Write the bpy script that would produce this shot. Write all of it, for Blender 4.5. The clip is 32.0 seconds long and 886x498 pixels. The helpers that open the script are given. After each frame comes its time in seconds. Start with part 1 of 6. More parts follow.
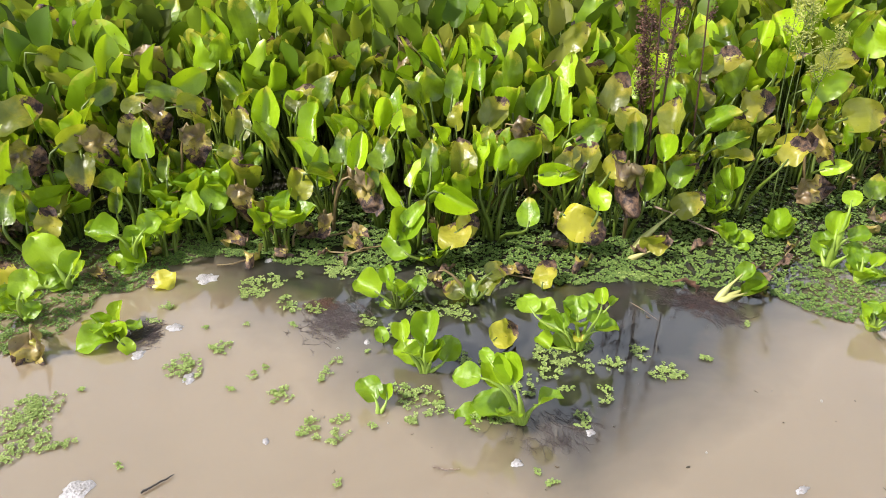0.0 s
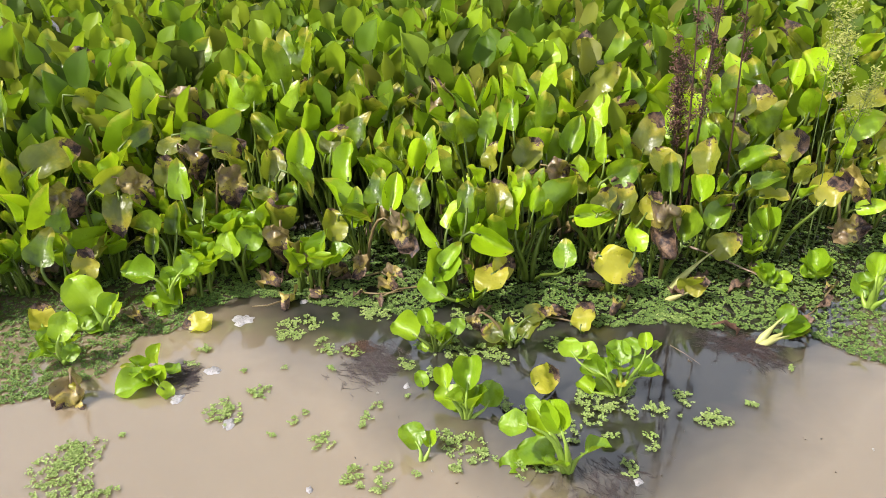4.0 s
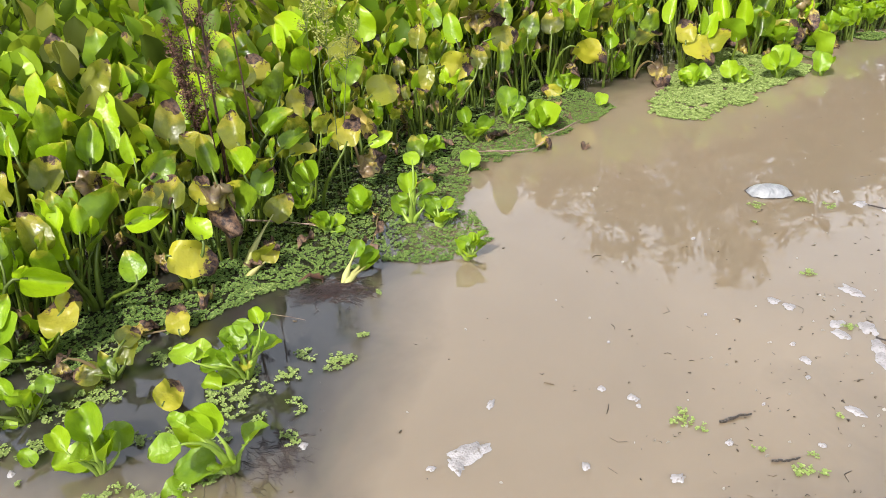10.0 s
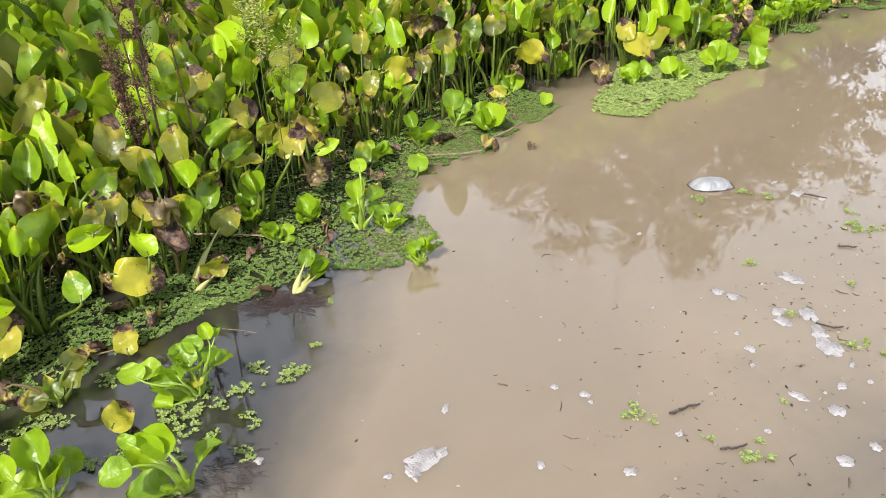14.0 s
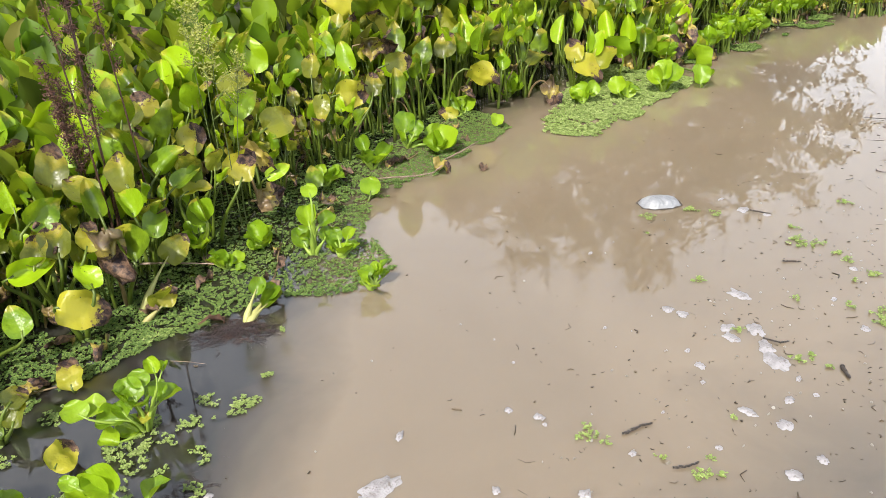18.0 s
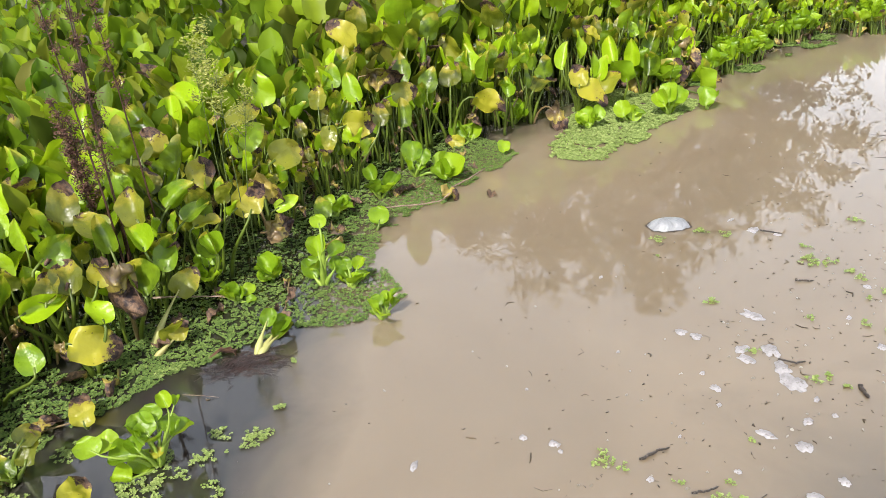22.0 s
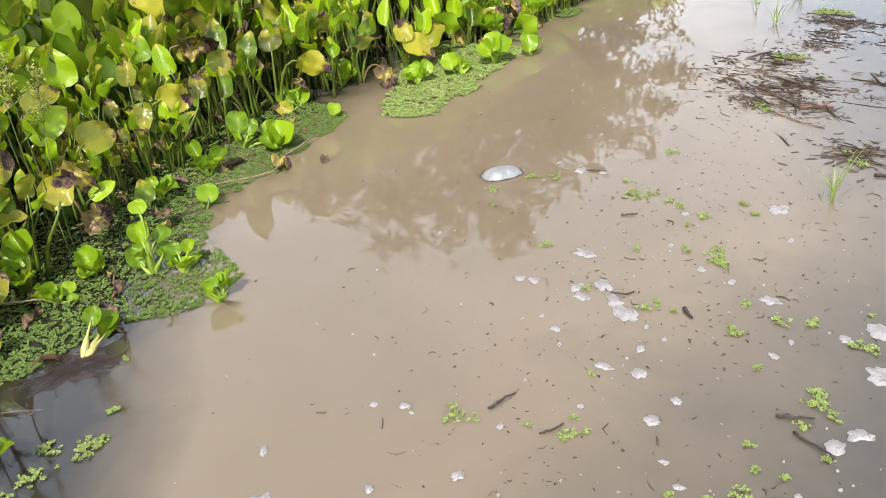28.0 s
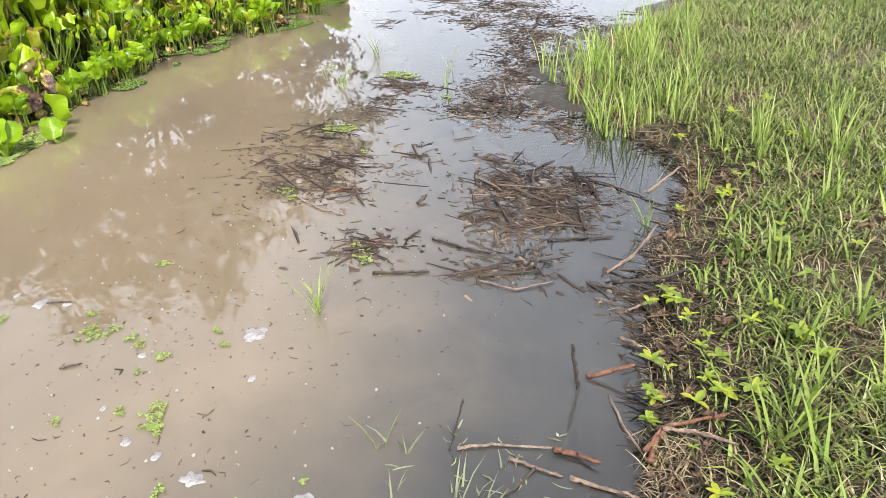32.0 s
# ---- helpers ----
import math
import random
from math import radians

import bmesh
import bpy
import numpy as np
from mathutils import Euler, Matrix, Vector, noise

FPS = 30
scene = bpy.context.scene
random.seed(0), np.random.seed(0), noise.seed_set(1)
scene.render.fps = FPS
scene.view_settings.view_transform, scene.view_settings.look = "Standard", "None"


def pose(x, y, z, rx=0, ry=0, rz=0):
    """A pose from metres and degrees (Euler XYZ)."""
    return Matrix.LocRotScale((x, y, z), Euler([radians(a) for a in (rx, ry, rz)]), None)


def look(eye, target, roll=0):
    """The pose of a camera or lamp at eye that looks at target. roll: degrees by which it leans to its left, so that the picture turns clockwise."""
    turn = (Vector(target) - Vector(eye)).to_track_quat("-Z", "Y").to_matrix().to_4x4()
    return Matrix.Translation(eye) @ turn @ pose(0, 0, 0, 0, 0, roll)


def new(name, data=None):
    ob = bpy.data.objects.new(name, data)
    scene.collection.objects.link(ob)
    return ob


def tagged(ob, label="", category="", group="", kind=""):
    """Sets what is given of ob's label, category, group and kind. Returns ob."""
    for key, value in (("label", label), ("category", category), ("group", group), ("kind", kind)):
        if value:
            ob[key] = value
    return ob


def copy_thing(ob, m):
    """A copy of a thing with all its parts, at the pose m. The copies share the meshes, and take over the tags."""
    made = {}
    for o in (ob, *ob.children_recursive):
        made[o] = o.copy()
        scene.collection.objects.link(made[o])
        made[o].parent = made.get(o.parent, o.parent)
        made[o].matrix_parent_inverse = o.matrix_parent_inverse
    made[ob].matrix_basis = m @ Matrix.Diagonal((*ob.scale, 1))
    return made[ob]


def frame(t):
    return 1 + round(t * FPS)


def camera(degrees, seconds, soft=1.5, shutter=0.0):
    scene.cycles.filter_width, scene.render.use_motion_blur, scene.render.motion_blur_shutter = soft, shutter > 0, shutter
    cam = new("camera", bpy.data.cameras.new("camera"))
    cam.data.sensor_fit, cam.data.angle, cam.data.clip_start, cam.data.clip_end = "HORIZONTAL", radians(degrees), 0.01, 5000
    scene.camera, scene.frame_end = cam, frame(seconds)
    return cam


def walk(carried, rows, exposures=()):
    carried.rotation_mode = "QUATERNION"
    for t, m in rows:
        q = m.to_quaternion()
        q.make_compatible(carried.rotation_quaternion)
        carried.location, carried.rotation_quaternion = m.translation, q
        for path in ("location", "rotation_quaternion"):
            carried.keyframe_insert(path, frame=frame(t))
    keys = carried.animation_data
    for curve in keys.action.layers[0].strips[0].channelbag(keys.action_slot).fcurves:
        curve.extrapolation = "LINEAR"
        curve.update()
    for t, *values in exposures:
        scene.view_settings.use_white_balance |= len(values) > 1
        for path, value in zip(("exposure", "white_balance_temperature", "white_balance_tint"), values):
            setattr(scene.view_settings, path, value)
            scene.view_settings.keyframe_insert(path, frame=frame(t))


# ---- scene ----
cam = camera(59.1, 32.0, 0.6)
PATH = [
    (0, (0.364, 0.343, 1.412), (0.361, 2.08, 0.42), -0.4),
    (0.5, (0.37, 0.343, 1.429), (0.359, 2.09, 0.454), -0.9),
    (1, (0.356, 0.359, 1.429), (0.342, 2.118, 0.478), -1.2),
    (1.5, (0.355, 0.362, 1.432), (0.347, 2.129, 0.495), -1.4),
    (2, (0.374, 0.39, 1.446), (0.382, 2.173, 0.539), -1.5),
    (2.5, (0.366, 0.386, 1.449), (0.367, 2.17, 0.545), -1.7),
    (4.5, (0.265, 0.37, 1.446), (0.229, 2.127, 0.491), -0.7),
    (5, (0.27, 0.376, 1.459), (0.33, 2.117, 0.477), -0.7),
    (5.5, (0.288, 0.384, 1.392), (0.559, 2.107, 0.415), -0.8),
    (6, (0.37, 0.394, 1.382), (0.847, 2.081, 0.42), -1.4),
    (6.5, (0.421, 0.358, 1.411), (1.032, 2.0, 0.445), -2.3),
    (7, (0.396, 0.389, 1.393), (1.167, 1.974, 0.448), -2.9),
    (7.5, (0.305, 0.383, 1.394), (1.174, 1.918, 0.451), -4.0),
    (8, (0.208, 0.361, 1.428), (1.159, 1.84, 0.475), -4.5),
    (8.5, (0.147, 0.372, 1.414), (1.168, 1.796, 0.451), -4.4),
    (9, (0.135, 0.39, 1.408), (1.2, 1.774, 0.433), -3.4),
    (9.5, (0.122, 0.405, 1.403), (1.195, 1.779, 0.423), -2.8),
    (10, (0.111, 0.427, 1.4), (1.181, 1.81, 0.429), -2.4),
    (10.5, (0.111, 0.412, 1.406), (1.173, 1.811, 0.448), -2.7),
    (11, (0.108, 0.414, 1.412), (1.188, 1.808, 0.469), -3.2),
    (11.5, (0.124, 0.405, 1.408), (1.256, 1.765, 0.475), -3.4),
    (12, (0.153, 0.397, 1.412), (1.336, 1.718, 0.488), -3.4),
    (12.5, (0.146, 0.405, 1.403), (1.355, 1.699, 0.473), -3.1),
    (13, (0.141, 0.412, 1.397), (1.342, 1.704, 0.455), -2.9),
    (13.5, (0.132, 0.417, 1.412), (1.304, 1.719, 0.447), -2.7),
    (14, (0.128, 0.411, 1.414), (1.283, 1.723, 0.441), -3.1),
    (14.5, (0.122, 0.402, 1.422), (1.286, 1.703, 0.447), -3.6),
    (15, (0.137, 0.381, 1.425), (1.338, 1.655, 0.457), -4.1),
    (15.5, (0.163, 0.376, 1.42), (1.416, 1.606, 0.463), -3.9),
    (17.5, (0.168, 0.415, 1.403), (1.431, 1.654, 0.469), -2.7),
    (18, (0.158, 0.403, 1.428), (1.402, 1.657, 0.491), -2.8),
    (18.5, (0.152, 0.403, 1.42), (1.378, 1.677, 0.485), -3.6),
    (19, (0.145, 0.407, 1.412), (1.357, 1.69, 0.472), -3.9),
    (19.5, (0.142, 0.399, 1.408), (1.348, 1.69, 0.47), -4.1),
    (20, (0.132, 0.391, 1.425), (1.348, 1.682, 0.5), -4.1),
    (20.5, (0.141, 0.391, 1.427), (1.385, 1.675, 0.529), -4.0),
    (21, (0.156, 0.383, 1.419), (1.418, 1.666, 0.546), -4.1),
    (21.5, (0.152, 0.391, 1.419), (1.421, 1.676, 0.558), -4.4),
    (22, (0.158, 0.406, 1.426), (1.412, 1.697, 0.553), -4.4),
    (22.5, (0.172, 0.409, 1.425), (1.408, 1.704, 0.534), -4.5),
    (23, (0.183, 0.414, 1.414), (1.412, 1.701, 0.501), -4.6),
    (23.5, (0.198, 0.42, 1.404), (1.431, 1.685, 0.466), -4.6),
    (24, (0.205, 0.408, 1.409), (1.445, 1.654, 0.454), -4.5),
    (24.5, (0.204, 0.413, 1.398), (1.453, 1.651, 0.446), -4.5),
    (26.5, (0.161, 0.448, 1.436), (1.417, 1.688, 0.496), -3.0),
    (27, (0.165, 0.441, 1.432), (1.474, 1.628, 0.495), -2.9),
    (27.5, (0.19, 0.421, 1.409), (1.556, 1.526, 0.454), -3.7),
    (28, (0.241, 0.379, 1.409), (1.674, 1.362, 0.42), -5.5),
    (28.5, (0.387, 0.278, 1.389), (1.878, 1.119, 0.354), -8.0),
    (29, (0.497, 0.191, 1.353), (2.041, 0.828, 0.253), -10.8),
    (29.5, (0.468, 0.183, 1.358), (2.084, 0.634, 0.269), -9.0),
    (30, (0.565, 0.066, 1.367), (2.232, 0.54, 0.368), -8.2),
    (30.5, (0.651, -0.114, 1.402), (2.347, 0.378, 0.463), -10.1),
    (31, (0.697, -0.198, 1.391), (2.427, 0.233, 0.483), -11.1),
    (31.5, (0.891, -0.242, 1.37), (2.65, 0.091, 0.477), -7.4),
    (32, (1.151, -0.248, 1.375), (2.876, 0.127, 0.435), -2.1),
]
walk(cam, [(t, look(eye, target, roll)) for t, eye, target, roll in PATH], [(0, 0.62), (5.5, 0.61), (9, 0.55), (13, 0.49), (24, 0.48), (27, 0.44), (28, 0.43), (29, 0.49), (30.5, 0.63), (32, 0.63)])

# ---- world, sun and exposure ----
SUN_AZ, SUN_EL = 250.0, 50.0
world = bpy.data.worlds.new("sky")
scene.world = world
world.use_nodes = True
wn = world.node_tree.nodes
sky = wn.new("ShaderNodeTexSky")
sky.sky_type = "NISHITA"
sky.sun_disc = False
sky.sun_elevation = radians(SUN_EL)
sky.sun_rotation = radians(SUN_AZ)
sky.air_density, sky.dust_density, sky.ozone_density = 1.2, 6.0, 1.0
veil = wn.new("ShaderNodeMix")  # bright haze over the blue, thick towards the horizon and round the sun
veil.data_type = "RGBA"
veil.inputs[0].default_value = 0.6
to_sun = Vector((math.sin(radians(SUN_AZ)) * math.cos(radians(SUN_EL)), math.cos(radians(SUN_AZ)) * math.cos(radians(SUN_EL)), math.sin(radians(SUN_EL))))
way = wn.new("ShaderNodeTexCoord")
height = wn.new("ShaderNodeSeparateXYZ")
haze = wn.new("ShaderNodeValToRGB")
near_sun = wn.new("ShaderNodeVectorMath")
near_sun.operation = "DOT_PRODUCT"
near_sun.inputs[1].default_value = to_sun
aureole = wn.new("ShaderNodeValToRGB")
both = wn.new("ShaderNodeVectorMath")
both.operation = "ADD"
bright = wn.new("ShaderNodeVectorMath")
bright.operation = "SCALE"
bright.inputs[3].default_value = 17.5


def sky_band(ramp, stops, tint):
    for k, (place, level) in enumerate(stops):
        stop = ramp.elements[k] if k < 2 else ramp.elements.new(place)
        stop.position = place
        stop.color = (level * tint[0], level * tint[1], level * tint[2], 1)


sky_band(haze.color_ramp, ((0.0, 1.75), (0.3, 1.25), (0.5, 0.86), (0.74, 0.56), (0.86, 0.16), (1.0, 0.08)), (0.93, 0.985, 1.10))
sky_band(aureole.color_ramp, ((0.6, 0.0), (0.86, 0.3), (0.96, 0.8), (1.0, 1.6)), (1.0, 0.99, 1.0))
for a, b in ((way.outputs["Generated"], height.inputs[0]), (way.outputs["Generated"], near_sun.inputs[0]), (height.outputs[2], haze.inputs[0]), (near_sun.outputs["Value"], aureole.inputs[0]), (haze.outputs[0], both.inputs[0]), (aureole.outputs[0], both.inputs[1]), (both.outputs[0], bright.inputs[0]), (bright.outputs[0], veil.inputs[7]), (sky.outputs[0], veil.inputs[6]), (veil.outputs[2], wn["Background"].inputs[0])):
    world.node_tree.links.new(a, b)
wn["Background"].inputs[1].default_value = 0.088
sun = new("sun", bpy.data.lights.new("sun", "SUN"))
sun.data.energy, sun.data.angle, sun.data.color = 5.0, radians(1.2), (1.0, 0.95, 0.86)
sun.matrix_world = look(to_sun * 40, (0, 0, 0))


# ---- materials ----
class Nodes:
    """Short ways to lay out a node material."""

    def __init__(self, name):
        self.mat = bpy.data.materials.new(name)
        self.mat.use_nodes = True
        self.tree = self.mat.node_tree
        self.bsdf = self.tree.nodes["Principled BSDF"]
        self.out = self.tree.nodes["Material Output"]

    def add(self, kind, **inputs):
        node = self.tree.nodes.new("ShaderNode" + kind)
        for key, value in inputs.items():
            self.put(node.inputs[key.replace("_", " ")], value)
        return node

    def put(self, socket, value):
        if isinstance(value, bpy.types.NodeSocket):
            self.tree.links.new(value, socket)
        elif isinstance(value, tuple) and len(value) == 3 and socket.type == "RGBA":
            socket.default_value = (*value, 1)
        else:
            socket.default_value = value

    def set(self, **inputs):
        for key, value in inputs.items():
            self.put(self.bsdf.inputs[key.replace("_", " ")], value)

    def place(self, kind="Object"):
        return self.add("TexCoord").outputs[kind]

    def noise(self, scale, detail=3, rough=0.55, vector=None, distortion=0.0):
        node = self.add("TexNoise", Scale=scale, Detail=detail, Roughness=rough, Distortion=distortion)
        if vector is not None:
            self.put(node.inputs["Vector"], vector)
        return node.outputs["Fac"]

    def ramp(self, value, *stops):
        node = self.add("ValToRGB", Fac=value)
        band = node.color_ramp
        while len(band.elements) < len(stops):
            band.elements.new(0.5)
        for element, (at, colour) in zip(band.elements, stops):
            element.position = at
            element.color = (*colour, 1) if isinstance(colour, tuple) else (colour, colour, colour, 1)
        return node.outputs["Color"]

    def mix(self, fac, a, b, blend="MIX"):
        node = self.tree.nodes.new("ShaderNodeMix")
        node.data_type, node.blend_type = "RGBA", blend
        self.put(node.inputs[0], fac)
        self.put(node.inputs[6], a)
        self.put(node.inputs[7], b)
        return node.outputs[2]

    def maths(self, op, a, b=0.0, clamp=False):
        node = self.tree.nodes.new("ShaderNodeMath")
        node.operation, node.use_clamp = op, clamp
        self.put(node.inputs[0], a)
        self.put(node.inputs[1], b)
        return node.outputs[0]

    def bump(self, height, strength=0.3, distance=0.01):
        self.set(Normal=self.add("Bump", Height=height, Strength=strength, Distance=distance).outputs[0])

    def translucent(self, colour, share):
        glow = self.add("BsdfTranslucent", Color=colour)
        both = self.add("MixShader", Fac=share)
        self.tree.links.new(self.bsdf.outputs[0], both.inputs[1])
        self.tree.links.new(glow.outputs[0], both.inputs[2])
        self.tree.links.new(both.outputs[0], self.out.inputs["Surface"])


def leaf_material(name, young, mid, darkest, rot, spots, edge, share=0.32):
    """A living leaf: its own shade, fine veins along it, dark pin spots and a rotting tip."""
    n = Nodes(name)
    at = n.place()
    xyz = n.add("SeparateXYZ", Vector=at)
    own = n.add("ObjectInfo").outputs["Random"]
    shade = n.ramp(own, (0.12, young), (0.40, mid), (0.74, darkest))
    shifted = n.add("VectorMath", Vector=at)
    shifted.operation = "ADD"
    offset = n.add("CombineXYZ", X=n.maths("MULTIPLY", own, 37.0), Y=n.maths("MULTIPLY", own, 61.0))
    n.put(shifted.inputs[1], offset.outputs[0])
    spot = shifted.outputs[0]
    patch = n.noise(2.2, 3, 0.6, spot)
    shade = n.mix(n.ramp(patch, (0.35, 0.0), (0.75, 0.55)), shade, young)
    vein = n.maths("SINE", n.maths("MULTIPLY", n.maths("DIVIDE", xyz.outputs[0], n.maths("ADD", n.maths("MULTIPLY", xyz.outputs[1], n.maths("SUBTRACT", 1.15, xyz.outputs[1])), 0.12)), 26.0))
    shade = n.mix(n.ramp(vein, (0.3, 0.0), (1.0, 0.03)), shade, (0.36, 0.48, 0.12))
    dots = n.add("TexVoronoi", Vector=spot, Scale=7.0)
    few = n.maths("GREATER_THAN", n.noise(3.0, 1, 0.5, spot), spots)
    hole = n.maths("MULTIPLY", n.ramp(dots.outputs["Distance"], (0.07, 1.0), (0.13, 0.0)), few)
    shade = n.mix(hole, shade, (0.03, 0.022, 0.01))
    reach = n.maths("ADD", xyz.outputs[1], n.maths("MULTIPLY", n.maths("SUBTRACT", n.noise(4.0, 4, 0.65, spot), 0.5), 0.9))
    reach = n.maths("ADD", reach, n.maths("MULTIPLY", own, 0.22))
    yellowing = n.ramp(reach, (edge - 0.28, 0.0), (edge, 1.0))
    shade = n.mix(n.maths("MULTIPLY", yellowing, 0.55), shade, (0.44, 0.36, 0.045))
    dead = n.ramp(reach, (edge, 0.0), (edge + 0.07, 1.0))
    shade = n.mix(dead, shade, n.mix(n.ramp(n.noise(6, 4, 0.7, spot), (0.42, 0.0), (0.62, 1.0)), rot, (0.17, 0.10, 0.06)))
    n.set(Base_Color=shade, Roughness=n.maths("ADD", n.ramp(patch, (0.3, 0.28), (0.7, 0.46)), n.maths("MULTIPLY", dead, 0.35)))
    n.bsdf.inputs["Specular IOR Level"].default_value = 0.5
    n.bump(n.noise(5, 2, 0.5, spot), 0.2, 0.03)
    glow = n.mix(dead, n.mix(0.45, shade, (0.52, 0.66, 0.012)), shade)
    n.translucent(glow, share)
    return n.mat


# the third, near-black tone paints leaf shading in, along with dark olive leaves
leaf_green = leaf_material("leaf green", (0.30, 0.455, 0.008), (0.125, 0.235, 0.006), (0.018, 0.042, 0.005), (0.04, 0.025, 0.02), 0.58, 1.14, 0.36)
leaf_worn = leaf_material("leaf worn", (0.21, 0.22, 0.018), (0.105, 0.125, 0.012), (0.045, 0.057, 0.009), (0.03, 0.018, 0.017), 0.48, 0.90, 0.32)
leaf_yellow = leaf_material("leaf yellow", (0.42, 0.39, 0.03), (0.34, 0.33, 0.03), (0.28, 0.26, 0.04), (0.03, 0.018, 0.02), 0.5, 0.74, 0.42)
leaf_dead = leaf_material("leaf dead", (0.27, 0.21, 0.06), (0.13, 0.08, 0.05), (0.055, 0.032, 0.034), (0.018, 0.010, 0.013), 0.5, 0.66, 0.1)
leaf_brown = leaf_material("leaf brown", (0.16, 0.10, 0.05), (0.10, 0.06, 0.035), (0.05, 0.03, 0.02), (0.045, 0.028, 0.02), 0.5, 0.1, 0.05)
leaf_young = leaf_material("leaf young", (0.25, 0.38, 0.012), (0.17, 0.30, 0.010), (0.09, 0.18, 0.008), (0.06, 0.04, 0.02), 0.66, 1.3, 0.4)


def stalk_material(name, pale, dark, scale=30.0, share=0.12):
    n = Nodes(name)
    at = n.place()
    own = n.add("ObjectInfo").outputs["Random"]
    stretched = n.add("Mapping", Vector=at)
    stretched.inputs["Scale"].default_value = (1, 1, 0.12)
    grain = n.noise(scale * 4, 3, 0.6, stretched.outputs[0])
    shade = n.mix(n.ramp(n.noise(scale * 0.4, 3, 0.6, at), (0.3, 0.0), (0.75, 1.0)), pale, dark)
    shade = n.mix(n.maths("MULTIPLY", grain, 0.5), shade, n.mix(own, pale, dark))
    n.set(Base_Color=shade, Roughness=0.45)
    n.bump(grain, 0.25, 0.004)
    n.translucent(shade, share)
    return n.mat


petiole_green = stalk_material("petiole green", (0.13, 0.185, 0.018), (0.022, 0.038, 0.005))
petiole_dead = stalk_material("petiole dead", (0.22, 0.16, 0.07), (0.08, 0.05, 0.025), 30, 0.05)
bud_green = stalk_material("bud green", (0.26, 0.36, 0.05), (0.15, 0.24, 0.03))
bud_pale = stalk_material("bud pale", (0.44, 0.46, 0.16), (0.22, 0.18, 0.06))
weed_red = stalk_material("weed red", (0.075, 0.035, 0.025), (0.035, 0.018, 0.014), 30, 0.0)
weed_green = stalk_material("weed green", (0.13, 0.18, 0.05), (0.08, 0.10, 0.03))
root_dark = stalk_material("root dark", (0.062, 0.042, 0.042), (0.018, 0.012, 0.013), 40, 0.0)
root_red = stalk_material("root red", (0.10, 0.048, 0.032), (0.035, 0.016, 0.013), 40, 0.0)


def dead_wood(name, pale, dark, wet):
    """Weathered dead wood: mottled bark, pale peeled flecks, fine splits."""
    n = Nodes(name)
    at = n.place()
    own = n.add("ObjectInfo").outputs["Random"]
    wide = n.noise(26, 4, 0.65, at, 0.8)
    fine = n.noise(170, 4, 0.7, at)
    shade = n.mix(n.ramp(wide, (0.36, 0.0), (0.62, 1.0)), dark, pale)
    shade = n.mix(n.ramp(fine, (0.5, 0.0), (0.7, 0.75)), shade, (0.02, 0.014, 0.011))
    shade = n.mix(n.ramp(n.noise(60, 3, 0.6, at), (0.6, 0.0), (0.68, 0.5)), shade, (0.34, 0.29, 0.24))
    shade = n.mix(n.maths("MULTIPLY", own, 0.5), shade, dark)
    n.set(Base_Color=shade, Roughness=n.ramp(wide, (0.3, wet), (0.7, 0.8)))
    n.bump(n.maths("ADD", wide, fine), 0.9, 0.006)
    return n.mat


stick_dark = dead_wood("stick dark", (0.075, 0.055, 0.043), (0.022, 0.017, 0.015), 0.4)
stick_pale = dead_wood("stick pale", (0.34, 0.25, 0.195), (0.12, 0.075, 0.055), 0.45)
stick_red = dead_wood("stick red", (0.27, 0.12, 0.06), (0.08, 0.036, 0.024), 0.4)
bark = stalk_material("bark", (0.16, 0.12, 0.09), (0.06, 0.045, 0.035), 3, 0.0)


def island_material(name, stops, rough=0.55, share=0.3, scale=60.0):
    """For a joined mass of small pieces: every piece has its own shade."""
    n = Nodes(name)
    at = n.place()
    own = n.add("NewGeometry").outputs["Random Per Island"]
    shade = n.ramp(own, *stops)
    shade = n.mix(n.ramp(n.noise(1.7, 3, 0.6, at), (0.35, 0.0), (0.7, 0.35)), shade, stops[-1][1])
    shade = n.mix(n.maths("MULTIPLY", n.noise(scale, 3, 0.6, at), 0.35), shade, stops[0][1])
    n.set(Base_Color=shade, Roughness=rough)
    n.bsdf.inputs["Specular IOR Level"].default_value = 0.25
    n.bump(n.noise(scale * 3, 2, 0.6, at), 0.2, 0.003)
    if share:
        n.translucent(shade, share)
    return n.mat


fern_mat = island_material("fern", ((0.0, (0.045, 0.095, 0.022)), (0.5, (0.115, 0.19, 0.042)), (1.0, (0.22, 0.29, 0.075))), 0.6, 0.25)
fern_lime = island_material("fern lime", ((0.0, (0.115, 0.175, 0.04)), (0.5, (0.235, 0.325, 0.08)), (1.0, (0.40, 0.46, 0.18))), 0.6, 0.3)
grass_bright = island_material("grass bright", ((0.0, (0.10, 0.18, 0.03)), (0.5, (0.20, 0.30, 0.055)), (1.0, (0.33, 0.38, 0.11))), 0.5, 0.4)
grass_tall = island_material("grass tall", ((0.0, (0.12, 0.20, 0.03)), (0.5, (0.26, 0.37, 0.07)), (1.0, (0.48, 0.55, 0.20))), 0.45, 0.4)
grass_pale = island_material("grass pale", ((0.0, (0.10, 0.12, 0.07)), (0.6, (0.20, 0.23, 0.13)), (1.0, (0.34, 0.34, 0.24))), 0.5, 0.2)
grass_turf = island_material("grass turf", ((0.0, (0.015, 0.024, 0.008)), (0.30, (0.075, 0.125, 0.03)), (0.6, (0.23, 0.31, 0.075)), (0.82, (0.44, 0.47, 0.23)), (1.0, (0.27, 0.25, 0.10))), 0.55, 0.3)
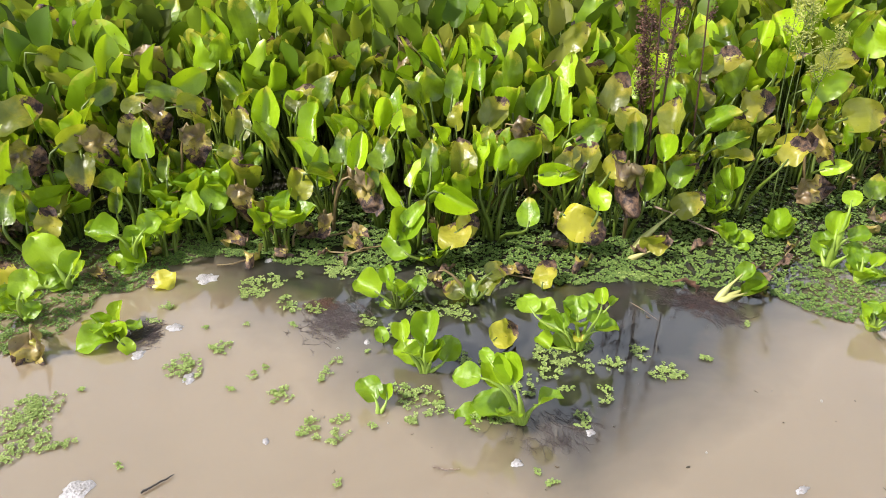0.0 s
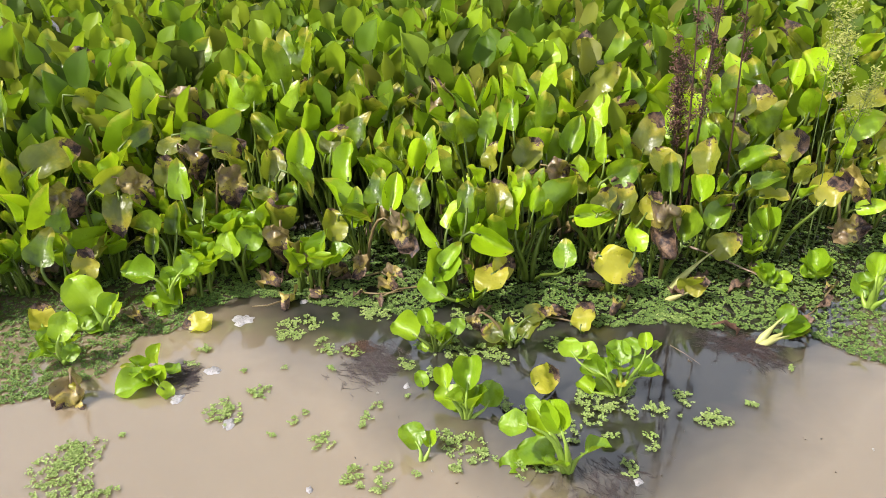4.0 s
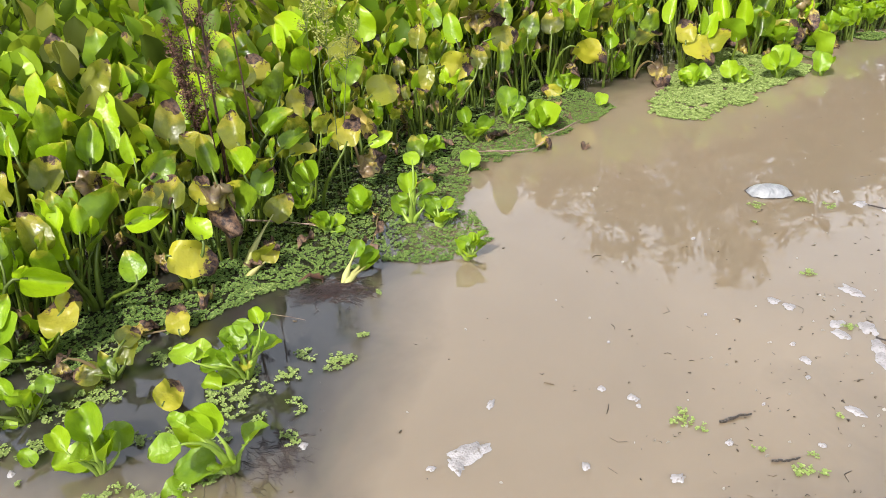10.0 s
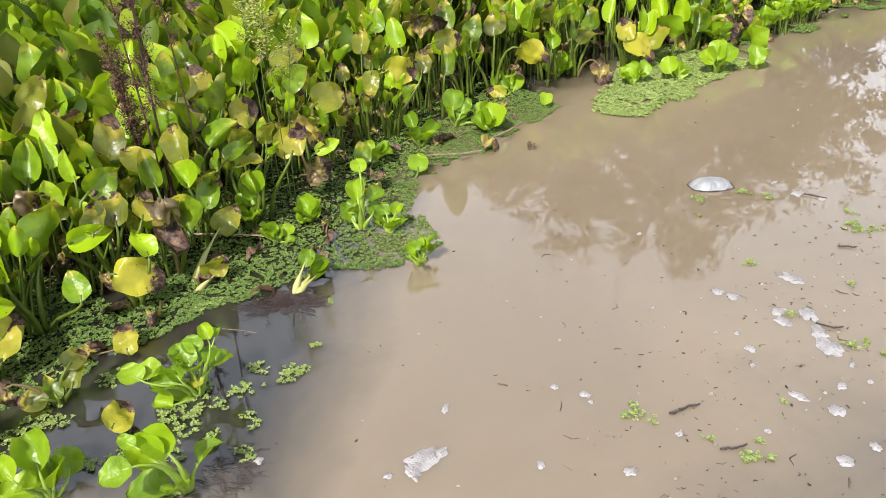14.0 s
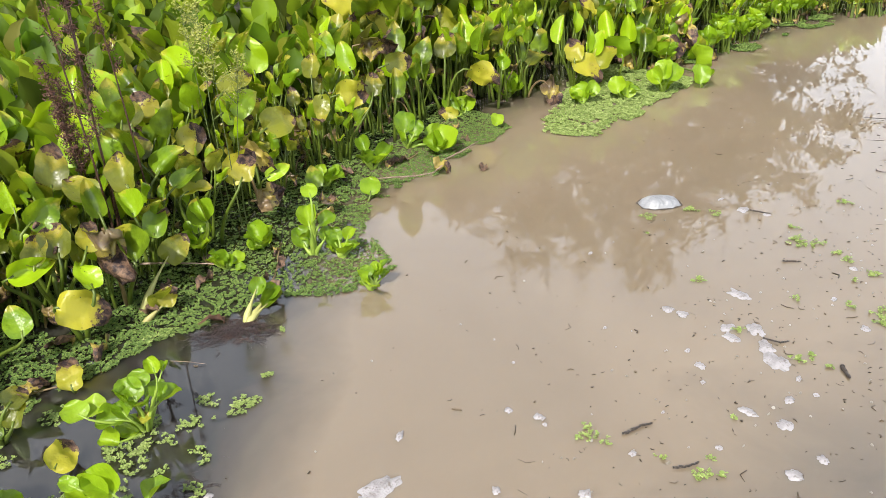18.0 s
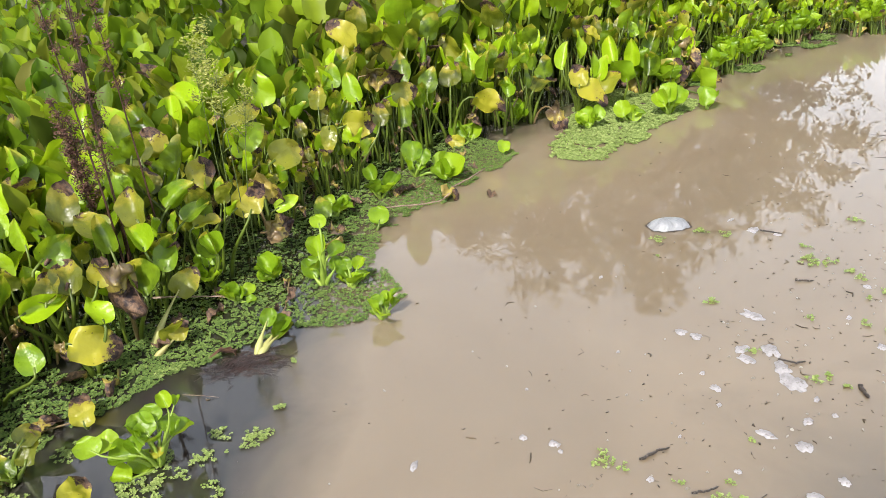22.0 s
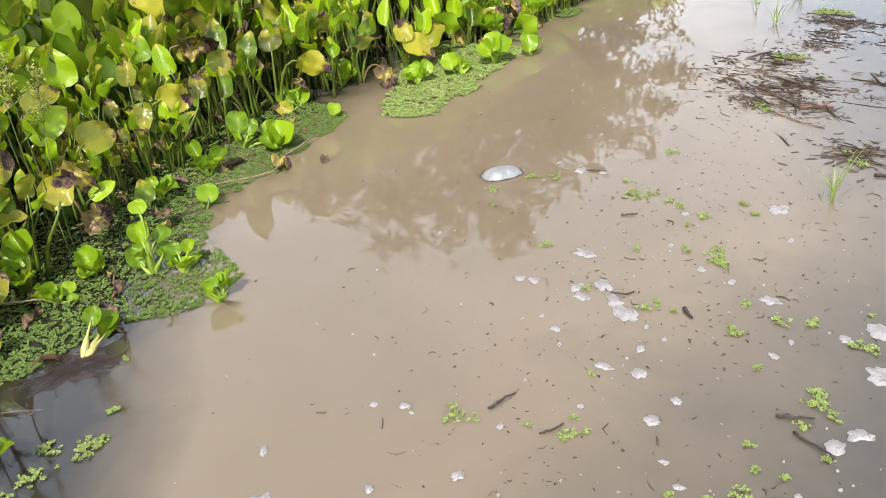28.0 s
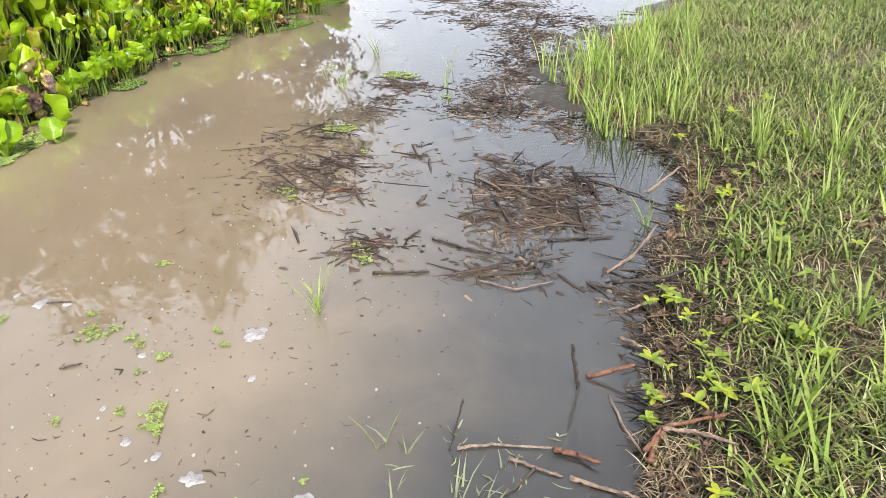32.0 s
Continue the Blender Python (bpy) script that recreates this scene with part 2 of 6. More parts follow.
grass_straw = island_material("grass straw", ((0.0, (0.05, 0.03, 0.02)), (0.5, (0.17, 0.115, 0.06)), (0.85, (0.30, 0.23, 0.13)), (1.0, (0.48, 0.42, 0.30))), 0.7, 0.1)
reed_wet = island_material("reed wet", ((0.0, (0.006, 0.005, 0.005)), (0.55, (0.016, 0.010, 0.009)), (0.85, (0.055, 0.032, 0.024)), (1.0, (0.24, 0.18, 0.13))), 0.6, 0.0)
bits_dark = island_material("bits dark", ((0.0, (0.02, 0.016, 0.013)), (0.6, (0.06, 0.045, 0.03)), (1.0, (0.15, 0.11, 0.07))), 0.6, 0.0)
bits_pale = island_material("bits pale", ((0.0, (0.15, 0.13, 0.10)), (1.0, (0.33, 0.31, 0.28))), 0.6, 0.0)
tree_leaves = island_material("tree leaves", ((0.0, (0.03, 0.055, 0.015)), (0.5, (0.055, 0.09, 0.025)), (1.0, (0.10, 0.13, 0.04))), 0.6, 0.2)


def foam_material():
    n = Nodes("foam")
    at = n.place()
    cells = n.add("TexVoronoi", Vector=at, Scale=150.0).outputs["Distance"]
    wide = n.noise(22, 4, 0.6, at)
    shade = n.mix(n.ramp(wide, (0.3, 0.0), (0.55, 1.0)), (0.13, 0.12, 0.12), (0.29, 0.277, 0.287))
    shade = n.mix(n.ramp(n.noise(75, 3, 0.6, at), (0.56, 0.0), (0.68, 0.8)), shade, (0.10, 0.08, 0.065))
    n.set(Base_Color=shade, Roughness=0.45)
    n.bump(n.maths("ADD", cells, wide), 0.5, 0.004)
    return n.mat


foam = foam_material()


def mud_material():
    n = Nodes("mud")
    at = n.place()
    wide = n.noise(1.3, 4, 0.6, at)
    fine = n.noise(24, 5, 0.65, at)
    shade = n.mix(wide, (0.014, 0.012, 0.011), (0.04, 0.032, 0.025))
    shade = n.mix(n.ramp(fine, (0.5, 0.0), (0.78, 0.6)), shade, (0.085, 0.065, 0.045))
    up = n.add("SeparateXYZ", Vector=at).outputs[2]
    thatch = n.ramp(n.maths("ADD", up, n.maths("MULTIPLY", fine, 0.05)), (0.06, 0.0), (0.14, 1.0))
    shade = n.mix(thatch, shade, n.mix(n.noise(55, 4, 0.7, at), (0.012, 0.010, 0.006), (0.055, 0.045, 0.022)))
    n.set(Base_Color=shade, Roughness=n.ramp(fine, (0.3, 0.35), (0.7, 0.8)))
    n.bump(n.maths("ADD", fine, n.maths("MULTIPLY", wide, 2)), 0.6, 0.012)
    return n.mat


mud = mud_material()


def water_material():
    """Brown silt in the water hides what lies under it in the open pond; towards the near bank it turns dark grey and a
    little less opaque.
    """
    n = Nodes("water")
    at = n.place()
    xyz = n.add("SeparateXYZ", Vector=at)
    drift = n.noise(0.6, 4, 0.55, at, 0.8)
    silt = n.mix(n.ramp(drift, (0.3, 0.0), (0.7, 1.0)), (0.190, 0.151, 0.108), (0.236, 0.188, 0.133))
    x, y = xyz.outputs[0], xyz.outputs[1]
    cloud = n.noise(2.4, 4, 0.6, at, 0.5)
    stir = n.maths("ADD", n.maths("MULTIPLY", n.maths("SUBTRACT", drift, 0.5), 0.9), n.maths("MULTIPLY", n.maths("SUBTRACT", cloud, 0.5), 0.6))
    # the dark grey margin runs along the bank and widens up the pond
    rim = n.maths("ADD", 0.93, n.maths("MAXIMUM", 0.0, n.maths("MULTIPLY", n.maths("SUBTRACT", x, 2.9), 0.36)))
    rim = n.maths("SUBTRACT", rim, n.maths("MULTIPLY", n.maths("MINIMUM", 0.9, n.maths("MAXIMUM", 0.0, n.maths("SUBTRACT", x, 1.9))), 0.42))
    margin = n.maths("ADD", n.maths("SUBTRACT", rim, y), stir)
    near_bank = n.ramp(n.maths("ADD", margin, 0.2), (0.0, 0.0), (1.55, 1.0))
    # dark roots and the plants' shade are both painted into the water's colour here
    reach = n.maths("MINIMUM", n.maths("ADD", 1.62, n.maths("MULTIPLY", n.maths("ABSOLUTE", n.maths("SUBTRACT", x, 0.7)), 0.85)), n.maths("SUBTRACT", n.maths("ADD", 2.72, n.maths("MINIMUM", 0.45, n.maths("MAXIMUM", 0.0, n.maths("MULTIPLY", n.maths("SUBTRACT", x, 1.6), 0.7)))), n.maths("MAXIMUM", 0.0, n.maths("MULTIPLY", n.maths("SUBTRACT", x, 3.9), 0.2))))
    under_plants = n.maths("ADD", n.maths("SUBTRACT", y, reach), n.maths("MULTIPLY", stir, 0.6))
    root_shade = n.ramp(n.maths("ADD", under_plants, 0.15), (0.0, 0.0), (0.42, 0.95))
    n.set(Base_Color=n.mix(root_shade, n.mix(n.ramp(n.maths("SUBTRACT", margin, 0.86), (0.0, 0.0), (0.55, 1.0)), n.mix(near_bank, silt, (0.058, 0.056, 0.054)), (0.028, 0.027, 0.026)), (0.020, 0.020, 0.019)), Roughness=0.01, IOR=1.78)
    n.set(Subsurface_Weight=1.0, Subsurface_Radius=(1.0, 0.9, 0.75), Subsurface_Scale=0.07)
    n.set(Alpha=n.maths("SUBTRACT", 0.94, n.maths("MULTIPLY", near_bank, 0.07)))
    ripple = n.maths("ADD", n.noise(3.0, 2, 0.5, at), n.maths("MULTIPLY", n.noise(17, 2, 0.5, at), 0.014))
    n.bump(ripple, 0.04, 0.02)
    return n.mat


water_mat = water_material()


# ---- building helpers ----
def mesh_of(name, verts, faces, material, smooth=True):
    me = bpy.data.meshes.new(name)
    me.from_pydata([tuple(v) for v in verts], [], faces)
    me.materials.append(material)
    if smooth:
        me.polygons.foreach_set("use_smooth", [True] * len(me.polygons))
    return me


def thing(name, label, category, at=(0, 0, 0), group="", kind="", mesh=None, turn=0.0):
    ob = new(name, mesh)
    ob.matrix_basis = pose(*at, 0, 0, turn)
    return tagged(ob, label, category, group, kind)


def piece(name, me, parent, m=None, label=""):
    ob = new(name, me)
    ob.parent = parent
    if m is not None:
        ob.matrix_basis = m
    return tagged(ob, label)


def tube(points, radii, sides=6, cap=True):
    """Verts and faces of a round tube through points."""
    pts = [Vector(p) for p in points]
    verts, faces = [], []
    side = Vector((0.37, 0.93, 0.11))
    for i, p in enumerate(pts):
        way = (pts[min(i + 1, len(pts) - 1)] - pts[max(i - 1, 0)]).normalized()
        a = way.cross(side)
        if a.length < 0.05:
            a = way.cross(Vector((0.9, -0.2, 0.3)))
        a.normalize()
        b = way.cross(a)
        for k in range(sides):
            turn = 2 * math.pi * k / sides
            verts.append(p + radii[i] * (math.cos(turn) * a + math.sin(turn) * b))
    for i in range(len(pts) - 1):
        for k in range(sides):
            j = (k + 1) % sides
            faces.append((i * sides + k, i * sides + j, (i + 1) * sides + j, (i + 1) * sides + k))
    if cap:
        faces.append(tuple(range(sides))[::-1])
        faces.append(tuple(range((len(pts) - 1) * sides, len(pts) * sides)))
    return verts, faces


def bezier(a, b, c, d, count):
    a, b, c, d = (Vector(p) for p in (a, b, c, d))
    out = []
    for i in range(count):
        t = i / (count - 1)
        out.append(a * (1 - t) ** 3 + 3 * b * t * (1 - t) ** 2 + 3 * c * t * t * (1 - t) + d * t ** 3)
    return out


def join(pieces):
    verts, faces = [], []
    for v, f in pieces:
        base = len(verts)
        verts.extend(v)
        faces.extend(tuple(i + base for i in face) for face in f)
    return verts, faces


def along(x, line):
    """y at x on a line of (x, y) knots."""
    return float(np.interp(x, [p[0] for p in line], [p[1] for p in line]))


# ---- the lie of the land: the near bank, the far plants' foot, the edge of the fern mat ----
BANK = [(-60, 2), (-6, 1.2), (-3, 0.9), (-1, 0.72), (0.2, 0.5), (1.0, 0.1), (1.6, -0.28), (2.2, -0.37), (3.4, -0.39), (3.75, -0.45), (4.37, -0.59), (4.7, -0.56), (5.24, -0.21), (5.63, 0), (6.24, 0), (7.22, -0.28), (8.07, -0.7), (60, -2)]
FOOT = [(-60, 2.2), (-2.5, 2.3), (-1.5, 2.55), (-1.2, 2.72), (-0.7, 3.0), (-0.38, 2.96), (0.05, 3.0), (0.31, 2.8), (0.6, 2.9), (0.98, 2.85), (1.4, 3.08), (1.83, 3.22), (2.25, 3.32), (3.2, 3.3), (3.9, 3.24), (4.6, 3.08), (5.2, 2.95), (6.2, 2.95), (6.9, 2.7), (7.5, 2.42), (8.4, 2.4), (60, 2.4)]


def bank_height(x, y):
    d = along(x, BANK) - y
    e = y - along(x, FOOT)
    z = -0.34
    if d > -1.2:
        z = -0.34 + 0.32 * min(1, (d + 1.2) / 1.2) ** 2
    if d > 0:
        z = -0.02 + 0.17 * (1 - math.exp(-d / 0.5)) + 0.02 * d
    if e > 0.3:
        z = max(z, -0.34 + 0.36 * min(1, (e - 0.3) / 1.2))
    # a bar of mud lies awash between the reeds and the tall grass
    if 4.9 < x < 8.6 and -0.55 < d <= 0:
        z = max(z, -0.055 + 0.06 * min(1, (d + 0.55) / 0.4) * min(1, (x - 4.9) / 0.5) + 0.022 * noise.noise((x * 3.1, y * 3.1, 6)))
    if abs(x) > 30 or abs(y) > 30:
        z = max(z, 0.15)
    return z + 0.02 * noise.noise((x * 3, y * 3, 0)) + 0.008 * noise.noise((x * 13, y * 13, 3))


def ground_sheet():
    def spread(low, high, step):
        inner = list(np.arange(low, high, step))
        far = [0.4, 1, 2, 4, 8, 16, 40, 120, 500, 2000]
        return [low - f for f in far[::-1]] + inner + [high + f for f in far]
    xs, ys = spread(-3.0, 9.5, 0.1), spread(-4.0, 5.5, 0.1)
    verts = [(x, y, bank_height(x, y)) for y in ys for x in xs]
    w = len(xs)
    faces = [(j * w + i, j * w + i + 1, (j + 1) * w + i + 1, (j + 1) * w + i) for j in range(len(ys) - 1) for i in range(w - 1)]
    ob = new("ground", mesh_of("ground", verts, faces, mud))
    tagged(ob, "dark wet mud of the pond bed and bank", "ground", kind="structure")


ground_sheet()
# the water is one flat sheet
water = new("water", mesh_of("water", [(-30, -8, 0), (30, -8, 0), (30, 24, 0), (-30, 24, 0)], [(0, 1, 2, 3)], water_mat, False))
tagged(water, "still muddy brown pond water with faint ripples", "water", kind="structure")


# ---- water hyacinth ----
def blade(width, cup, bend, wave, crumple, seed, material, tip=0.5, rows=11, cols=6, fold=0.0, root=0.42):
    """A broad leaf blade one unit long: base at the origin, midrib along y, upper side along z."""
    rng = random.Random(seed)
    phase = rng.uniform(0, 6.28)
    verts, faces = [], []
    for r in range(rows + 1):
        u = r / rows
        most = root / (root + tip)
        half = width * 0.5 * (u + 0.015) ** root * max(1 - u, 0.0) ** tip / (most ** root * (1 - most) ** tip)
        half = max(half, 0.006)
        back = -0.045 * math.sin(math.pi * min(1, u * 3)) if u < 0.33 else 0
        for c in range(cols + 1):
            v = 2 * c / cols - 1
            x = half * v
            y = u + back * abs(v) * 1.2
            z = cup * abs(v) ** 1.6 * half * 2 - bend * u * u + wave * math.sin(u * 9 + phase + 2 * v) * abs(v) * 0.06
            z -= 0.012 * math.exp(-(v * 5) ** 2)
            if fold and v > 0:
                x, z = x * (1 - 0.6 * fold * v), z + fold * x * (0.5 + v)
            if crumple:
                nv = noise.noise_vector((x * 5 + seed, y * 5, seed * 0.7)) * crumple
                x, y, z = x * (1 - crumple * 0.8 * u) + nv.x * 0.6, y + nv.y * 0.4, z + nv.z
            verts.append((x, y, z))
    w = cols + 1
    for r in range(rows):
        for c in range(cols):
            faces.append((r * w + c, r * w + c + 1, (r + 1) * w + c + 1, (r + 1) * w + c))
    return mesh_of("blade", verts, faces, material)


BLADES = {
    "green": [blade(0.53 + 0.04 * (i % 6), (0.16, 0.26, 0.40, 0.20, 0.5)[i % 5], (0.04, 0.14, -0.06, 0.22, 0.3, 0.08)[i % 6], 0.5 + 0.35 * (i % 4), 0.012, 10 + i, leaf_green, 0.62 + 0.07 * (i % 4), fold=(0, 0, 0.3, 0, 0.6)[i % 5]) for i in range(13)],
    "round": [blade(0.84 + 0.05 * (i % 4), (0.16, 0.3, 0.46)[i % 3], 0.04 + 0.12 * (i % 4), 1.7, 0.04, 30 + i, leaf_young, 0.5, fold=(0, 0, 0.4)[i % 3], root=0.46) for i in range(7)],
    "worn": [blade(0.60 + 0.06 * i, 0.12 + 0.1 * (i % 3), 0.08 + 0.12 * i, 1.2, 0.06, 40 + i, leaf_worn, 0.55, 14, 8) for i in range(5)],
    "yellow": [blade(0.68 + 0.06 * i, 0.14, 0.14 + 0.12 * i, 1.6, 0.09, 50 + i, leaf_yellow, 0.55, 14, 8) for i in range(4)],
    "dead": [blade(0.64 + 0.06 * i, 0.3, 0.34 + 0.14 * i, 2.6, 0.30, 60 + i, leaf_dead, 0.5, 14, 8) for i in range(5)],
}
BLADES["brown"] = [blade(0.34 + 0.08 * i, 0.4, 0.2 + 0.15 * i, 2.0, 0.25, 70 + i, leaf_brown, 0.6, 8, 4) for i in range(4)]
BLADES["rust"] = [blade(0.30, 0.7, 0.5, 1.5, 0.2, 75 + i, stick_red, 0.6, 8, 4) for i in range(4)]
KINDS = ("green", "worn", "yellow", "dead", "round")
LEAF_LABEL = {"worn": "yellowing leaf with brown spots", "yellow": "yellow leaf with a withered brown rim", "dead": "shrivelled dark brown leaf"}


def leaf_frame(at, az, el, twist, size):
    """The pose of a blade whose tip points to az (from y towards x) and el over the level, turned by twist round its midrib."""
    a, e, t = radians(az), radians(el), radians(twist)
    tip = Vector((math.sin(a) * math.cos(e), math.cos(a) * math.cos(e), math.sin(e)))
    up = Vector((-math.sin(a) * math.sin(e), -math.cos(a) * math.sin(e), math.cos(e)))
    side = tip.cross(up)
    face = up * math.cos(t) + side * math.sin(t)
    right = tip.cross(face)
    return Matrix((right, tip, face)).transposed().to_4x4(), tip


def add_leaf(plant, foot, base, az, el, twist, size, kind, rng, fat=1.0, bulb=0.0):
    """One leaf of a plant: a petiole from the crown to the blade, and the blade."""
    turn, tip = leaf_frame(base, az, el, twist, size)
    base = Vector(base)
    foot = Vector(foot)
    reach = (base - foot).length
    pts = bezier(foot, foot + Vector((0, 0, 0.45 * reach)) + (base - foot) * 0.1, base - tip * 0.30 * reach, base + tip * 0.02, 7)
    if bulb > 1:
        pts = bezier(foot, foot.lerp(base, 0.33) + Vector((0, 0, 0.012)), foot.lerp(base, 0.7) + Vector((0, 0, 0.008)), base + tip * 0.02, 7)
    swell = [1.25, 1.15 + bulb, 1.0 + 1.6 * bulb, 0.9 + bulb, 0.8 + 0.2 * bulb, 0.66, 0.5]
    thick = (0.0042 + 0.010 * min(size, 0.16) / 0.16 * 0.45) * fat
    dead = kind == "dead"
    v, f = tube(pts, [thick * s * (0.75 if dead else 1) for s in swell], 6)
    piece("petiole", mesh_of("petiole", v, f, petiole_dead if dead else (bud_pale if bulb > 1 else bud_green if bulb > 0.3 else petiole_green)), plant)
    choice = BLADES[kind][rng.randrange(len(BLADES[kind]))]
    m = Matrix.Translation(base) @ turn @ Matrix.Diagonal((size, size, size, 1))
    piece("leaf", choice, plant, m, LEAF_LABEL.get(kind, ""))


PLANT_GROUP = "water hyacinths along the bank"


def wild_plant(seed, height, count, size, yellow=0.24, fresh="green", label="tall green water hyacinth with glossy upright leaves"):
    """A standing plant: petioles fan out of a loose crown, the blades stand on end."""
    rng = random.Random(seed)
    plant = thing("water_hyacinth", label, "water plant", group=PLANT_GROUP)
    for i in range(count):
        az = i * 137.5 + rng.uniform(-25, 25)
        lean = rng.uniform(5, 34) + 8 * i / count
        h = height * rng.uniform(0.74, 1.1) * (1 - 0.42 * (i / count) ** 2)
        out = math.tan(radians(lean)) * h * 0.5 + 0.03
        a = radians(az)
        base = (math.sin(a) * out, math.cos(a) * out, h)
        roll = rng.random()
        kind = fresh
        if roll < yellow:
            kind = "yellow" if roll < yellow * 0.13 else "worn"
        if i > count * 0.6 and rng.random() < 0.24:
            kind = "dead"
            base = (math.sin(a) * out * 1.3, math.cos(a) * out * 1.3, h * 0.6)
        el = rng.uniform(52, 100) if kind != "dead" else rng.uniform(-60, 10)
        spread = rng.uniform(0.02, 0.07)
        add_leaf(plant, (math.sin(a) * spread, math.cos(a) * spread, -0.03), base, az + rng.uniform(-50, 50), el, rng.uniform(-60, 60), size * rng.uniform(0.8, 1.15) * (0.66 if i > count * 0.7 else 1), kind, rng)
    return plant


def hyacinth(at, leaves, label="", fat=1.0, bulb=0.0, kind_shift=0):
    """A plant with its leaves as they stand: (dx, dy, height, azimuth, elevation, twist, length, kind)."""
    rng = random.Random(int(at[0] * 1000) * 7 + int(at[1] * 1000))
    kinds = [leaf[7] for leaf in leaves]
    if not label:
        label = "green water hyacinth with broad glossy leaves"
        if kinds[0] == 4:
            label = "young light green water hyacinth with swollen stalks"
        elif 3 in kinds:
            label = "green water hyacinth with a shrivelled dark brown leaf"
        elif 2 in kinds:
            label = "water hyacinth with a withered yellow leaf"
        elif 1 in kinds:
            label = "olive green water hyacinth with brown-spotted leaves"
    plant = thing("water_hyacinth", label, "water plant", (at[0], at[1], 0), group=PLANT_GROUP)
    for dx, dy, h, az, el, twist, size, kind in leaves:
        foot = Vector((dx, dy, 0)) * 0.12
        add_leaf(plant, (foot.x, foot.y, -0.02), (dx, dy, h), az, el, twist, size, KINDS[kind], rng, fat, bulb)
    if len(leaves) > 2 and leaves[0][7] == 4:
        # the short inner leaves of a young plant
        top = max(leaf[2] for leaf in leaves)
        for k in range(5 if len(leaves) <= 4 else 2):
            az = rng.uniform(0, 360)
            a, out = radians(az), rng.uniform(0.012, 0.04)
            add_leaf(plant, (0, 0, -0.02), (math.sin(a) * out, math.cos(a) * out, top * rng.uniform(0.15, 0.6) + 0.01), az, rng.uniform(25, 80), rng.uniform(-40, 40), rng.uniform(0.045, 0.08), "round", rng, 0.8, bulb)
    return plant


def hyacinth_bed():
    """The standing plants of the front of the bed, and behind them a joined mass of leaves."""
    rng = random.Random(5)
    kinds = [wild_plant(100 + i, 0.30 + 0.018 * i, 9 + i % 3, 0.128 + 0.003 * i) for i in range(12)]
    # older, olive plants stand round the weeds
    kinds += [wild_plant(170 + i, 0.34 + 0.03 * i, 9, 0.125 + 0.005 * i, 0.62) for i in range(4)]
    spots = []
    first = set()
    tries = 0
    while len(spots) < 182 and tries < 20000:
        tries += 1
        x = rng.uniform(-2.3, 9.2)
        e = rng.uniform(0.02, 0.78)
        y = along(x, FOOT) + e
        if any((x - a) ** 2 + (y - b) ** 2 < 0.12 ** 2 for a, b, c in spots):
            continue
        spots.append((x, y, e))
    for x, y, e in spots:
        grow = min(1.08, 0.60 + 0.68 * e) * rng.uniform(0.85, 1.12) * (1.3 if 3.2 < x < 5.6 else 1) * (0.8 if x > 6.4 else 1)
        k = rng.randrange(12, 16) if 0.6 < x < 5.0 and rng.random() < 0.6 else rng.randrange(12)
        m = pose(x, y, 0, rng.uniform(-11, 11), rng.uniform(-11, 11), rng.uniform(0, 360))
        if k not in first:
            first.add(k)
            kinds[k].matrix_basis = m
            kinds[k].scale = (grow, grow, grow)
        else:
            copy = copy_thing(kinds[k], m)
            copy.scale = (grow, grow, grow)
    for k, ob in enumerate(kinds):
        if k not in first:
            ob.matrix_basis = pose(-2.2 + 0.3 * k, 4.4, 0)
    # the low young plants that fringe the bed
    low = [wild_plant(140 + i, 0.10 + 0.018 * i, 13, 0.088 + 0.008 * i, 0.12, "round", "low light green water hyacinth with small rounded leaves") for i in range(5)]
    for k in range(50):
        x = rng.uniform(-2.0, 0.6) if k % 4 == 0 else rng.uniform(4.7, 8.8)
        m = pose(x, along(x, FOOT) + rng.uniform(-0.2, 0.2), 0, rng.uniform(-6, 6), rng.uniform(-6, 6), rng.uniform(0, 360))
        if k < 5:
            low[k].matrix_basis = m
        else:
            copy_thing(low[k % 5], m)
    # the mass behind
    shapes = [blade(0.60 + 0.06 * i, 0.15 + 0.12 * (i % 3), 0.06 + 0.09 * (i % 3), 0.8, 0, 80 + i, bed_leaf, 0.58, 6, 4) for i in range(5)]
    data = [(np.array([v.co for v in me.vertices]), [tuple(p.vertices) for p in me.polygons]) for me in shapes]
    parts, stems = [], []
    for i in range(9600):
        x = rng.uniform(-3.2, 10.0)
        e = 0.5 + (6.0 if x < 2.5 else 10.0) * rng.random() ** (1.5 if x < 2.5 else 1.8)
        if 0.7 < x < 2.8 and e < 1.3 and i % 2:
            continue
        y = along(x, FOOT) + e
        h = rng.uniform(0.26, 0.55) if e > 0.8 else rng.uniform(0.22, 0.42)
        if x > 6.4:
            h *= 0.75
        elif x > 3.2:
            h *= 1.25
        az, el = rng.uniform(0, 360), rng.uniform(55, 98)
        size = rng.uniform(0.125, 0.185) * (1.3 if x > 3.2 else 1)
        turn, tip = leaf_frame((x, y, h), az, el, rng.uniform(-60, 60), size)
        v, f = data[rng.randrange(len(data))]
        rot = np.array(turn.to_3x3())
        parts.append(((v * size) @ rot.T + np.array((x, y, h)), f))
        b = Vector((x, y, h))
        a = radians(az)
        root = Vector((x - math.sin(a) * 0.1, y - math.cos(a) * 0.1, 0))
        if e < 1.5:
            stems.append(tube(bezier(root, root + Vector((0, 0, h * 0.5)), b - tip * 0.1, b, 4), [0.007, 0.006, 0.005, 0.003], 4, False))
    v, f = join(parts)
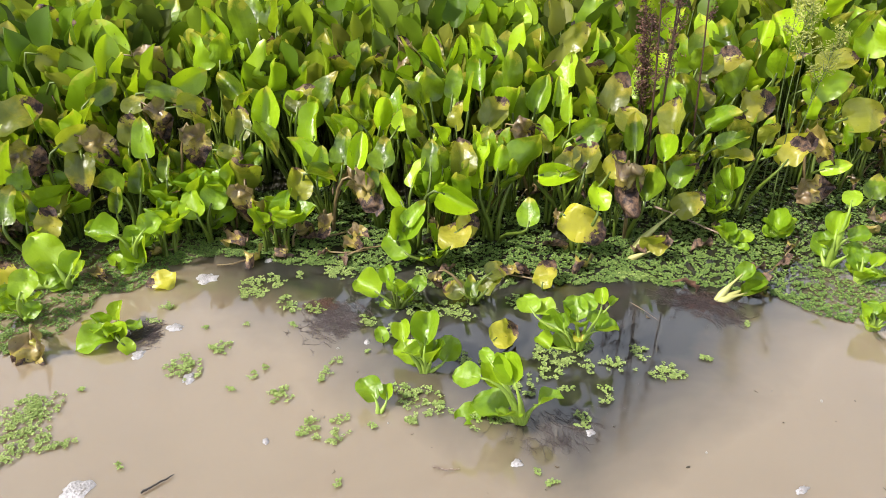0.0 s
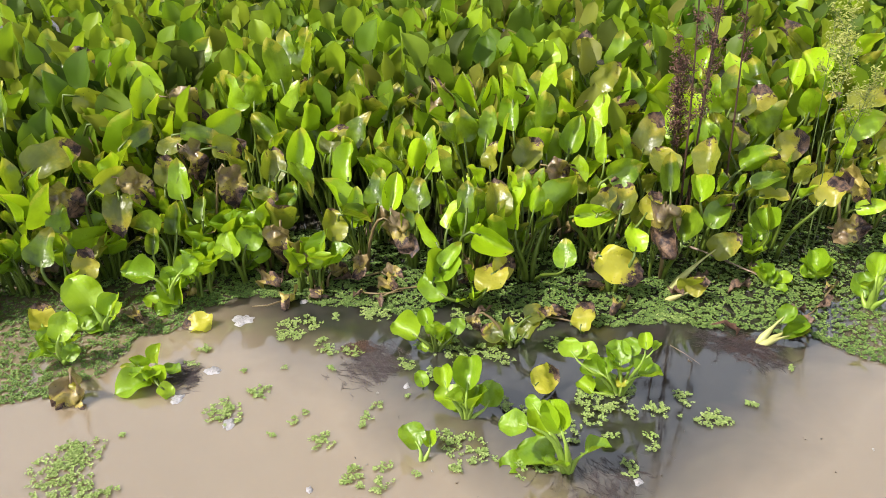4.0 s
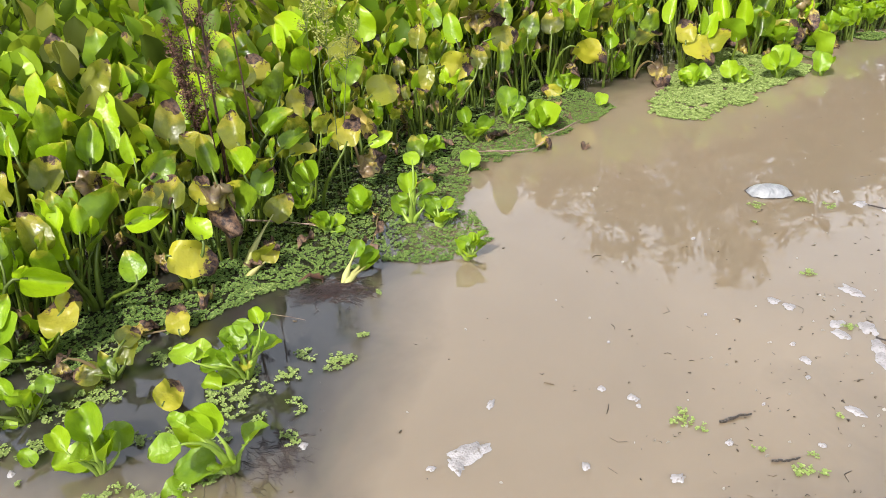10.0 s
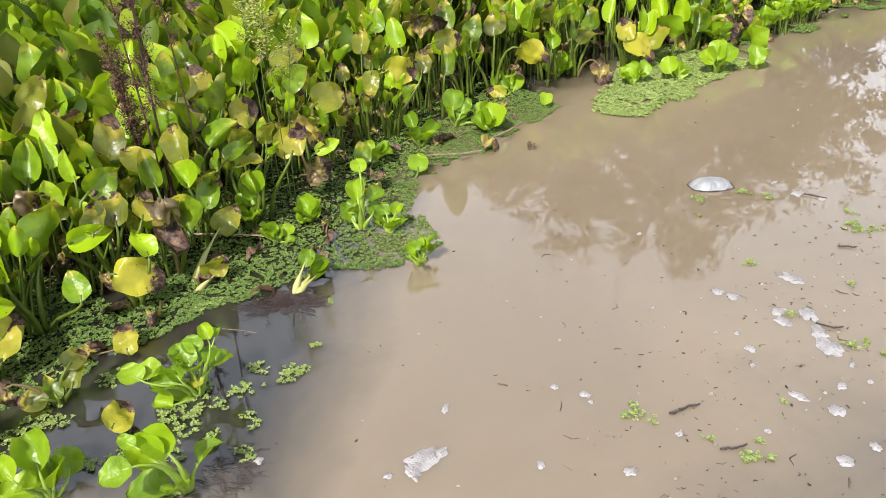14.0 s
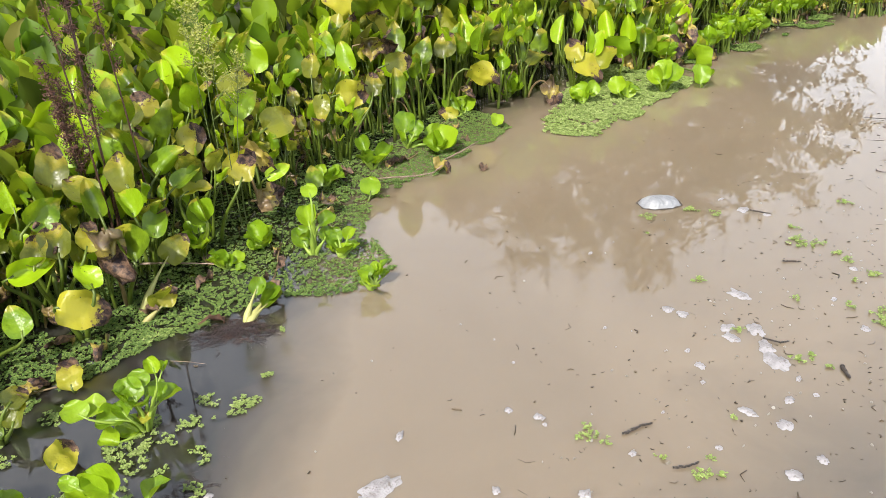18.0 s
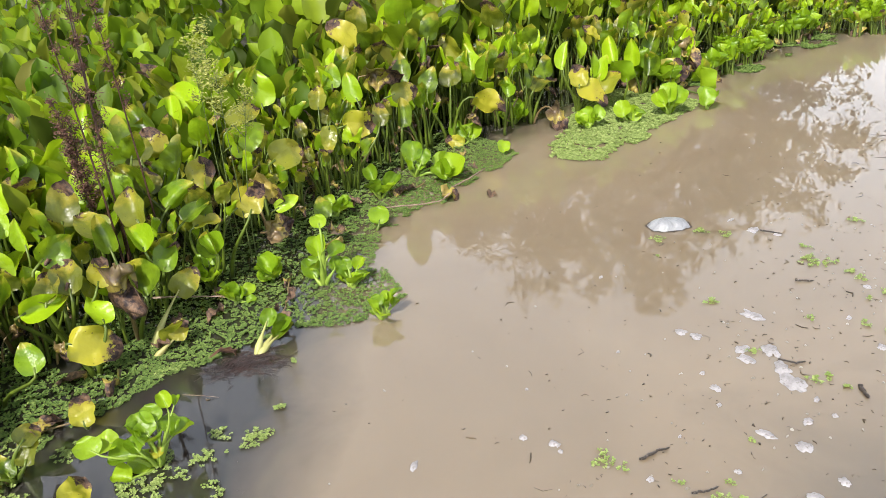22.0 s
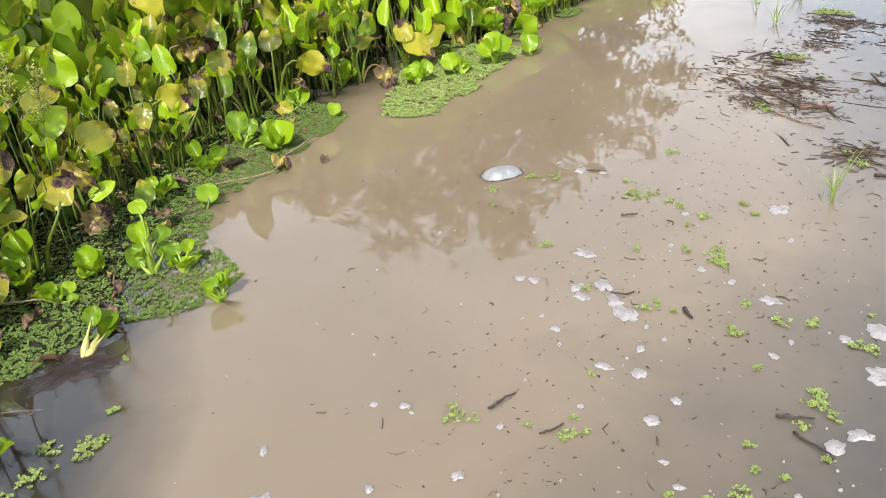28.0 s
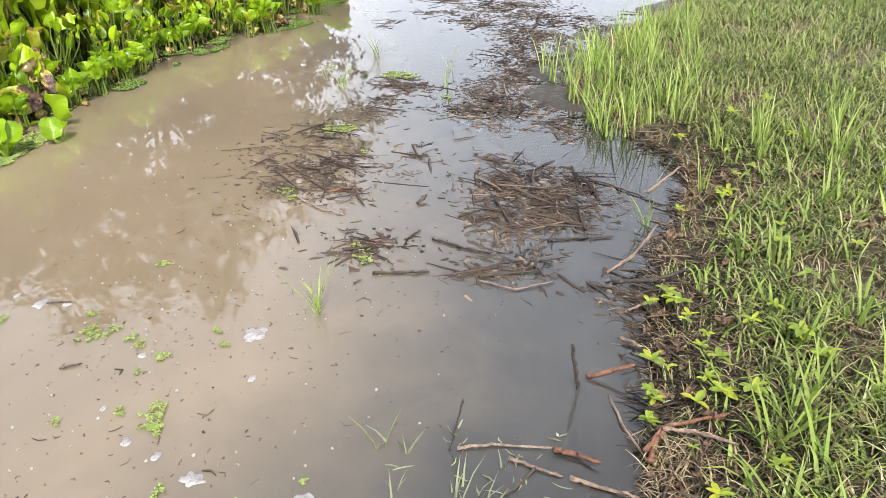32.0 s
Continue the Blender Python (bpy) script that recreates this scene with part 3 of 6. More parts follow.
    bed = thing("water_hyacinth_bed", "dense bed of tall green water hyacinth leaves", "water plants", kind="stuff", mesh=mesh_of("bed", v, f, bed_leaf))
    v, f = join(stems)
    piece("petioles", mesh_of("petioles", v, f, petiole_green), bed)


# its darkest stop puts shading into the colour of leaves picked at random
bed_leaf = island_material("bed leaf", ((0.0, (0.022, 0.045, 0.004)), (0.34, (0.105, 0.205, 0.006)), (0.7, (0.31, 0.465, 0.008)), (0.93, (0.22, 0.25, 0.02)), (1.0, (0.17, 0.16, 0.03))), 0.5, 0.45, 12.0)
hyacinth_bed()
# plants of the bed's front, each with its leaves as they stand
hyacinth((-0.98, 4.09), [(0.00, -0.03, 0.46, 51, 58, 45, 0.210, 0)])
hyacinth((-1.31, 3.78), [(0.00, -0.03, 0.48, 10, 59, 2, 0.162, 2)])
hyacinth((-1.41, 4.03), [(0.06, 0.02, 0.48, -6, 51, 35, 0.210, 0), (-0.06, -0.08, 0.46, 101, 73, -69, 0.199, 1)])
hyacinth((-0.95, 3.60), [(-0.05, 0.04, 0.47, -51, 42, -38, 0.210, 0), (0.05, -0.10, 0.53, 86, -23, 27, 0.185, 3)])
hyacinth((-1.18, 3.39), [(-0.07, 0.04, 0.56, 73, -28, 93, 0.162, 1), (0.07, -0.10, 0.49, 73, -11, 58, 0.120, 0)])
hyacinth((-0.65, 3.63), [(-0.07, 0.03, 0.40, 103, 79, -58, 0.210, 0), (0.07, -0.09, 0.42, -18, 47, 24, 0.210, 0)])
hyacinth((-0.72, 3.27), [(0.02, 0.07, 0.43, 56, 20, 82, 0.155, 0), (-0.07, -0.00, 0.45, 79, -14, 42, 0.159, 0), (0.07, -0.08, 0.42, 76, -10, 60, 0.117, 1), (-0.03, -0.10, 0.43, 100, -41, 17, 0.132, 3)])
hyacinth((-0.39, 3.41), [(-0.05, -0.08, 0.40, -67, 47, -42, 0.138, 0), (0.05, 0.02, 0.39, 129, 67, -64, 0.171, 0)])
hyacinth((-0.21, 3.17), [(0.01, 0.05, 0.38, 12, 49, -10, 0.144, 1), (-0.10, -0.04, 0.33, -2, 53, 16, 0.180, 0), (0.09, -0.10, 0.32, -2, 47, -21, 0.183, 0)])
hyacinth((-0.47, 3.88), [(-0.02, 0.05, 0.47, -55, 54, -33, 0.191, 0), (0.02, -0.11, 0.48, 34, 53, 19, 0.143, 1)])
hyacinth((-0.32, 3.60), [(0.00, -0.03, 0.43, 4, 66, 25, 0.157, 0)])
hyacinth((-0.73, 4.11), [(0.00, -0.03, 0.45, 133, 74, -45, 0.210, 0)])
hyacinth((-0.04, 3.57), [(-0.05, -0.00, 0.41, -36, 66, -59, 0.205, 0), (0.05, -0.06, 0.41, 13, 63, -2, 0.171, 0)])
hyacinth((-0.33, 4.21), [(0.00, -0.03, 0.48, -1, 53, -22, 0.174, 0)])
hyacinth((-0.18, 3.96), [(0.00, -0.03, 0.46, 11, 75, 82, 0.167, 0)])
hyacinth((0.11, 3.97), [(0.00, -0.03, 0.46, 0, 54, -20, 0.210, 0)])
hyacinth((0.29, 3.44), [(-0.08, 0.01, 0.57, 112, -57, 77, 0.179, 3), (-0.03, -0.14, 0.45, 77, 16, 32, 0.161, 0), (0.12, 0.04, 0.43, 30, 69, 63, 0.173, 0)])
hyacinth((0.08, 3.24), [(-0.04, 0.03, 0.38, 31, 58, 62, 0.137, 0), (0.04, -0.09, 0.33, 123, 75, -56, 0.147, 0)])
hyacinth((0.12, 2.99), [(0.07, 0.06, 0.37, 46, 33, 24, 0.119, 0), (0.03, -0.07, 0.27, -1, 41, -22, 0.138, 0), (-0.08, -0.01, 0.24, 15, 52, 19, 0.153, 0), (-0.02, -0.09, 0.20, 0, 50, 33, 0.098, 0)])
hyacinth((-0.39, 3.03), [(0.05, 0.03, 0.37, 116, -31, 8, 0.133, 0), (-0.03, 0.06, 0.32, 23, 60, 47, 0.134, 1), (0.01, -0.07, 0.17, 137, 75, -51, 0.168, 1), (-0.07, -0.03, 0.32, 91, -22, 45, 0.097, 1), (0.04, -0.14, 0.23, -176, -64, 8, 0.127, 3)])
hyacinth((-0.65, 3.04), [(0.08, 0.03, 0.38, 147, -48, 6, 0.138, 3), (0.00, -0.09, 0.22, -4, 50, -4, 0.106, 0), (-0.08, -0.03, 0.28, -18, 61, -15, 0.159, 0)])
hyacinth((-0.87, 3.17), [(0.04, 0.01, 0.39, 20, 45, 9, 0.113, 1), (0.08, -0.15, 0.32, -8, 43, 19, 0.143, 1), (-0.12, 0.05, 0.44, 51, 19, 84, 0.126, 0)])
hyacinth((-1.02, 2.93), [(0.01, 0.01, 0.36, 52, 18, 83, 0.131, 1), (0.09, 0.01, 0.33, 170, -44, -4, 0.145, 1), (0.09, 0.06, 0.38, 101, -29, 33, 0.139, 3), (-0.12, -0.08, 0.39, 82, -40, 68, 0.157, 3), (-0.07, -0.15, 0.26, -4, 54, 3, 0.105, 0)])
hyacinth((-0.76, 2.85), [(-0.03, 0.02, 0.20, -77, 28, -13, 0.123, 0), (-0.04, -0.03, 0.15, -4, 52, 14, 0.103, 0), (0.02, 0.07, 0.18, 8, 67, 6, 0.126, 0), (-0.03, -0.08, 0.09, -96, 16, -32, 0.113, 4), (0.07, -0.06, 0.05, 6, 44, 29, 0.096, 4), (0.01, -0.11, 0.03, 30, 38, 13, 0.108, 4)])
hyacinth((-1.27, 3.02), [(0.00, -0.03, 0.40, 52, 20, 46, 0.210, 1)])
hyacinth((-1.06, 2.71), [(0.07, -0.03, 0.13, -12, 38, 27, 0.129, 2), (0.01, -0.08, 0.08, 41, 34, 96, 0.119, 4), (-0.01, 0.01, 0.17, 3, 62, 94, 0.102, 0), (-0.07, -0.03, 0.18, 14, 55, 10, 0.141, 0)])
hyacinth((-0.50, 2.88), [(-0.02, -0.04, 0.12, -35, 54, -39, 0.107, 4), (0.02, -0.02, 0.15, 39, 55, 54, 0.099, 4)])
hyacinth((-0.23, 2.88), [(-0.07, -0.05, 0.13, 73, 2, 34, 0.138, 3), (0.07, -0.01, 0.17, -3, 42, 30, 0.145, 1)])
hyacinth((-0.07, 2.97), [(0.00, -0.12, 0.13, 177, -48, -24, 0.090, 3), (-0.03, -0.02, 0.22, 14, 52, 44, 0.130, 0), (-0.06, -0.03, 0.25, 85, -13, 29, 0.110, 0), (0.11, -0.08, 0.25, 54, -56, -68, 0.137, 3), (-0.08, 0.03, 0.25, -44, 63, 32, 0.120, 0), (0.06, 0.04, 0.25, 3, 67, -20, 0.142, 0)])
hyacinth((0.26, 2.82), [(-0.04, 0.01, 0.17, -54, 53, -107, 0.143, 0), (-0.01, 0.01, 0.24, 41, 58, -23, 0.120, 0), (0.06, 0.03, 0.29, 0, 62, -14, 0.120, 0), (-0.03, -0.10, 0.15, 52, 37, 28, 0.112, 0), (-0.06, -0.12, 0.10, 24, 39, 38, 0.133, 4), (0.09, -0.02, 0.24, 109, -24, 75, 0.147, 0)])
hyacinth((-1.46, 3.58), [(0.00, -0.03, 0.45, 9, 65, 26, 0.210, 0)])
hyacinth((-1.53, 3.85), [(0.00, -0.03, 0.47, 15, 56, 25, 0.210, 0)])
hyacinth((-1.74, 4.22), [(0.00, -0.03, 0.46, 10, 66, 46, 0.210, 0)])
hyacinth((0.34, 2.71), [(-0.10, -0.03, 0.05, -49, 33, -57, 0.116, 4), (0.04, -0.06, 0.09, 25, 38, -4, 0.147, 2), (0.07, -0.00, 0.13, 64, 19, 63, 0.100, 2)])
hyacinth((0.63, 3.52), [(-0.02, -0.03, 0.45, -25, 45, -40, 0.156, 0), (0.01, 0.05, 0.46, 2, 46, 10, 0.164, 0), (0.14, 0.04, 0.43, 0, 63, -27, 0.199, 0), (-0.12, -0.18, 0.42, 1, 45, -16, 0.164, 0)])
hyacinth((0.72, 3.18), [(-0.01, 0.01, 0.38, 36, 54, 26, 0.167, 0), (0.07, 0.03, 0.40, 21, 62, 45, 0.118, 0), (-0.09, 0.02, 0.36, -165, 78, 36, 0.151, 0), (0.12, -0.07, 0.37, -6, 73, -44, 0.114, 0), (-0.10, -0.13, 0.39, 106, -15, 68, 0.127, 3)])
hyacinth((0.52, 3.04), [(-0.00, 0.06, 0.36, 48, 47, 36, 0.146, 1), (0.00, -0.12, 0.28, 0, 63, -22, 0.145, 0)])
hyacinth((0.84, 2.97), [(-0.01, 0.03, 0.36, 82, 18, 71, 0.141, 0), (-0.06, -0.09, 0.27, 44, 42, 13, 0.120, 1), (0.02, -0.10, 0.27, 17, 48, -1, 0.138, 1), (0.08, 0.18, 0.37, -22, 80, 82, 0.125, 0), (-0.14, -0.08, 0.26, 97, 3, 70, 0.151, 0), (0.10, -0.12, 0.27, 42, 39, 32, 0.116, 2)])
hyacinth((1.06, 3.21), [(-0.07, -0.02, 0.38, 39, 46, 27, 0.184, 1), (-0.01, -0.17, 0.35, 4, 50, 2, 0.137, 1), (0.08, 0.10, 0.39, -2, 66, -50, 0.139, 0)])
hyacinth((1.04, 3.64), [(0.07, 0.00, 0.46, 95, 33, 107, 0.188, 0), (-0.07, -0.06, 0.46, 72, 60, 121, 0.143, 0)])
hyacinth((1.27, 3.12), [(-0.04, -0.01, 0.32, -4, 67, -46, 0.150, 1), (-0.02, 0.13, 0.37, -2, 64, -3, 0.140, 0), (-0.11, -0.17, 0.28, 6, 43, 8, 0.125, 0), (0.13, -0.01, 0.27, 86, 20, 18, 0.135, 0), (0.11, 0.07, 0.31, 105, 39, -87, 0.148, 0), (-0.07, -0.19, 0.19, 47, 45, 24, 0.150, 0)])
hyacinth((0.87, 3.68), [(0.00, -0.03, 0.49, 67, 39, 62, 0.168, 1)])
hyacinth((1.13, 4.10), [(0.05, -0.03, 0.49, 4, 49, -28, 0.144, 1), (-0.05, -0.03, 0.46, -1, 64, -29, 0.199, 0)])
hyacinth((0.92, 4.19), [(0.00, -0.03, 0.47, -6, 74, -46, 0.167, 1)])
hyacinth((1.35, 4.27), [(0.00, -0.03, 0.48, -115, 81, 35, 0.138, 0)])
hyacinth((1.58, 3.84), [(-0.04, -0.04, 0.42, -26, 77, -14, 0.189, 0), (0.07, -0.09, 0.44, -16, 42, -49, 0.210, 0), (-0.18, 0.07, 0.46, 47, 65, 17, 0.169, 0), (0.16, -0.06, 0.41, 48, 58, 27, 0.200, 0)])
hyacinth((1.95, 3.93), [(-0.06, -0.07, 0.44, 9, 44, 9, 0.210, 0), (0.06, 0.01, 0.44, -2, 63, 6, 0.187, 0)])
hyacinth((2.30, 3.93), [(-0.00, -0.07, 0.39, 7, 76, -12, 0.210, 0), (0.00, 0.01, 0.43, -11, 54, -26, 0.201, 0)])
hyacinth((1.91, 3.59), [(0.06, 0.05, 0.41, 97, 24, 37, 0.175, 1), (-0.06, -0.11, 0.37, 112, 18, 85, 0.199, 0)])
hyacinth((1.51, 3.27), [(0.03, 0.01, 0.35, 92, 23, 72, 0.145, 2), (0.14, -0.10, 0.21, 93, 24, 73, 0.175, 2), (-0.16, 0.00, 0.36, -47, 59, -53, 0.160, 0)])
hyacinth((1.84, 3.24), [(-0.03, 0.01, 0.28, 161, -33, 50, 0.159, 3), (0.00, -0.08, 0.15, 111, 20, 56, 0.118, 0), (-0.11, -0.15, 0.10, 109, 8, 73, 0.140, 3), (0.14, 0.11, 0.29, 107, 17, 61, 0.171, 1)])
hyacinth((1.43, 3.06), [(-0.00, -0.10, 0.15, 8, 43, -35, 0.130, 0), (0.00, 0.04, 0.24, 105, 6, 20, 0.115, 1)])
hyacinth((1.04, 2.90), [(0.02, 0.08, 0.31, -3, 67, -18, 0.143, 0), (-0.04, -0.08, 0.33, 45, -78, -36, 0.193, 3), (0.03, -0.09, 0.19, 7, 39, 16, 0.156, 0)])
hyacinth((1.30, 3.38), [(0.04, -0.11, 0.37, 56, 38, 42, 0.139, 1), (-0.04, 0.05, 0.41, -9, 49, 7, 0.167, 0)])
hyacinth((0.55, 2.88), [(0.07, 0.04, 0.24, 71, 60, -86, 0.189, 0), (-0.06, -0.02, 0.22, 24, 65, -44, 0.179, 0), (0.11, -0.14, 0.13, 2, 46, -19, 0.112, 0), (-0.12, -0.00, 0.26, 0, 72, 11, 0.136, 1)])
hyacinth((0.42, 2.85), [(0.00, -0.03, 0.18, -176, 82, -23, 0.142, 0)])
hyacinth((0.84, 2.80), [(-0.06, -0.02, 0.16, 122, -17, 53, 0.164, 2), (0.06, -0.04, 0.18, 5, 40, 11, 0.126, 0)])
hyacinth((1.09, 2.79), [(0.00, -0.05, 0.03, 120, 79, -53, 0.101, 1)])
hyacinth((1.46, 3.52), [(0.00, -0.03, 0.41, 7, 44, -28, 0.162, 1)])
hyacinth((2.03, 3.15), [(0.00, -0.07, 0.06, 35, 42, 2, 0.126, 0)])
hyacinth((1.77, 4.21), [(0.00, -0.03, 0.45, -31, 77, -58, 0.187, 0)])
hyacinth((0.85, 3.41), [(0.00, -0.03, 0.42, 24, 67, -14, 0.146, 0)])
hyacinth((0.51, 3.98), [(-0.04, -0.08, 0.46, 0, 76, 61, 0.183, 0), (0.04, 0.02, 0.46, 115, 70, -48, 0.178, 0)])
hyacinth((0.72, 4.02), [(0.00, -0.03, 0.47, -13, 51, -28, 0.207, 0)])
hyacinth((2.75, 3.86), [(0.06, 0.03, 0.41, 77, 56, 24, 0.210, 0), (-0.06, -0.09, 0.41, 62, 76, 17, 0.135, 0)])
hyacinth((3.12, 3.99), [(0.00, -0.03, 0.41, 74, 82, 4, 0.209, 0)])
hyacinth((2.80, 3.61), [(0.05, 0.06, 0.46, 137, -11, 91, 0.199, 3), (-0.10, -0.03, 0.36, 1, 63, -47, 0.170, 0), (0.06, -0.12, 0.37, 130, 6, 75, 0.146, 1)])
hyacinth((3.33, 3.86), [(0.02, 0.05, 0.55, 178, -49, 43, 0.157, 3), (-0.02, -0.11, 0.52, 173, -52, 12, 0.160, 3)])
hyacinth((3.54, 3.56), [(0.04, 0.07, 0.38, -34, 49, -106, 0.210, 1), (-0.06, -0.06, 0.34, 48, 60, 33, 0.196, 0), (0.03, -0.10, 0.31, -171, 74, -66, 0.170, 0)])
hyacinth((3.23, 3.44), [(0.05, 0.02, 0.32, 49, 63, -13, 0.166, 1), (0.07, -0.14, 0.28, 119, -24, -69, 0.191, 2), (-0.12, 0.04, 0.32, 81, 68, 19, 0.157, 0)])
hyacinth((2.48, 3.41), [(-0.02, 0.01, 0.32, 130, -3, 82, 0.172, 2), (-0.14, -0.04, 0.36, -130, -61, -7, 0.132, 1), (0.16, -0.06, 0.28, 47, 56, 19, 0.133, 1)])
hyacinth((2.77, 3.36), [(0.00, -0.03, 0.24, 51, 68, 40, 0.158, 0)])
hyacinth((3.52, 3.28), [(0.00, -0.03, 0.23, 49, 56, 25, 0.131, 0)])
hyacinth((3.79, 3.29), [(-0.07, -0.02, 0.23, 46, 76, 58, 0.148, 0), (-0.03, -0.04, 0.21, 98, 35, 10, 0.185, 1), (0.02, 0.10, 0.30, 46, 76, -37, 0.172, 0), (-0.01, -0.16, 0.12, -165, -39, 28, 0.176, 3), (0.09, -0.04, 0.26, 50, 48, -26, 0.173, 0)])
hyacinth((4.13, 3.18), [(-0.07, -0.05, 0.18, 49, 58, 3, 0.162, 2), (-0.05, -0.02, 0.18, 156, -16, 31, 0.210, 2), (-0.07, 0.07, 0.27, 67, 57, -13, 0.186, 0), (0.10, -0.03, 0.20, 40, 76, 48, 0.158, 0), (0.09, -0.12, 0.11, 87, 57, 5, 0.184, 1)])
hyacinth((4.67, 3.06), [(0.08, -0.07, 0.13, 142, 9, 56, 0.210, 2), (0.05, -0.00, 0.22, 87, 57, 25, 0.197, 0), (-0.04, -0.06, 0.14, 72, 67, 34, 0.166, 0), (-0.09, 0.02, 0.20, 31, 79, -24, 0.177, 0)])
hyacinth((5.00, 2.97), [(-0.03, -0.01, 0.30, 121, -53, -70, 0.210, 3), (0.00, -0.01, 0.22, 51, 55, -18, 0.210, 0), (0.03, -0.07, 0.03, -160, 50, -62, 0.210, 0)])
hyacinth((4.33, 3.21), [(-0.06, -0.07, 0.17, 102, 66, 9, 0.167, 0), (-0.06, 0.07, 0.29, 40, 78, 48, 0.182, 0), (0.12, -0.08, 0.24, 21, 65, -39, 0.190, 0)])
hyacinth((3.88, 3.52), [(-0.08, -0.02, 0.34, 49, 62, -24, 0.204, 0), (0.08, -0.04, 0.34, 99, 49, 45, 0.207, 0)])
hyacinth((3.05, 3.65), [(0.00, -0.03, 0.37, 47, 53, 16, 0.197, 0)])
hyacinth((4.44, 3.06), [(0.00, -0.03, 0.14, -28, 66, 62, 0.168, 4)])
hyacinth((4.80, 2.92), [(0.00, -0.23, 0.03, -79, 78, 0, 0.184, 4)])

# young and loose plants on the water
hyacinth((0.307, 2.104), [(0.001, 0.017, 0.087, 9, 37, 6, 0.104, 4), (0.003, 0.028, 0.027, -70, 7, -19, 0.102, 4), (0.020, 0.013, 0.030, 13, 36, 8, 0.070, 4), (0.061, 0.022, 0.023, 16, 41, 11, 0.080, 4), (-0.059, 0.010, 0.101, -9, 32, -3, 0.068, 4), (-0.011, 0.020, 0.015, -77, 5, -19, 0.041, 4)], "young bright green water hyacinth floating on the pond", 0.70, 0.35)
hyacinth((0.568, 1.892), [(-0.052, 0.004, 0.115, -26, 31, -18, 0.095, 4), (-0.115, -0.007, 0.160, -80, 3, -28, 0.073, 4), (-0.028, -0.008, 0.139, -23, 39, -20, 0.089, 4), (-0.089, 0.022, 0.184, -30, 26, -17, 0.045, 4), (-0.114, 0.042, 0.011, -115, -12, -21, 0.073, 4), (-0.043, 0.013, 0.032, -58, 8, -17, 0.102, 4), (-0.067, 0.024, 0.008, -60, 8, -17, 0.051, 4)], "young bright green water hyacinth floating on the pond", 0.80, 0.50)
hyacinth((0.184, 1.932), [(-0.003, 0.021, 0.031, -41, 27, -17, 0.078, 4), (0.027, 0.025, 0.027, -13, 34, -4, 0.048, 4)], "young bright green water hyacinth floating on the pond", 0.70, 0.40)
hyacinth((0.758, 2.211), [(-0.135, 0.043, 0.101, -19, 30, -14, 0.072, 4), (-0.075, 0.044, 0.100, -49, 15, -23, 0.071, 4), (-0.052, 0.006, 0.064, -58, 10, -25, 0.075, 4), (-0.017, 0.003, 0.008, -37, 22, -23, 0.075, 4), (-0.009, -0.005, 0.106, -7, 43, -13, 0.080, 4), (0.024, 0.008, 0.130, -2, 44, -10, 0.059, 4), (0.052, -0.030, 0.179, 2, 45, -8, 0.051, 4), (0.084, 0.007, 0.150, 50, 29, 19, 0.033, 4), (0.044, -0.022, 0.099, 24, 36, 6, 0.060, 4), (0.040, -0.035, 0.091, 83, 7, 20, 0.072, 4), (-0.047, -0.011, 0.080, -4, 38, -9, 0.055, 4), (-0.082, -0.004, 0.008, -39, 18, -19, 0.060, 4), (-0.005, -0.028, 0.046, 5, 38, -4, 0.043, 2)], "young bright green water hyacinth floating on the pond", 0.65, 0.35)
hyacinth((0.215, 2.436), [(-0.059, 0.008, 0.045, -59, 22, -27, 0.102, 4), (-0.022, -0.020, 0.103, -20, 40, -10, 0.063, 4), (0.021, 0.011, 0.047, -42, 25, -19, 0.058, 4), (0.060, -0.013, 0.071, 25, 37, 17, 0.058, 4), (0.032, -0.001, 0.023, -11, 40, -5, 0.051, 4), (-0.026, -0.012, 0.008, -59, 13, -17, 0.040, 4), (0.079, 0.029, 0.056, -27, 26, -11, 0.041, 4)], "young bright green water hyacinth among floating fern", 0.70, 0.30)
hyacinth((1.229, 2.461), [(0.100, 0.012, 0.016, 84, 20, 40, 0.095, 0), (0.092, 0.045, 0.060, 70, 40, 30, 0.068, 4), (0.125, 0.030, 0.030, 76, 30, 40, 0.072, 4)], "uprooted water hyacinth lying on the water, pale swollen stalks", 0.86, 1.05)
hyacinth((1.671, 2.300), [(-0.009, -0.008, 0.059, 0, 30, -21, 0.056, 4), (0.021, -0.000, 0.047, 57, 41, 12, 0.056, 4), (0.043, -0.010, 0.031, 89, 25, 27, 0.039, 4), (-0.003, 0.020, 0.010, -15, 14, -18, 0.034, 4)], "young bright green water hyacinth floating on the pond", 0.9, 0.50)
hyacinth((1.703, 2.677), [(-0.008, -0.007, 0.129, 29, 46, -3, 0.093, 4), (0.028, -0.024, 0.125, 98, 20, 34, 0.073, 4), (-0.019, 0.028, 0.024, 22, 44, -8, 0.097, 4), (0.029, -0.042, 0.064, 70, 39, 24, 0.066, 4), (0.018, -0.002, 0.236, 25, 47, -6, 0.065, 4)], "young bright green water hyacinth among floating fern", 1.1, 0.40)
hyacinth((1.758, 2.573), [(0.007, 0.015, 0.066, 14, 43, -15, 0.057, 4), (0.034, 0.001, 0.060, 75, 38, 26, 0.062, 4), (0.020, -0.025, 0.025, 88, 20, 23, 0.056, 4), (-0.004, 0.030, 0.017, 0, 26, -17, 0.050, 4)], "young bright green water hyacinth among floating fern", 1.0, 0.40)
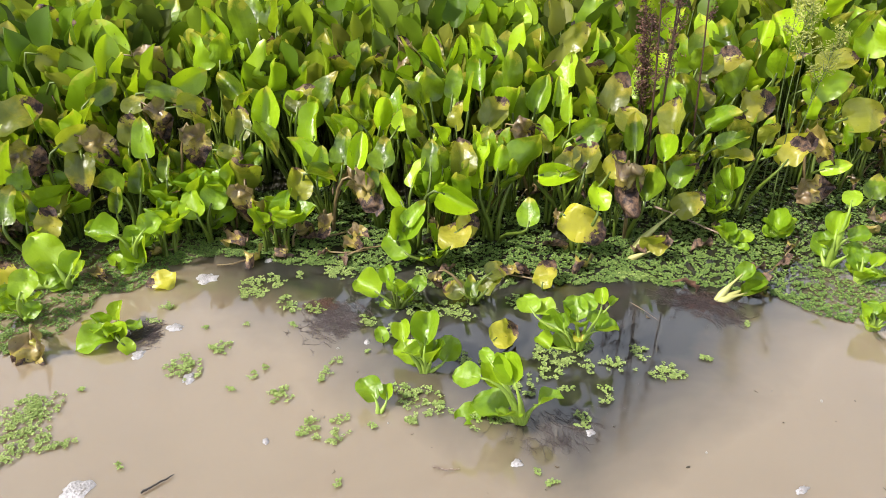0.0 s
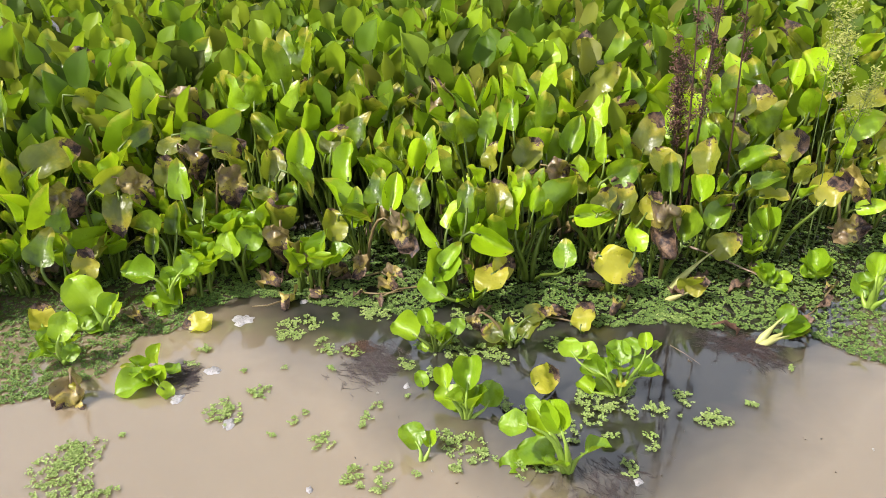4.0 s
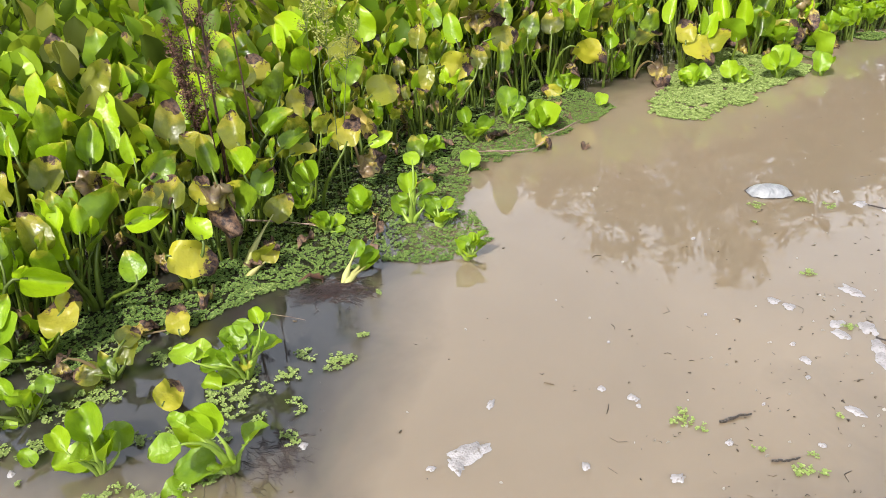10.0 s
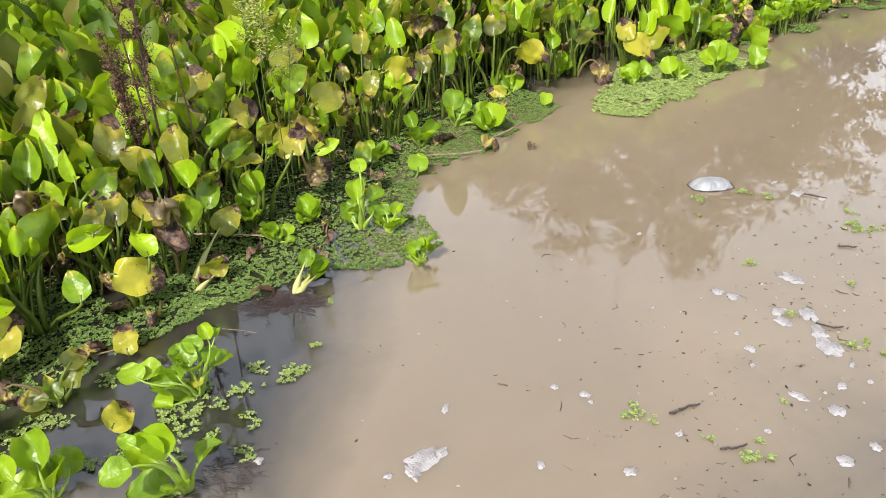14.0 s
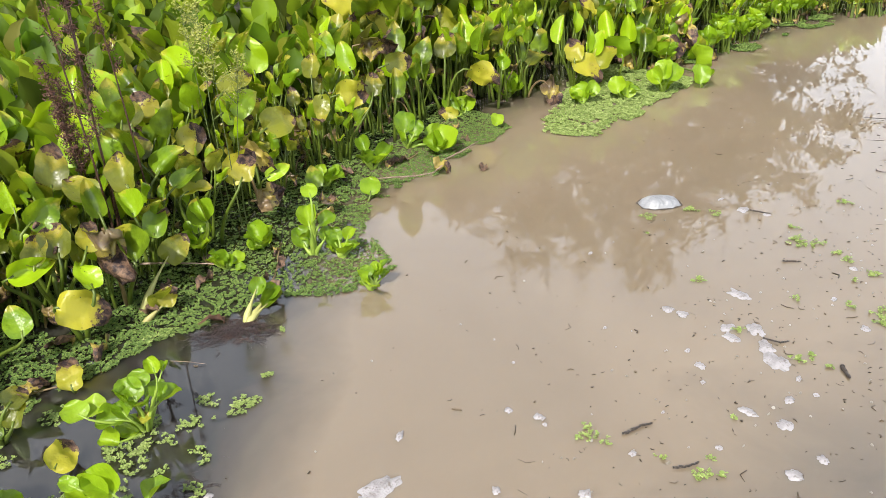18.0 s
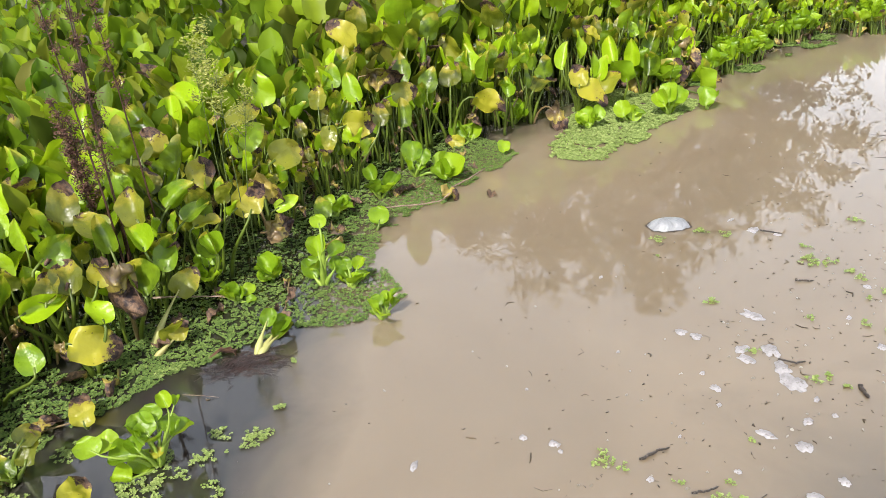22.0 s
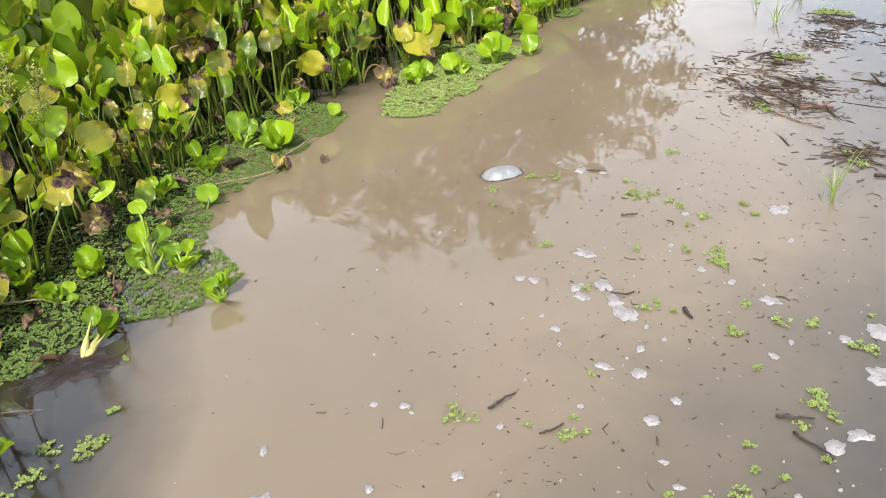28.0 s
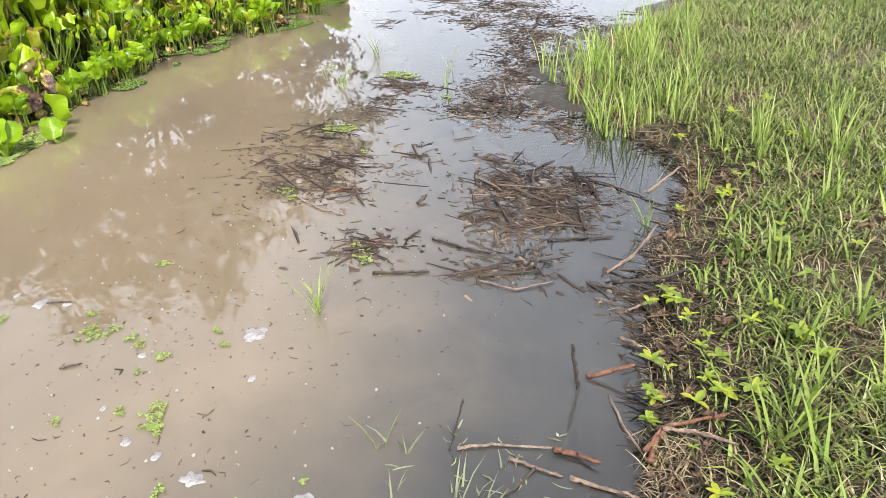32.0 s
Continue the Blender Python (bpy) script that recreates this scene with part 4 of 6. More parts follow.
hyacinth((1.421, 2.842), [(-0.011, -0.008, 0.032, -9, 32, -22, 0.064, 4), (0.014, -0.013, 0.023, 87, 21, 32, 0.060, 4), (-0.001, -0.017, 0.014, 28, 44, 0, 0.051, 4), (0.004, -0.047, 0.008, 101, 7, 23, 0.042, 4)], "young bright green water hyacinth among floating fern", 0.8, 0.40)
hyacinth((2.162, 3.166), [(0.001, 0.026, 0.050, 8, 45, -20, 0.061, 4), (0.023, -0.014, 0.047, 88, 35, 36, 0.067, 4), (0.010, 0.011, 0.008, 40, 55, 3, 0.068, 4), (-0.036, 0.009, 0.024, 8, 30, -14, 0.055, 4)], "young bright green water hyacinth among floating fern", 0.9, 0.40)
hyacinth((2.433, 3.154), [(-0.008, 0.029, 0.089, 13, 47, -19, 0.087, 4), (0.044, -0.004, 0.031, 89, 37, 35, 0.104, 4), (0.008, 0.028, 0.020, 28, 49, -8, 0.066, 4)], "young bright green water hyacinth among floating fern", 0.9, 0.40)
hyacinth((2.744, 3.231), [(-0.005, 0.012, 0.082, 48, 51, 4, 0.123, 4), (0.012, -0.036, 0.072, 76, 45, 25, 0.090, 4), (-0.008, -0.029, 0.046, 90, 31, 30, 0.060, 4), (0.093, -0.051, 0.037, 112, 24, 46, 0.108, 4), (0.096, -0.105, 0.017, 108, 22, 37, 0.081, 4)], "young bright green water hyacinth among floating fern", 0.9, 0.40)
hyacinth((1.50, 3.05), [(0.10, -0.10, 0.27, 62, 48, 22, 0.125, 2)], "water hyacinth with a spotted yellow leaf and a withered tip", 1.0, 0.00)
hyacinth((0.465, 2.472), [(-0.036, -0.017, 0.035, -63, 18, -38, 0.085, 1), (-0.016, -0.035, 0.035, 1, 34, 7, 0.085, 0), (0.024, -0.052, 0.060, 43, 42, 6, 0.096, 1), (0.033, -0.021, 0.110, 67, 20, 36, 0.079, 1), (-0.127, 0.006, 0.109, -179, -53, 22, 0.050, 3)], "small yellowing water hyacinth at the edge of the bed", 1.0, 0.20)
hyacinth((0.706, 2.545), [(-0.022, -0.021, 0.018, 26, 35, 0, 0.113, 2)], "single withered yellow water hyacinth leaf at the water's edge", 0.8, 0.00)
hyacinth((0.583, 2.245), [(-0.082, -0.047, 0.042, 66, 19, 49, 0.099, 2)], "withered yellow and brown hyacinth leaf floating on the water", 0.6, 0.00)
hyacinth((0.175, 2.249), [(0.008, -0.017, 0.012, -28, 43, -12, 0.052, 4)], "pale green water hyacinth leaf floating by dark roots", 0.6, 0.00)
hyacinth((-0.905, 2.573), [(-0.025, 0.010, 0.067, -66, 50, -32, 0.139, 4), (-0.067, -0.032, 0.026, 30, 27, 38, 0.098, 4), (0.047, -0.056, 0.082, 11, 36, 11, 0.090, 4), (-0.048, -0.031, 0.012, 47, 12, 30, 0.084, 4), (-0.204, -0.025, 0.012, -11, 44, 25, 0.109, 2)], "young bright green water hyacinth among floating fern", 1.1, 0.40)
hyacinth((-0.960, 2.393), [(0.017, -0.043, 0.102, 14, 40, 27, 0.099, 4), (-0.001, -0.019, 0.078, -87, 39, -43, 0.070, 4), (-0.005, 0.000, 0.026, -57, 39, -7, 0.065, 4), (0.032, -0.053, 0.036, 20, 31, 28, 0.061, 4)], "young bright green water hyacinth among floating fern", 1.1, 0.50)
hyacinth((-0.727, 2.715), [(-0.031, -0.022, 0.128, -92, 20, -22, 0.098, 4), (0.018, -0.020, 0.103, -4, 51, 26, 0.067, 4), (0.070, -0.047, 0.157, 32, 27, 35, 0.084, 4), (0.048, -0.035, 0.027, -20, 43, -18, 0.130, 4), (-0.017, -0.012, 0.012, -75, 27, -19, 0.081, 4), (-0.030, -0.062, 0.012, 51, 14, 35, 0.063, 4)], "young bright green water hyacinth among floating fern", 1.0, 0.35)
hyacinth((-0.903, 2.314), [(0.052, -0.099, 0.069, 168, -42, 5, 0.144, 3), (0.045, -0.094, 0.049, -171, -33, -12, 0.104, 2)], "drooping blackened yellow leaf of a water hyacinth at the water's edge", 1.2, 0.10)
hyacinth((-0.648, 2.311), [(0.005, -0.043, 0.023, -123, -3, -22, 0.107, 4), (0.036, -0.057, 0.012, -47, 46, 1, 0.062, 4), (-0.027, -0.005, 0.023, -94, 16, -18, 0.072, 0), (0.049, -0.096, 0.032, 104, -28, 20, 0.053, 4)], "fallen green water hyacinth lying on the water", 0.9, 0.10)
hyacinth((-0.564, 2.569), [(0.022, 0.008, 0.012, -92, 14, -28, 0.103, 2)], "limp brown and yellow hyacinth leaf at the edge of the fern", 0.8, 0.00)
hyacinth((-0.511, 2.961), [(-0.064, -0.026, 0.071, -6, 44, 23, 0.113, 4), (0.012, -0.041, 0.116, -5, 47, 6, 0.098, 4), (0.020, -0.026, 0.066, 10, 48, 39, 0.085, 4), (0.040, -0.043, 0.077, 58, 17, 61, 0.070, 4)], "young bright green water hyacinth among floating fern", 0.9, 0.30)
hyacinth((1.606, 2.890), [(-0.012, -0.012, 0.036, 10, 42, 2, 0.088, 4), (0.008, -0.008, 0.012, 50, 49, 9, 0.068, 4), (-0.026, -0.033, 0.022, -23, 34, -41, 0.064, 4)], "young bright green water hyacinth among floating fern", 0.8, 0.50)
hyacinth((1.413, 3.014), [(0.021, -0.054, 0.162, -7, 48, -12, 0.094, 4), (-0.012, -0.024, 0.041, 81, 30, 30, 0.065, 4), (-0.048, -0.020, 0.062, 3, 56, 0, 0.057, 4)], "young bright green water hyacinth among floating fern", 0.8, 0.20)
hyacinth((0.989, 2.745), [(0.105, -0.03, 0.035, 60, 40, 30, 0.085, 2)], "yellow-green hyacinth leaf on a swollen stalk at the water's edge", 0.75, 1.05)
hyacinth((1.004, 2.787), [(0.205, 0.112, 0.105, 108, 38, 70, 0.115, 1)], "folded yellow-green hyacinth leaf on a long swollen stalk", 0.72, 1.05)
hyacinth((2.163, 2.890), [(0.021, -0.006, 0.026, 42, 51, 5, 0.095, 4)], "young bright green water hyacinth among floating fern", 0.8, 0.30)
hyacinth((2.818, 3.061), [(-0.037, -0.018, 0.022, 61, 55, 37, 0.146, 4), (-0.053, -0.042, 0.028, -2, 36, -28, 0.111, 4), (0.021, -0.003, 0.021, 80, 54, 40, 0.104, 4)], "young bright green water hyacinth among floating fern", 0.9, 0.40)
hyacinth((3.333, 3.387), [(-0.058, -0.026, 0.037, 1, 48, -57, 0.124, 4), (0.015, -0.015, 0.012, 44, 49, -6, 0.120, 4), (-0.098, -0.049, 0.012, -28, 20, -61, 0.118, 2)], "young bright green water hyacinth among floating fern", 0.8, 0.40)
hyacinth((4.119, 2.819), [(-0.070, -0.017, 0.047, 36, 51, -31, 0.112, 4), (-0.025, -0.031, 0.019, 98, 49, 54, 0.098, 4), (-0.009, -0.019, 0.012, 47, 64, 13, 0.092, 4)], "young bright green water hyacinth among floating fern", 0.8, 0.40)
hyacinth((3.867, 2.930), [(-0.001, -0.011, 0.024, 36, 50, -36, 0.123, 4), (0.017, -0.026, 0.058, 99, 49, 58, 0.095, 4), (-0.014, 0.014, 0.034, 8, 44, -29, 0.087, 4)], "young bright green water hyacinth among floating fern", 0.8, 0.40)
hyacinth((3.737, 3.380), [(-0.034, -0.041, 0.044, 49, 58, -14, 0.129, 4), (-0.046, -0.020, 0.030, 11, 41, -33, 0.115, 4), (0.011, -0.037, 0.044, 107, 53, 57, 0.096, 4)], "young bright green water hyacinth among floating fern", 0.8, 0.40)
hyacinth((3.283, 3.087), [(-0.038, -0.033, 0.017, 49, 45, 8, 0.081, 4)], "young bright green water hyacinth among floating fern", 0.7, 0.40)
hyacinth((4.349, 2.687), [(-0.037, -0.022, 0.088, 48, 62, -34, 0.130, 4), (-0.055, -0.010, 0.068, 13, 43, -43, 0.114, 4), (-0.014, -0.042, 0.079, 93, 44, 29, 0.126, 4), (-0.016, -0.001, 0.012, 67, 52, 15, 0.106, 4)], "young bright green water hyacinth among floating fern", 0.9, 0.40)
hyacinth((4.584, 2.551), [(-0.053, -0.013, 0.033, 49, 60, 4, 0.126, 4), (-0.000, -0.001, 0.012, 96, 47, 22, 0.114, 4)], "young bright green water hyacinth among floating fern", 0.9, 0.40)

# ---- floating fern mats ----
def leaflet(rng, x, y, z, size):
    """A small folded scale leaf, as a shallow cup of six faces."""
    a = rng.uniform(0, 6.283)
    ca, sa = math.cos(a), math.sin(a)
    tilt = rng.uniform(0.05, 0.42)
    pts = ((0, -0.5, 0), (-0.5, -0.15, 0.18), (-0.42, 0.4, 0.25), (0, 0.55, 0.12), (0.42, 0.4, 0.25), (0.5, -0.15, 0.18), (0, 0.05, 0.0))
    out = []
    for px, py, pz in pts:
        py2, pz2 = py * math.cos(tilt) - pz * math.sin(tilt), py * math.sin(tilt) + pz * math.cos(tilt) + 0.28
        out.append((x + size * (px * ca - py2 * sa), y + size * (px * sa + py2 * ca), z + size * pz2))
    return out, [(6, i, (i + 1) % 6) for i in range(6)]


def rosette(rng, x, y, size):
    """A rosette of leaflets round one point."""
    parts = []
    for k in range(rng.randrange(7, 11)):
        a = rng.uniform(0, 6.283)
        d = size * rng.uniform(0.15, 0.55)
        parts.append(leaflet(rng, x + d * math.cos(a), y + d * math.sin(a), 0.001 + size * 0.12 * rng.random(), size * rng.uniform(0.3, 0.5)))
    return parts


MAT_EDGE = [(-2.0, 1.9), (-0.94, 2.2), (-0.82, 2.3), (-0.76, 2.45), (-0.65, 2.58), (-0.51, 2.78), (-0.37, 2.74), (-0.02, 2.66), (0.31, 2.56), (0.59, 2.58), (0.98, 2.58), (1.25, 2.58), (1.46, 2.48), (1.62, 2.33), (1.84, 2.36), (1.98, 2.68), (2.16, 2.86), (2.53, 2.88), (2.91, 2.94), (3.30, 2.98), (3.42, 3.3)]


def fern_mats():
    rng = random.Random(9)
    parts = []
    while len(parts) < 165000:
        x = rng.uniform(-1.9, 3.4)
        edge = along(x, MAT_EDGE) + 0.05 * noise.noise((x * 4.5, 1.7, 0)) + 0.035 * noise.noise((x * 13, 4.2, 0))
        foot = along(x, FOOT) + 0.35
        y = edge + (foot - edge) * rng.random() ** 1.25
        if y > foot:
            continue
        gap = noise.noise((x * 5.5, y * 5.5, 1)) + 0.5 * noise.noise((x * 14, y * 14, 2))
        full = (y - edge) / 0.12
        if gap < 0.0 - 0.35 * min(full, 1.5) + (0.02 if x < 1.0 else -0.34 if x < 2.0 else -0.02):
            continue
        parts.extend(rosette(rng, x, y, rng.uniform(0.011, 0.019)))
    v, f = join(parts)
    thing("floating_fern_mat", "matted green floating fern on the water by the hyacinths", "floating fern", kind="stuff", mesh=mesh_of("fern_mat", v, f, fern_mat, False))
    parts = []
    while len(parts) < 36000:
        x, y = rng.uniform(3.3, 4.7), rng.uniform(2.5, 3.3)
        low = 2.58 + 0.26 * max(0, (3.46 - x) / 0.12) ** 2 + 0.03 * (x - 3.5)
        rough = 0.07 * noise.noise((x * 6, y * 6, 4)) + 0.05 * noise.noise((x * 17, y * 17, 4))
        if y < low + rough or (x - 3.4) * 0.5 + 2.86 + rough < y or noise.noise((x * 8, y * 8, 15)) < -0.62 + 0.4 * max(0, x - 4.1):
            continue
        parts.extend(rosette(rng, x, y, rng.uniform(0.019, 0.030)))
    v, f = join(parts)
    thing("floating_fern_mat", "light green tongue of floating fern on the water", "floating fern", kind="stuff", mesh=mesh_of("fern_tongue", v, f, fern_lime, False))
    parts = []
    while len(parts) < 26000:
        # broken fringe along the far end of the bed
        x = rng.uniform(4.6, 8.6)
        y = along(x, FOOT) + rng.uniform(-0.28, 0.15)
        if noise.noise((x * 3.3, y * 3.3, 23)) + 0.5 * noise.noise((x * 11, y * 11, 24)) > 0.05 + 1.2 * max(0.0, along(x, FOOT) - 0.1 - y):
            parts.extend(rosette(rng, x, y, rng.uniform(0.02, 0.032)))
    v, f = join(parts)
    thing("floating_fern_mat", "broken fringe of green floating fern along the plants", "floating fern", kind="stuff", mesh=mesh_of("fern_fringe", v, f, fern_mat, False))


fern_mats()


# ---- the grass of the near bank ----
def blades_of(rng, spots, length, width, bend, upright, floor=0.0):
    """Grass blades as tapered strips of three lengths."""
    verts, faces = [], []
    for x, y, z in spots:
        a = rng.uniform(0, 6.283)
        ln = length * rng.uniform(0.55, 1.25)
        w = width * rng.uniform(0.7, 1.3)
        lean = (1 - upright) * rng.uniform(0.3, 1.0) * 1.35
        dx, dy = math.cos(a), math.sin(a)
        base = len(verts)
        px, pz, ang = 0.0, 0.0, lean
        for k in range(4):
            half = w * (1, 0.9, 0.62, 0.04)[k] * 0.5
            verts.append((x + dx * px - dy * half, y + dy * px + dx * half, z + pz))
            verts.append((x + dx * px + dy * half, y + dy * px - dx * half, z + pz))
            step = ln / 3
            px += step * math.sin(ang)
            pz = max(floor, pz + step * math.cos(ang))
            ang += bend * rng.uniform(0.3, 1.2)
        for k in range(3):
            b = base + 2 * k
            faces.append((b, b + 1, b + 3, b + 2))
    return verts, faces


def grass_bank():
    rng = random.Random(21)

    def scatter(count, x0, x1, d0, d1, power=1.0, dry=False):
        out = []
        while len(out) < count:
            x = rng.uniform(x0, x1)
            d = d0 + (d1 - d0) * rng.random() ** power
            y = along(x, BANK) - d
            worn = noise.noise((x * 2.2, y * 2.2, 7)) + 0.6 * noise.noise((x * 7, y * 7, 8))
            if (worn < -0.12) != dry and rng.random() < 0.75:
                continue
            out.append((x, y, bank_height(x, y) - 0.005))
        return out
    v, f = blades_of(rng, scatter(66000, 1.5, 10.0, 0.3, 3.3), 0.115, 0.0058, 0.85, 0.60)
    thing("grass", "short matted green grass on the bank", "grass", kind="stuff", mesh=mesh_of("turf", v, f, grass_turf))
    v, f = blades_of(rng, scatter(34000, 1.5, 10.0, 0.05, 3.3, 1.5, True), 0.085, 0.0042, 0.7, 0.2)
    thing("dry_grass", "dry brown patches of dead grass on the bank", "grass", kind="stuff", mesh=mesh_of("straw", v, f, grass_straw))
    v, f = blades_of(rng, scatter(6000, 1.5, 9.5, 0.2, 3.2, 1.3), 0.12, 0.0095, 0.6, 0.45)
    thing("fresh_grass", "fresh green blades standing out of the matted grass", "grass", kind="stuff", mesh=mesh_of("fresh", v, f, grass_bright))
    v, f = blades_of(rng, scatter(3000, 1.4, 5.6, 0.06, 0.5), 0.062, 0.0042, 0.5, 0.5)
    thing("fine_grass", "fine dull green grass shoots on the muddy edge", "grass", kind="stuff", mesh=mesh_of("shoots", v, f, grass_turf))
    v, f = blades_of(rng, scatter(24000, -4.0, 1.5, 0.2, 3.3), 0.10, 0.006, 0.95, 0.42)
    thing("grass", "short matted grass on the bank where the path ends", "grass", kind="stuff", mesh=mesh_of("turf", v, f, grass_turf))
    spots = []
    while len(spots) < 900:
        # clumps of a dozen blades
        x = rng.uniform(4.35, 7.0)
        d = rng.gauss(0.26, 0.25)
        if -0.14 < d < 0.95 and noise.noise((x * 4, d * 4, 11)) > -0.25 + 0.3 * abs(x - 5.4) / 1.6:
            for k in range(rng.randrange(6, 18)):
                px, py = x + rng.gauss(0, 0.022), along(x, BANK) - d + rng.gauss(0, 0.022)
                spots.append((px, py, max(bank_height(px, py), -0.03)))
    v, f = blades_of(rng, spots, 0.27, 0.0066, 0.28, 0.76)
    thing("tall_grass", "tall bright green grass at the water's edge", "grass", kind="stuff", mesh=mesh_of("tall", v, f, grass_tall))
    for k in range(120):
        x = rng.uniform(1.6, 4.6) if k % 2 else rng.uniform(1.6, 2.9)
        y = along(x, BANK) - rng.uniform(0.3, 1.5)
        tuft = thing("grass_tuft", "tuft of broad green grass blades on the bank", "grass", (x, y, bank_height(x, y) - 0.01), "broad grass tufts on the bank")
        for j in range(rng.randrange(5, 9)):
            v, f = blades_of(rng, [(rng.uniform(-0.02, 0.02), rng.uniform(-0.02, 0.02), 0)], 0.19, 0.011, rng.uniform(0.15, 0.4), rng.uniform(0.35, 0.85))
            piece("blade", mesh_of("blade", v, f, (grass_tall, grass_bright, grass_turf)[k % 3]), tuft)


grass_bank()


# ---- the tree beyond, which the water mirrors ----
def tree(at, height, half, seed):
    """A spreading tree: a forked trunk, limbs to every leafy spray, sprays of small leaves with sky between them."""
    rng = random.Random(seed)
    t = thing("tree", "spreading leafy tree with an open dark green crown", "tree", at)
    limbs, sprays = [], []
    base = height * 0.16
    for k in range(185):
        # sprays lie in a rounded crown, thin in its heart
        a, u = rng.uniform(0, 6.283), rng.uniform(-1, 1)
        r = rng.random() ** 0.4
        flat = math.sqrt(1 - u * u) * r * half
        lump = 1 + 0.28 * noise.noise((2.1 * math.cos(a), 2.1 * math.sin(a) + seed, 2.1 * u))
        p = Vector((flat * math.cos(a) * lump, flat * math.sin(a) * lump, base + (height - base) * (0.5 + 0.5 * u * r * min(lump, 1.08))))
        if noise.noise((p.x * 0.33, p.y * 0.33 + seed, p.z * 0.33)) > -0.3:
            sprays.append(p)
    fork = Vector((rng.uniform(-0.2, 0.2), rng.uniform(-0.2, 0.2), height * 0.24))
    limbs.append(tube(bezier((0, 0, -0.1), (0.05, 0, height * 0.1), fork * 0.8, fork, 6), [height * 0.026 * (1 - 0.07 * i) for i in range(6)], 8, False))
    boughs = []
    for k in range(7):
        end = sprays[(k * 17) % len(sprays)] * 0.82
        pts = bezier(fork, fork + Vector((0, 0, 0.12 * height)), fork.lerp(end, 0.6) + Vector((0, 0, 0.1 * height)), end, 9)
        boughs.extend(pts[2:])
        limbs.append(tube(pts, [height * 0.012 * (1 - 0.09 * i) for i in range(9)], 6, False))
    parts = []
    for p in sprays:
        q = min(boughs, key=lambda b: (b - p).length + 0.4 * max(0.0, b.z - p.z))
        limbs.append(tube(bezier(q, q.lerp(p, 0.3) + Vector((0, 0, 0.35)), q.lerp(p, 0.7) + Vector((0, 0, 0.2)), p, 5), [0.05, 0.04, 0.03, 0.022, 0.013], 4, False))
        wide = rng.uniform(0.6, 1.1)
        twigs = [Vector((rng.gauss(0, 1), rng.gauss(0, 1), rng.gauss(0, 0.6))).normalized() * wide * rng.uniform(0.6, 1.5) for k in range(9)]
        for k in range(160):
            e = twigs[k % 9] * rng.uniform(0.1, 1.0)
            c = p + e + Vector((rng.gauss(0, 1), rng.gauss(0, 1), rng.gauss(0, 1))) * 0.12
            s = rng.uniform(0.075, 0.16)
            a, b = rng.uniform(0, 6.28), rng.uniform(-0.9, 0.9)
            u = Vector((math.cos(a), math.sin(a), b)).normalized() * s
            w = Vector((-math.sin(a), math.cos(a), rng.uniform(-0.6, 0.6))).normalized() * s * 0.5
            parts.append(([c - u, c + w, c + u, c - w], [(0, 1, 2, 3)]))
    v, f = join(limbs)
    piece("trunk", mesh_of("trunk", v, f, bark), t)
    v, f = join(parts)
    piece("crown", mesh_of("crown", v, f, tree_leaves, False), t)


tree((23.9, 19.5, 0), 15.6, 4.4, 3)
tree((26.4, 15.8, 0), 16.0, 4.6, 8)
tree((28.8, 12.55, 0), 13.4, 3.9, 12)
tree((21.6, 23.6, 0), 13.6, 4.4, 21)


# ---- things afloat and along the bank ----
def fern_clumps(spots):
    """Loose clumps of floating fern: place and half width."""
    for x, y, r in spots:
        rng = random.Random(int(x * 7919 + y * 104729))
        parts = []
        count = max(2, int((r * 1.35 / 0.0086) ** 1.85))
        stretch, turn = rng.uniform(0.55, 0.9), rng.uniform(0, 3.14)
        while count > 0:
            a, d = rng.uniform(0, 6.283), 1.35 * r * rng.random() ** 0.6
            px, py = d * math.cos(a), d * math.sin(a) * stretch
            px, py = px * math.cos(turn) - py * math.sin(turn), px * math.sin(turn) + py * math.cos(turn)
            count -= 1
            if r > 0.03 and noise.noise(((x + px) * 38, (y + py) * 38, 5)) < -0.22:
                continue
            parts.extend(rosette(rng, px, py, rng.uniform(0.011, 0.018)))
        if not parts:
            parts = rosette(rng, 0, 0, 0.018)
        v, f = join(parts)
        small = r < 0.02
        thing("floating_fern", "tiny sprig of lime green floating fern on the water" if small else "lime green clump of floating fern on the water", "floating fern", (x, y, 0.001), "loose clumps of floating fern", mesh=mesh_of("fern", v, f, fern_lime, False))


def blob(rng, length, width, thick, rows=4, around=44, wild=0.5):
    """A low flat cake with a ragged outline."""
    seed = rng.uniform(0, 90)
    verts, faces = [(0, 0, thick)], []
    for r in range(1, rows + 1):
        k = r / rows
        for i in range(around):
            a = 2 * math.pi * i / around
            edge = 1 + wild * (1.2 * noise.noise((math.cos(a) * 1.1 + seed, math.sin(a) * 1.1, seed)) + 0.9 * noise.noise((math.cos(a) * 2.4 + seed, math.sin(a) * 2.4, seed)) + 0.14 * noise.noise((math.cos(a) * 7 + seed, math.sin(a) * 7, seed)))
            rise = thick * (1 - k ** 3) * (1 + 0.5 * noise.noise((k * 3 * math.cos(a) + seed, k * 3 * math.sin(a), 3)))
            verts.append((0.5 * length * k * edge * math.cos(a), 0.5 * width * k * edge * math.sin(a), max(rise, 0) if r < rows else -0.002))
    for i in range(around):
        j = (i + 1) % around
        faces.append((0, 1 + i, 1 + j))
        for r in range(rows - 1):
            b = 1 + r * around
            faces.append((b + i, b + around + i, b + around + j, b + j))
    return verts, faces


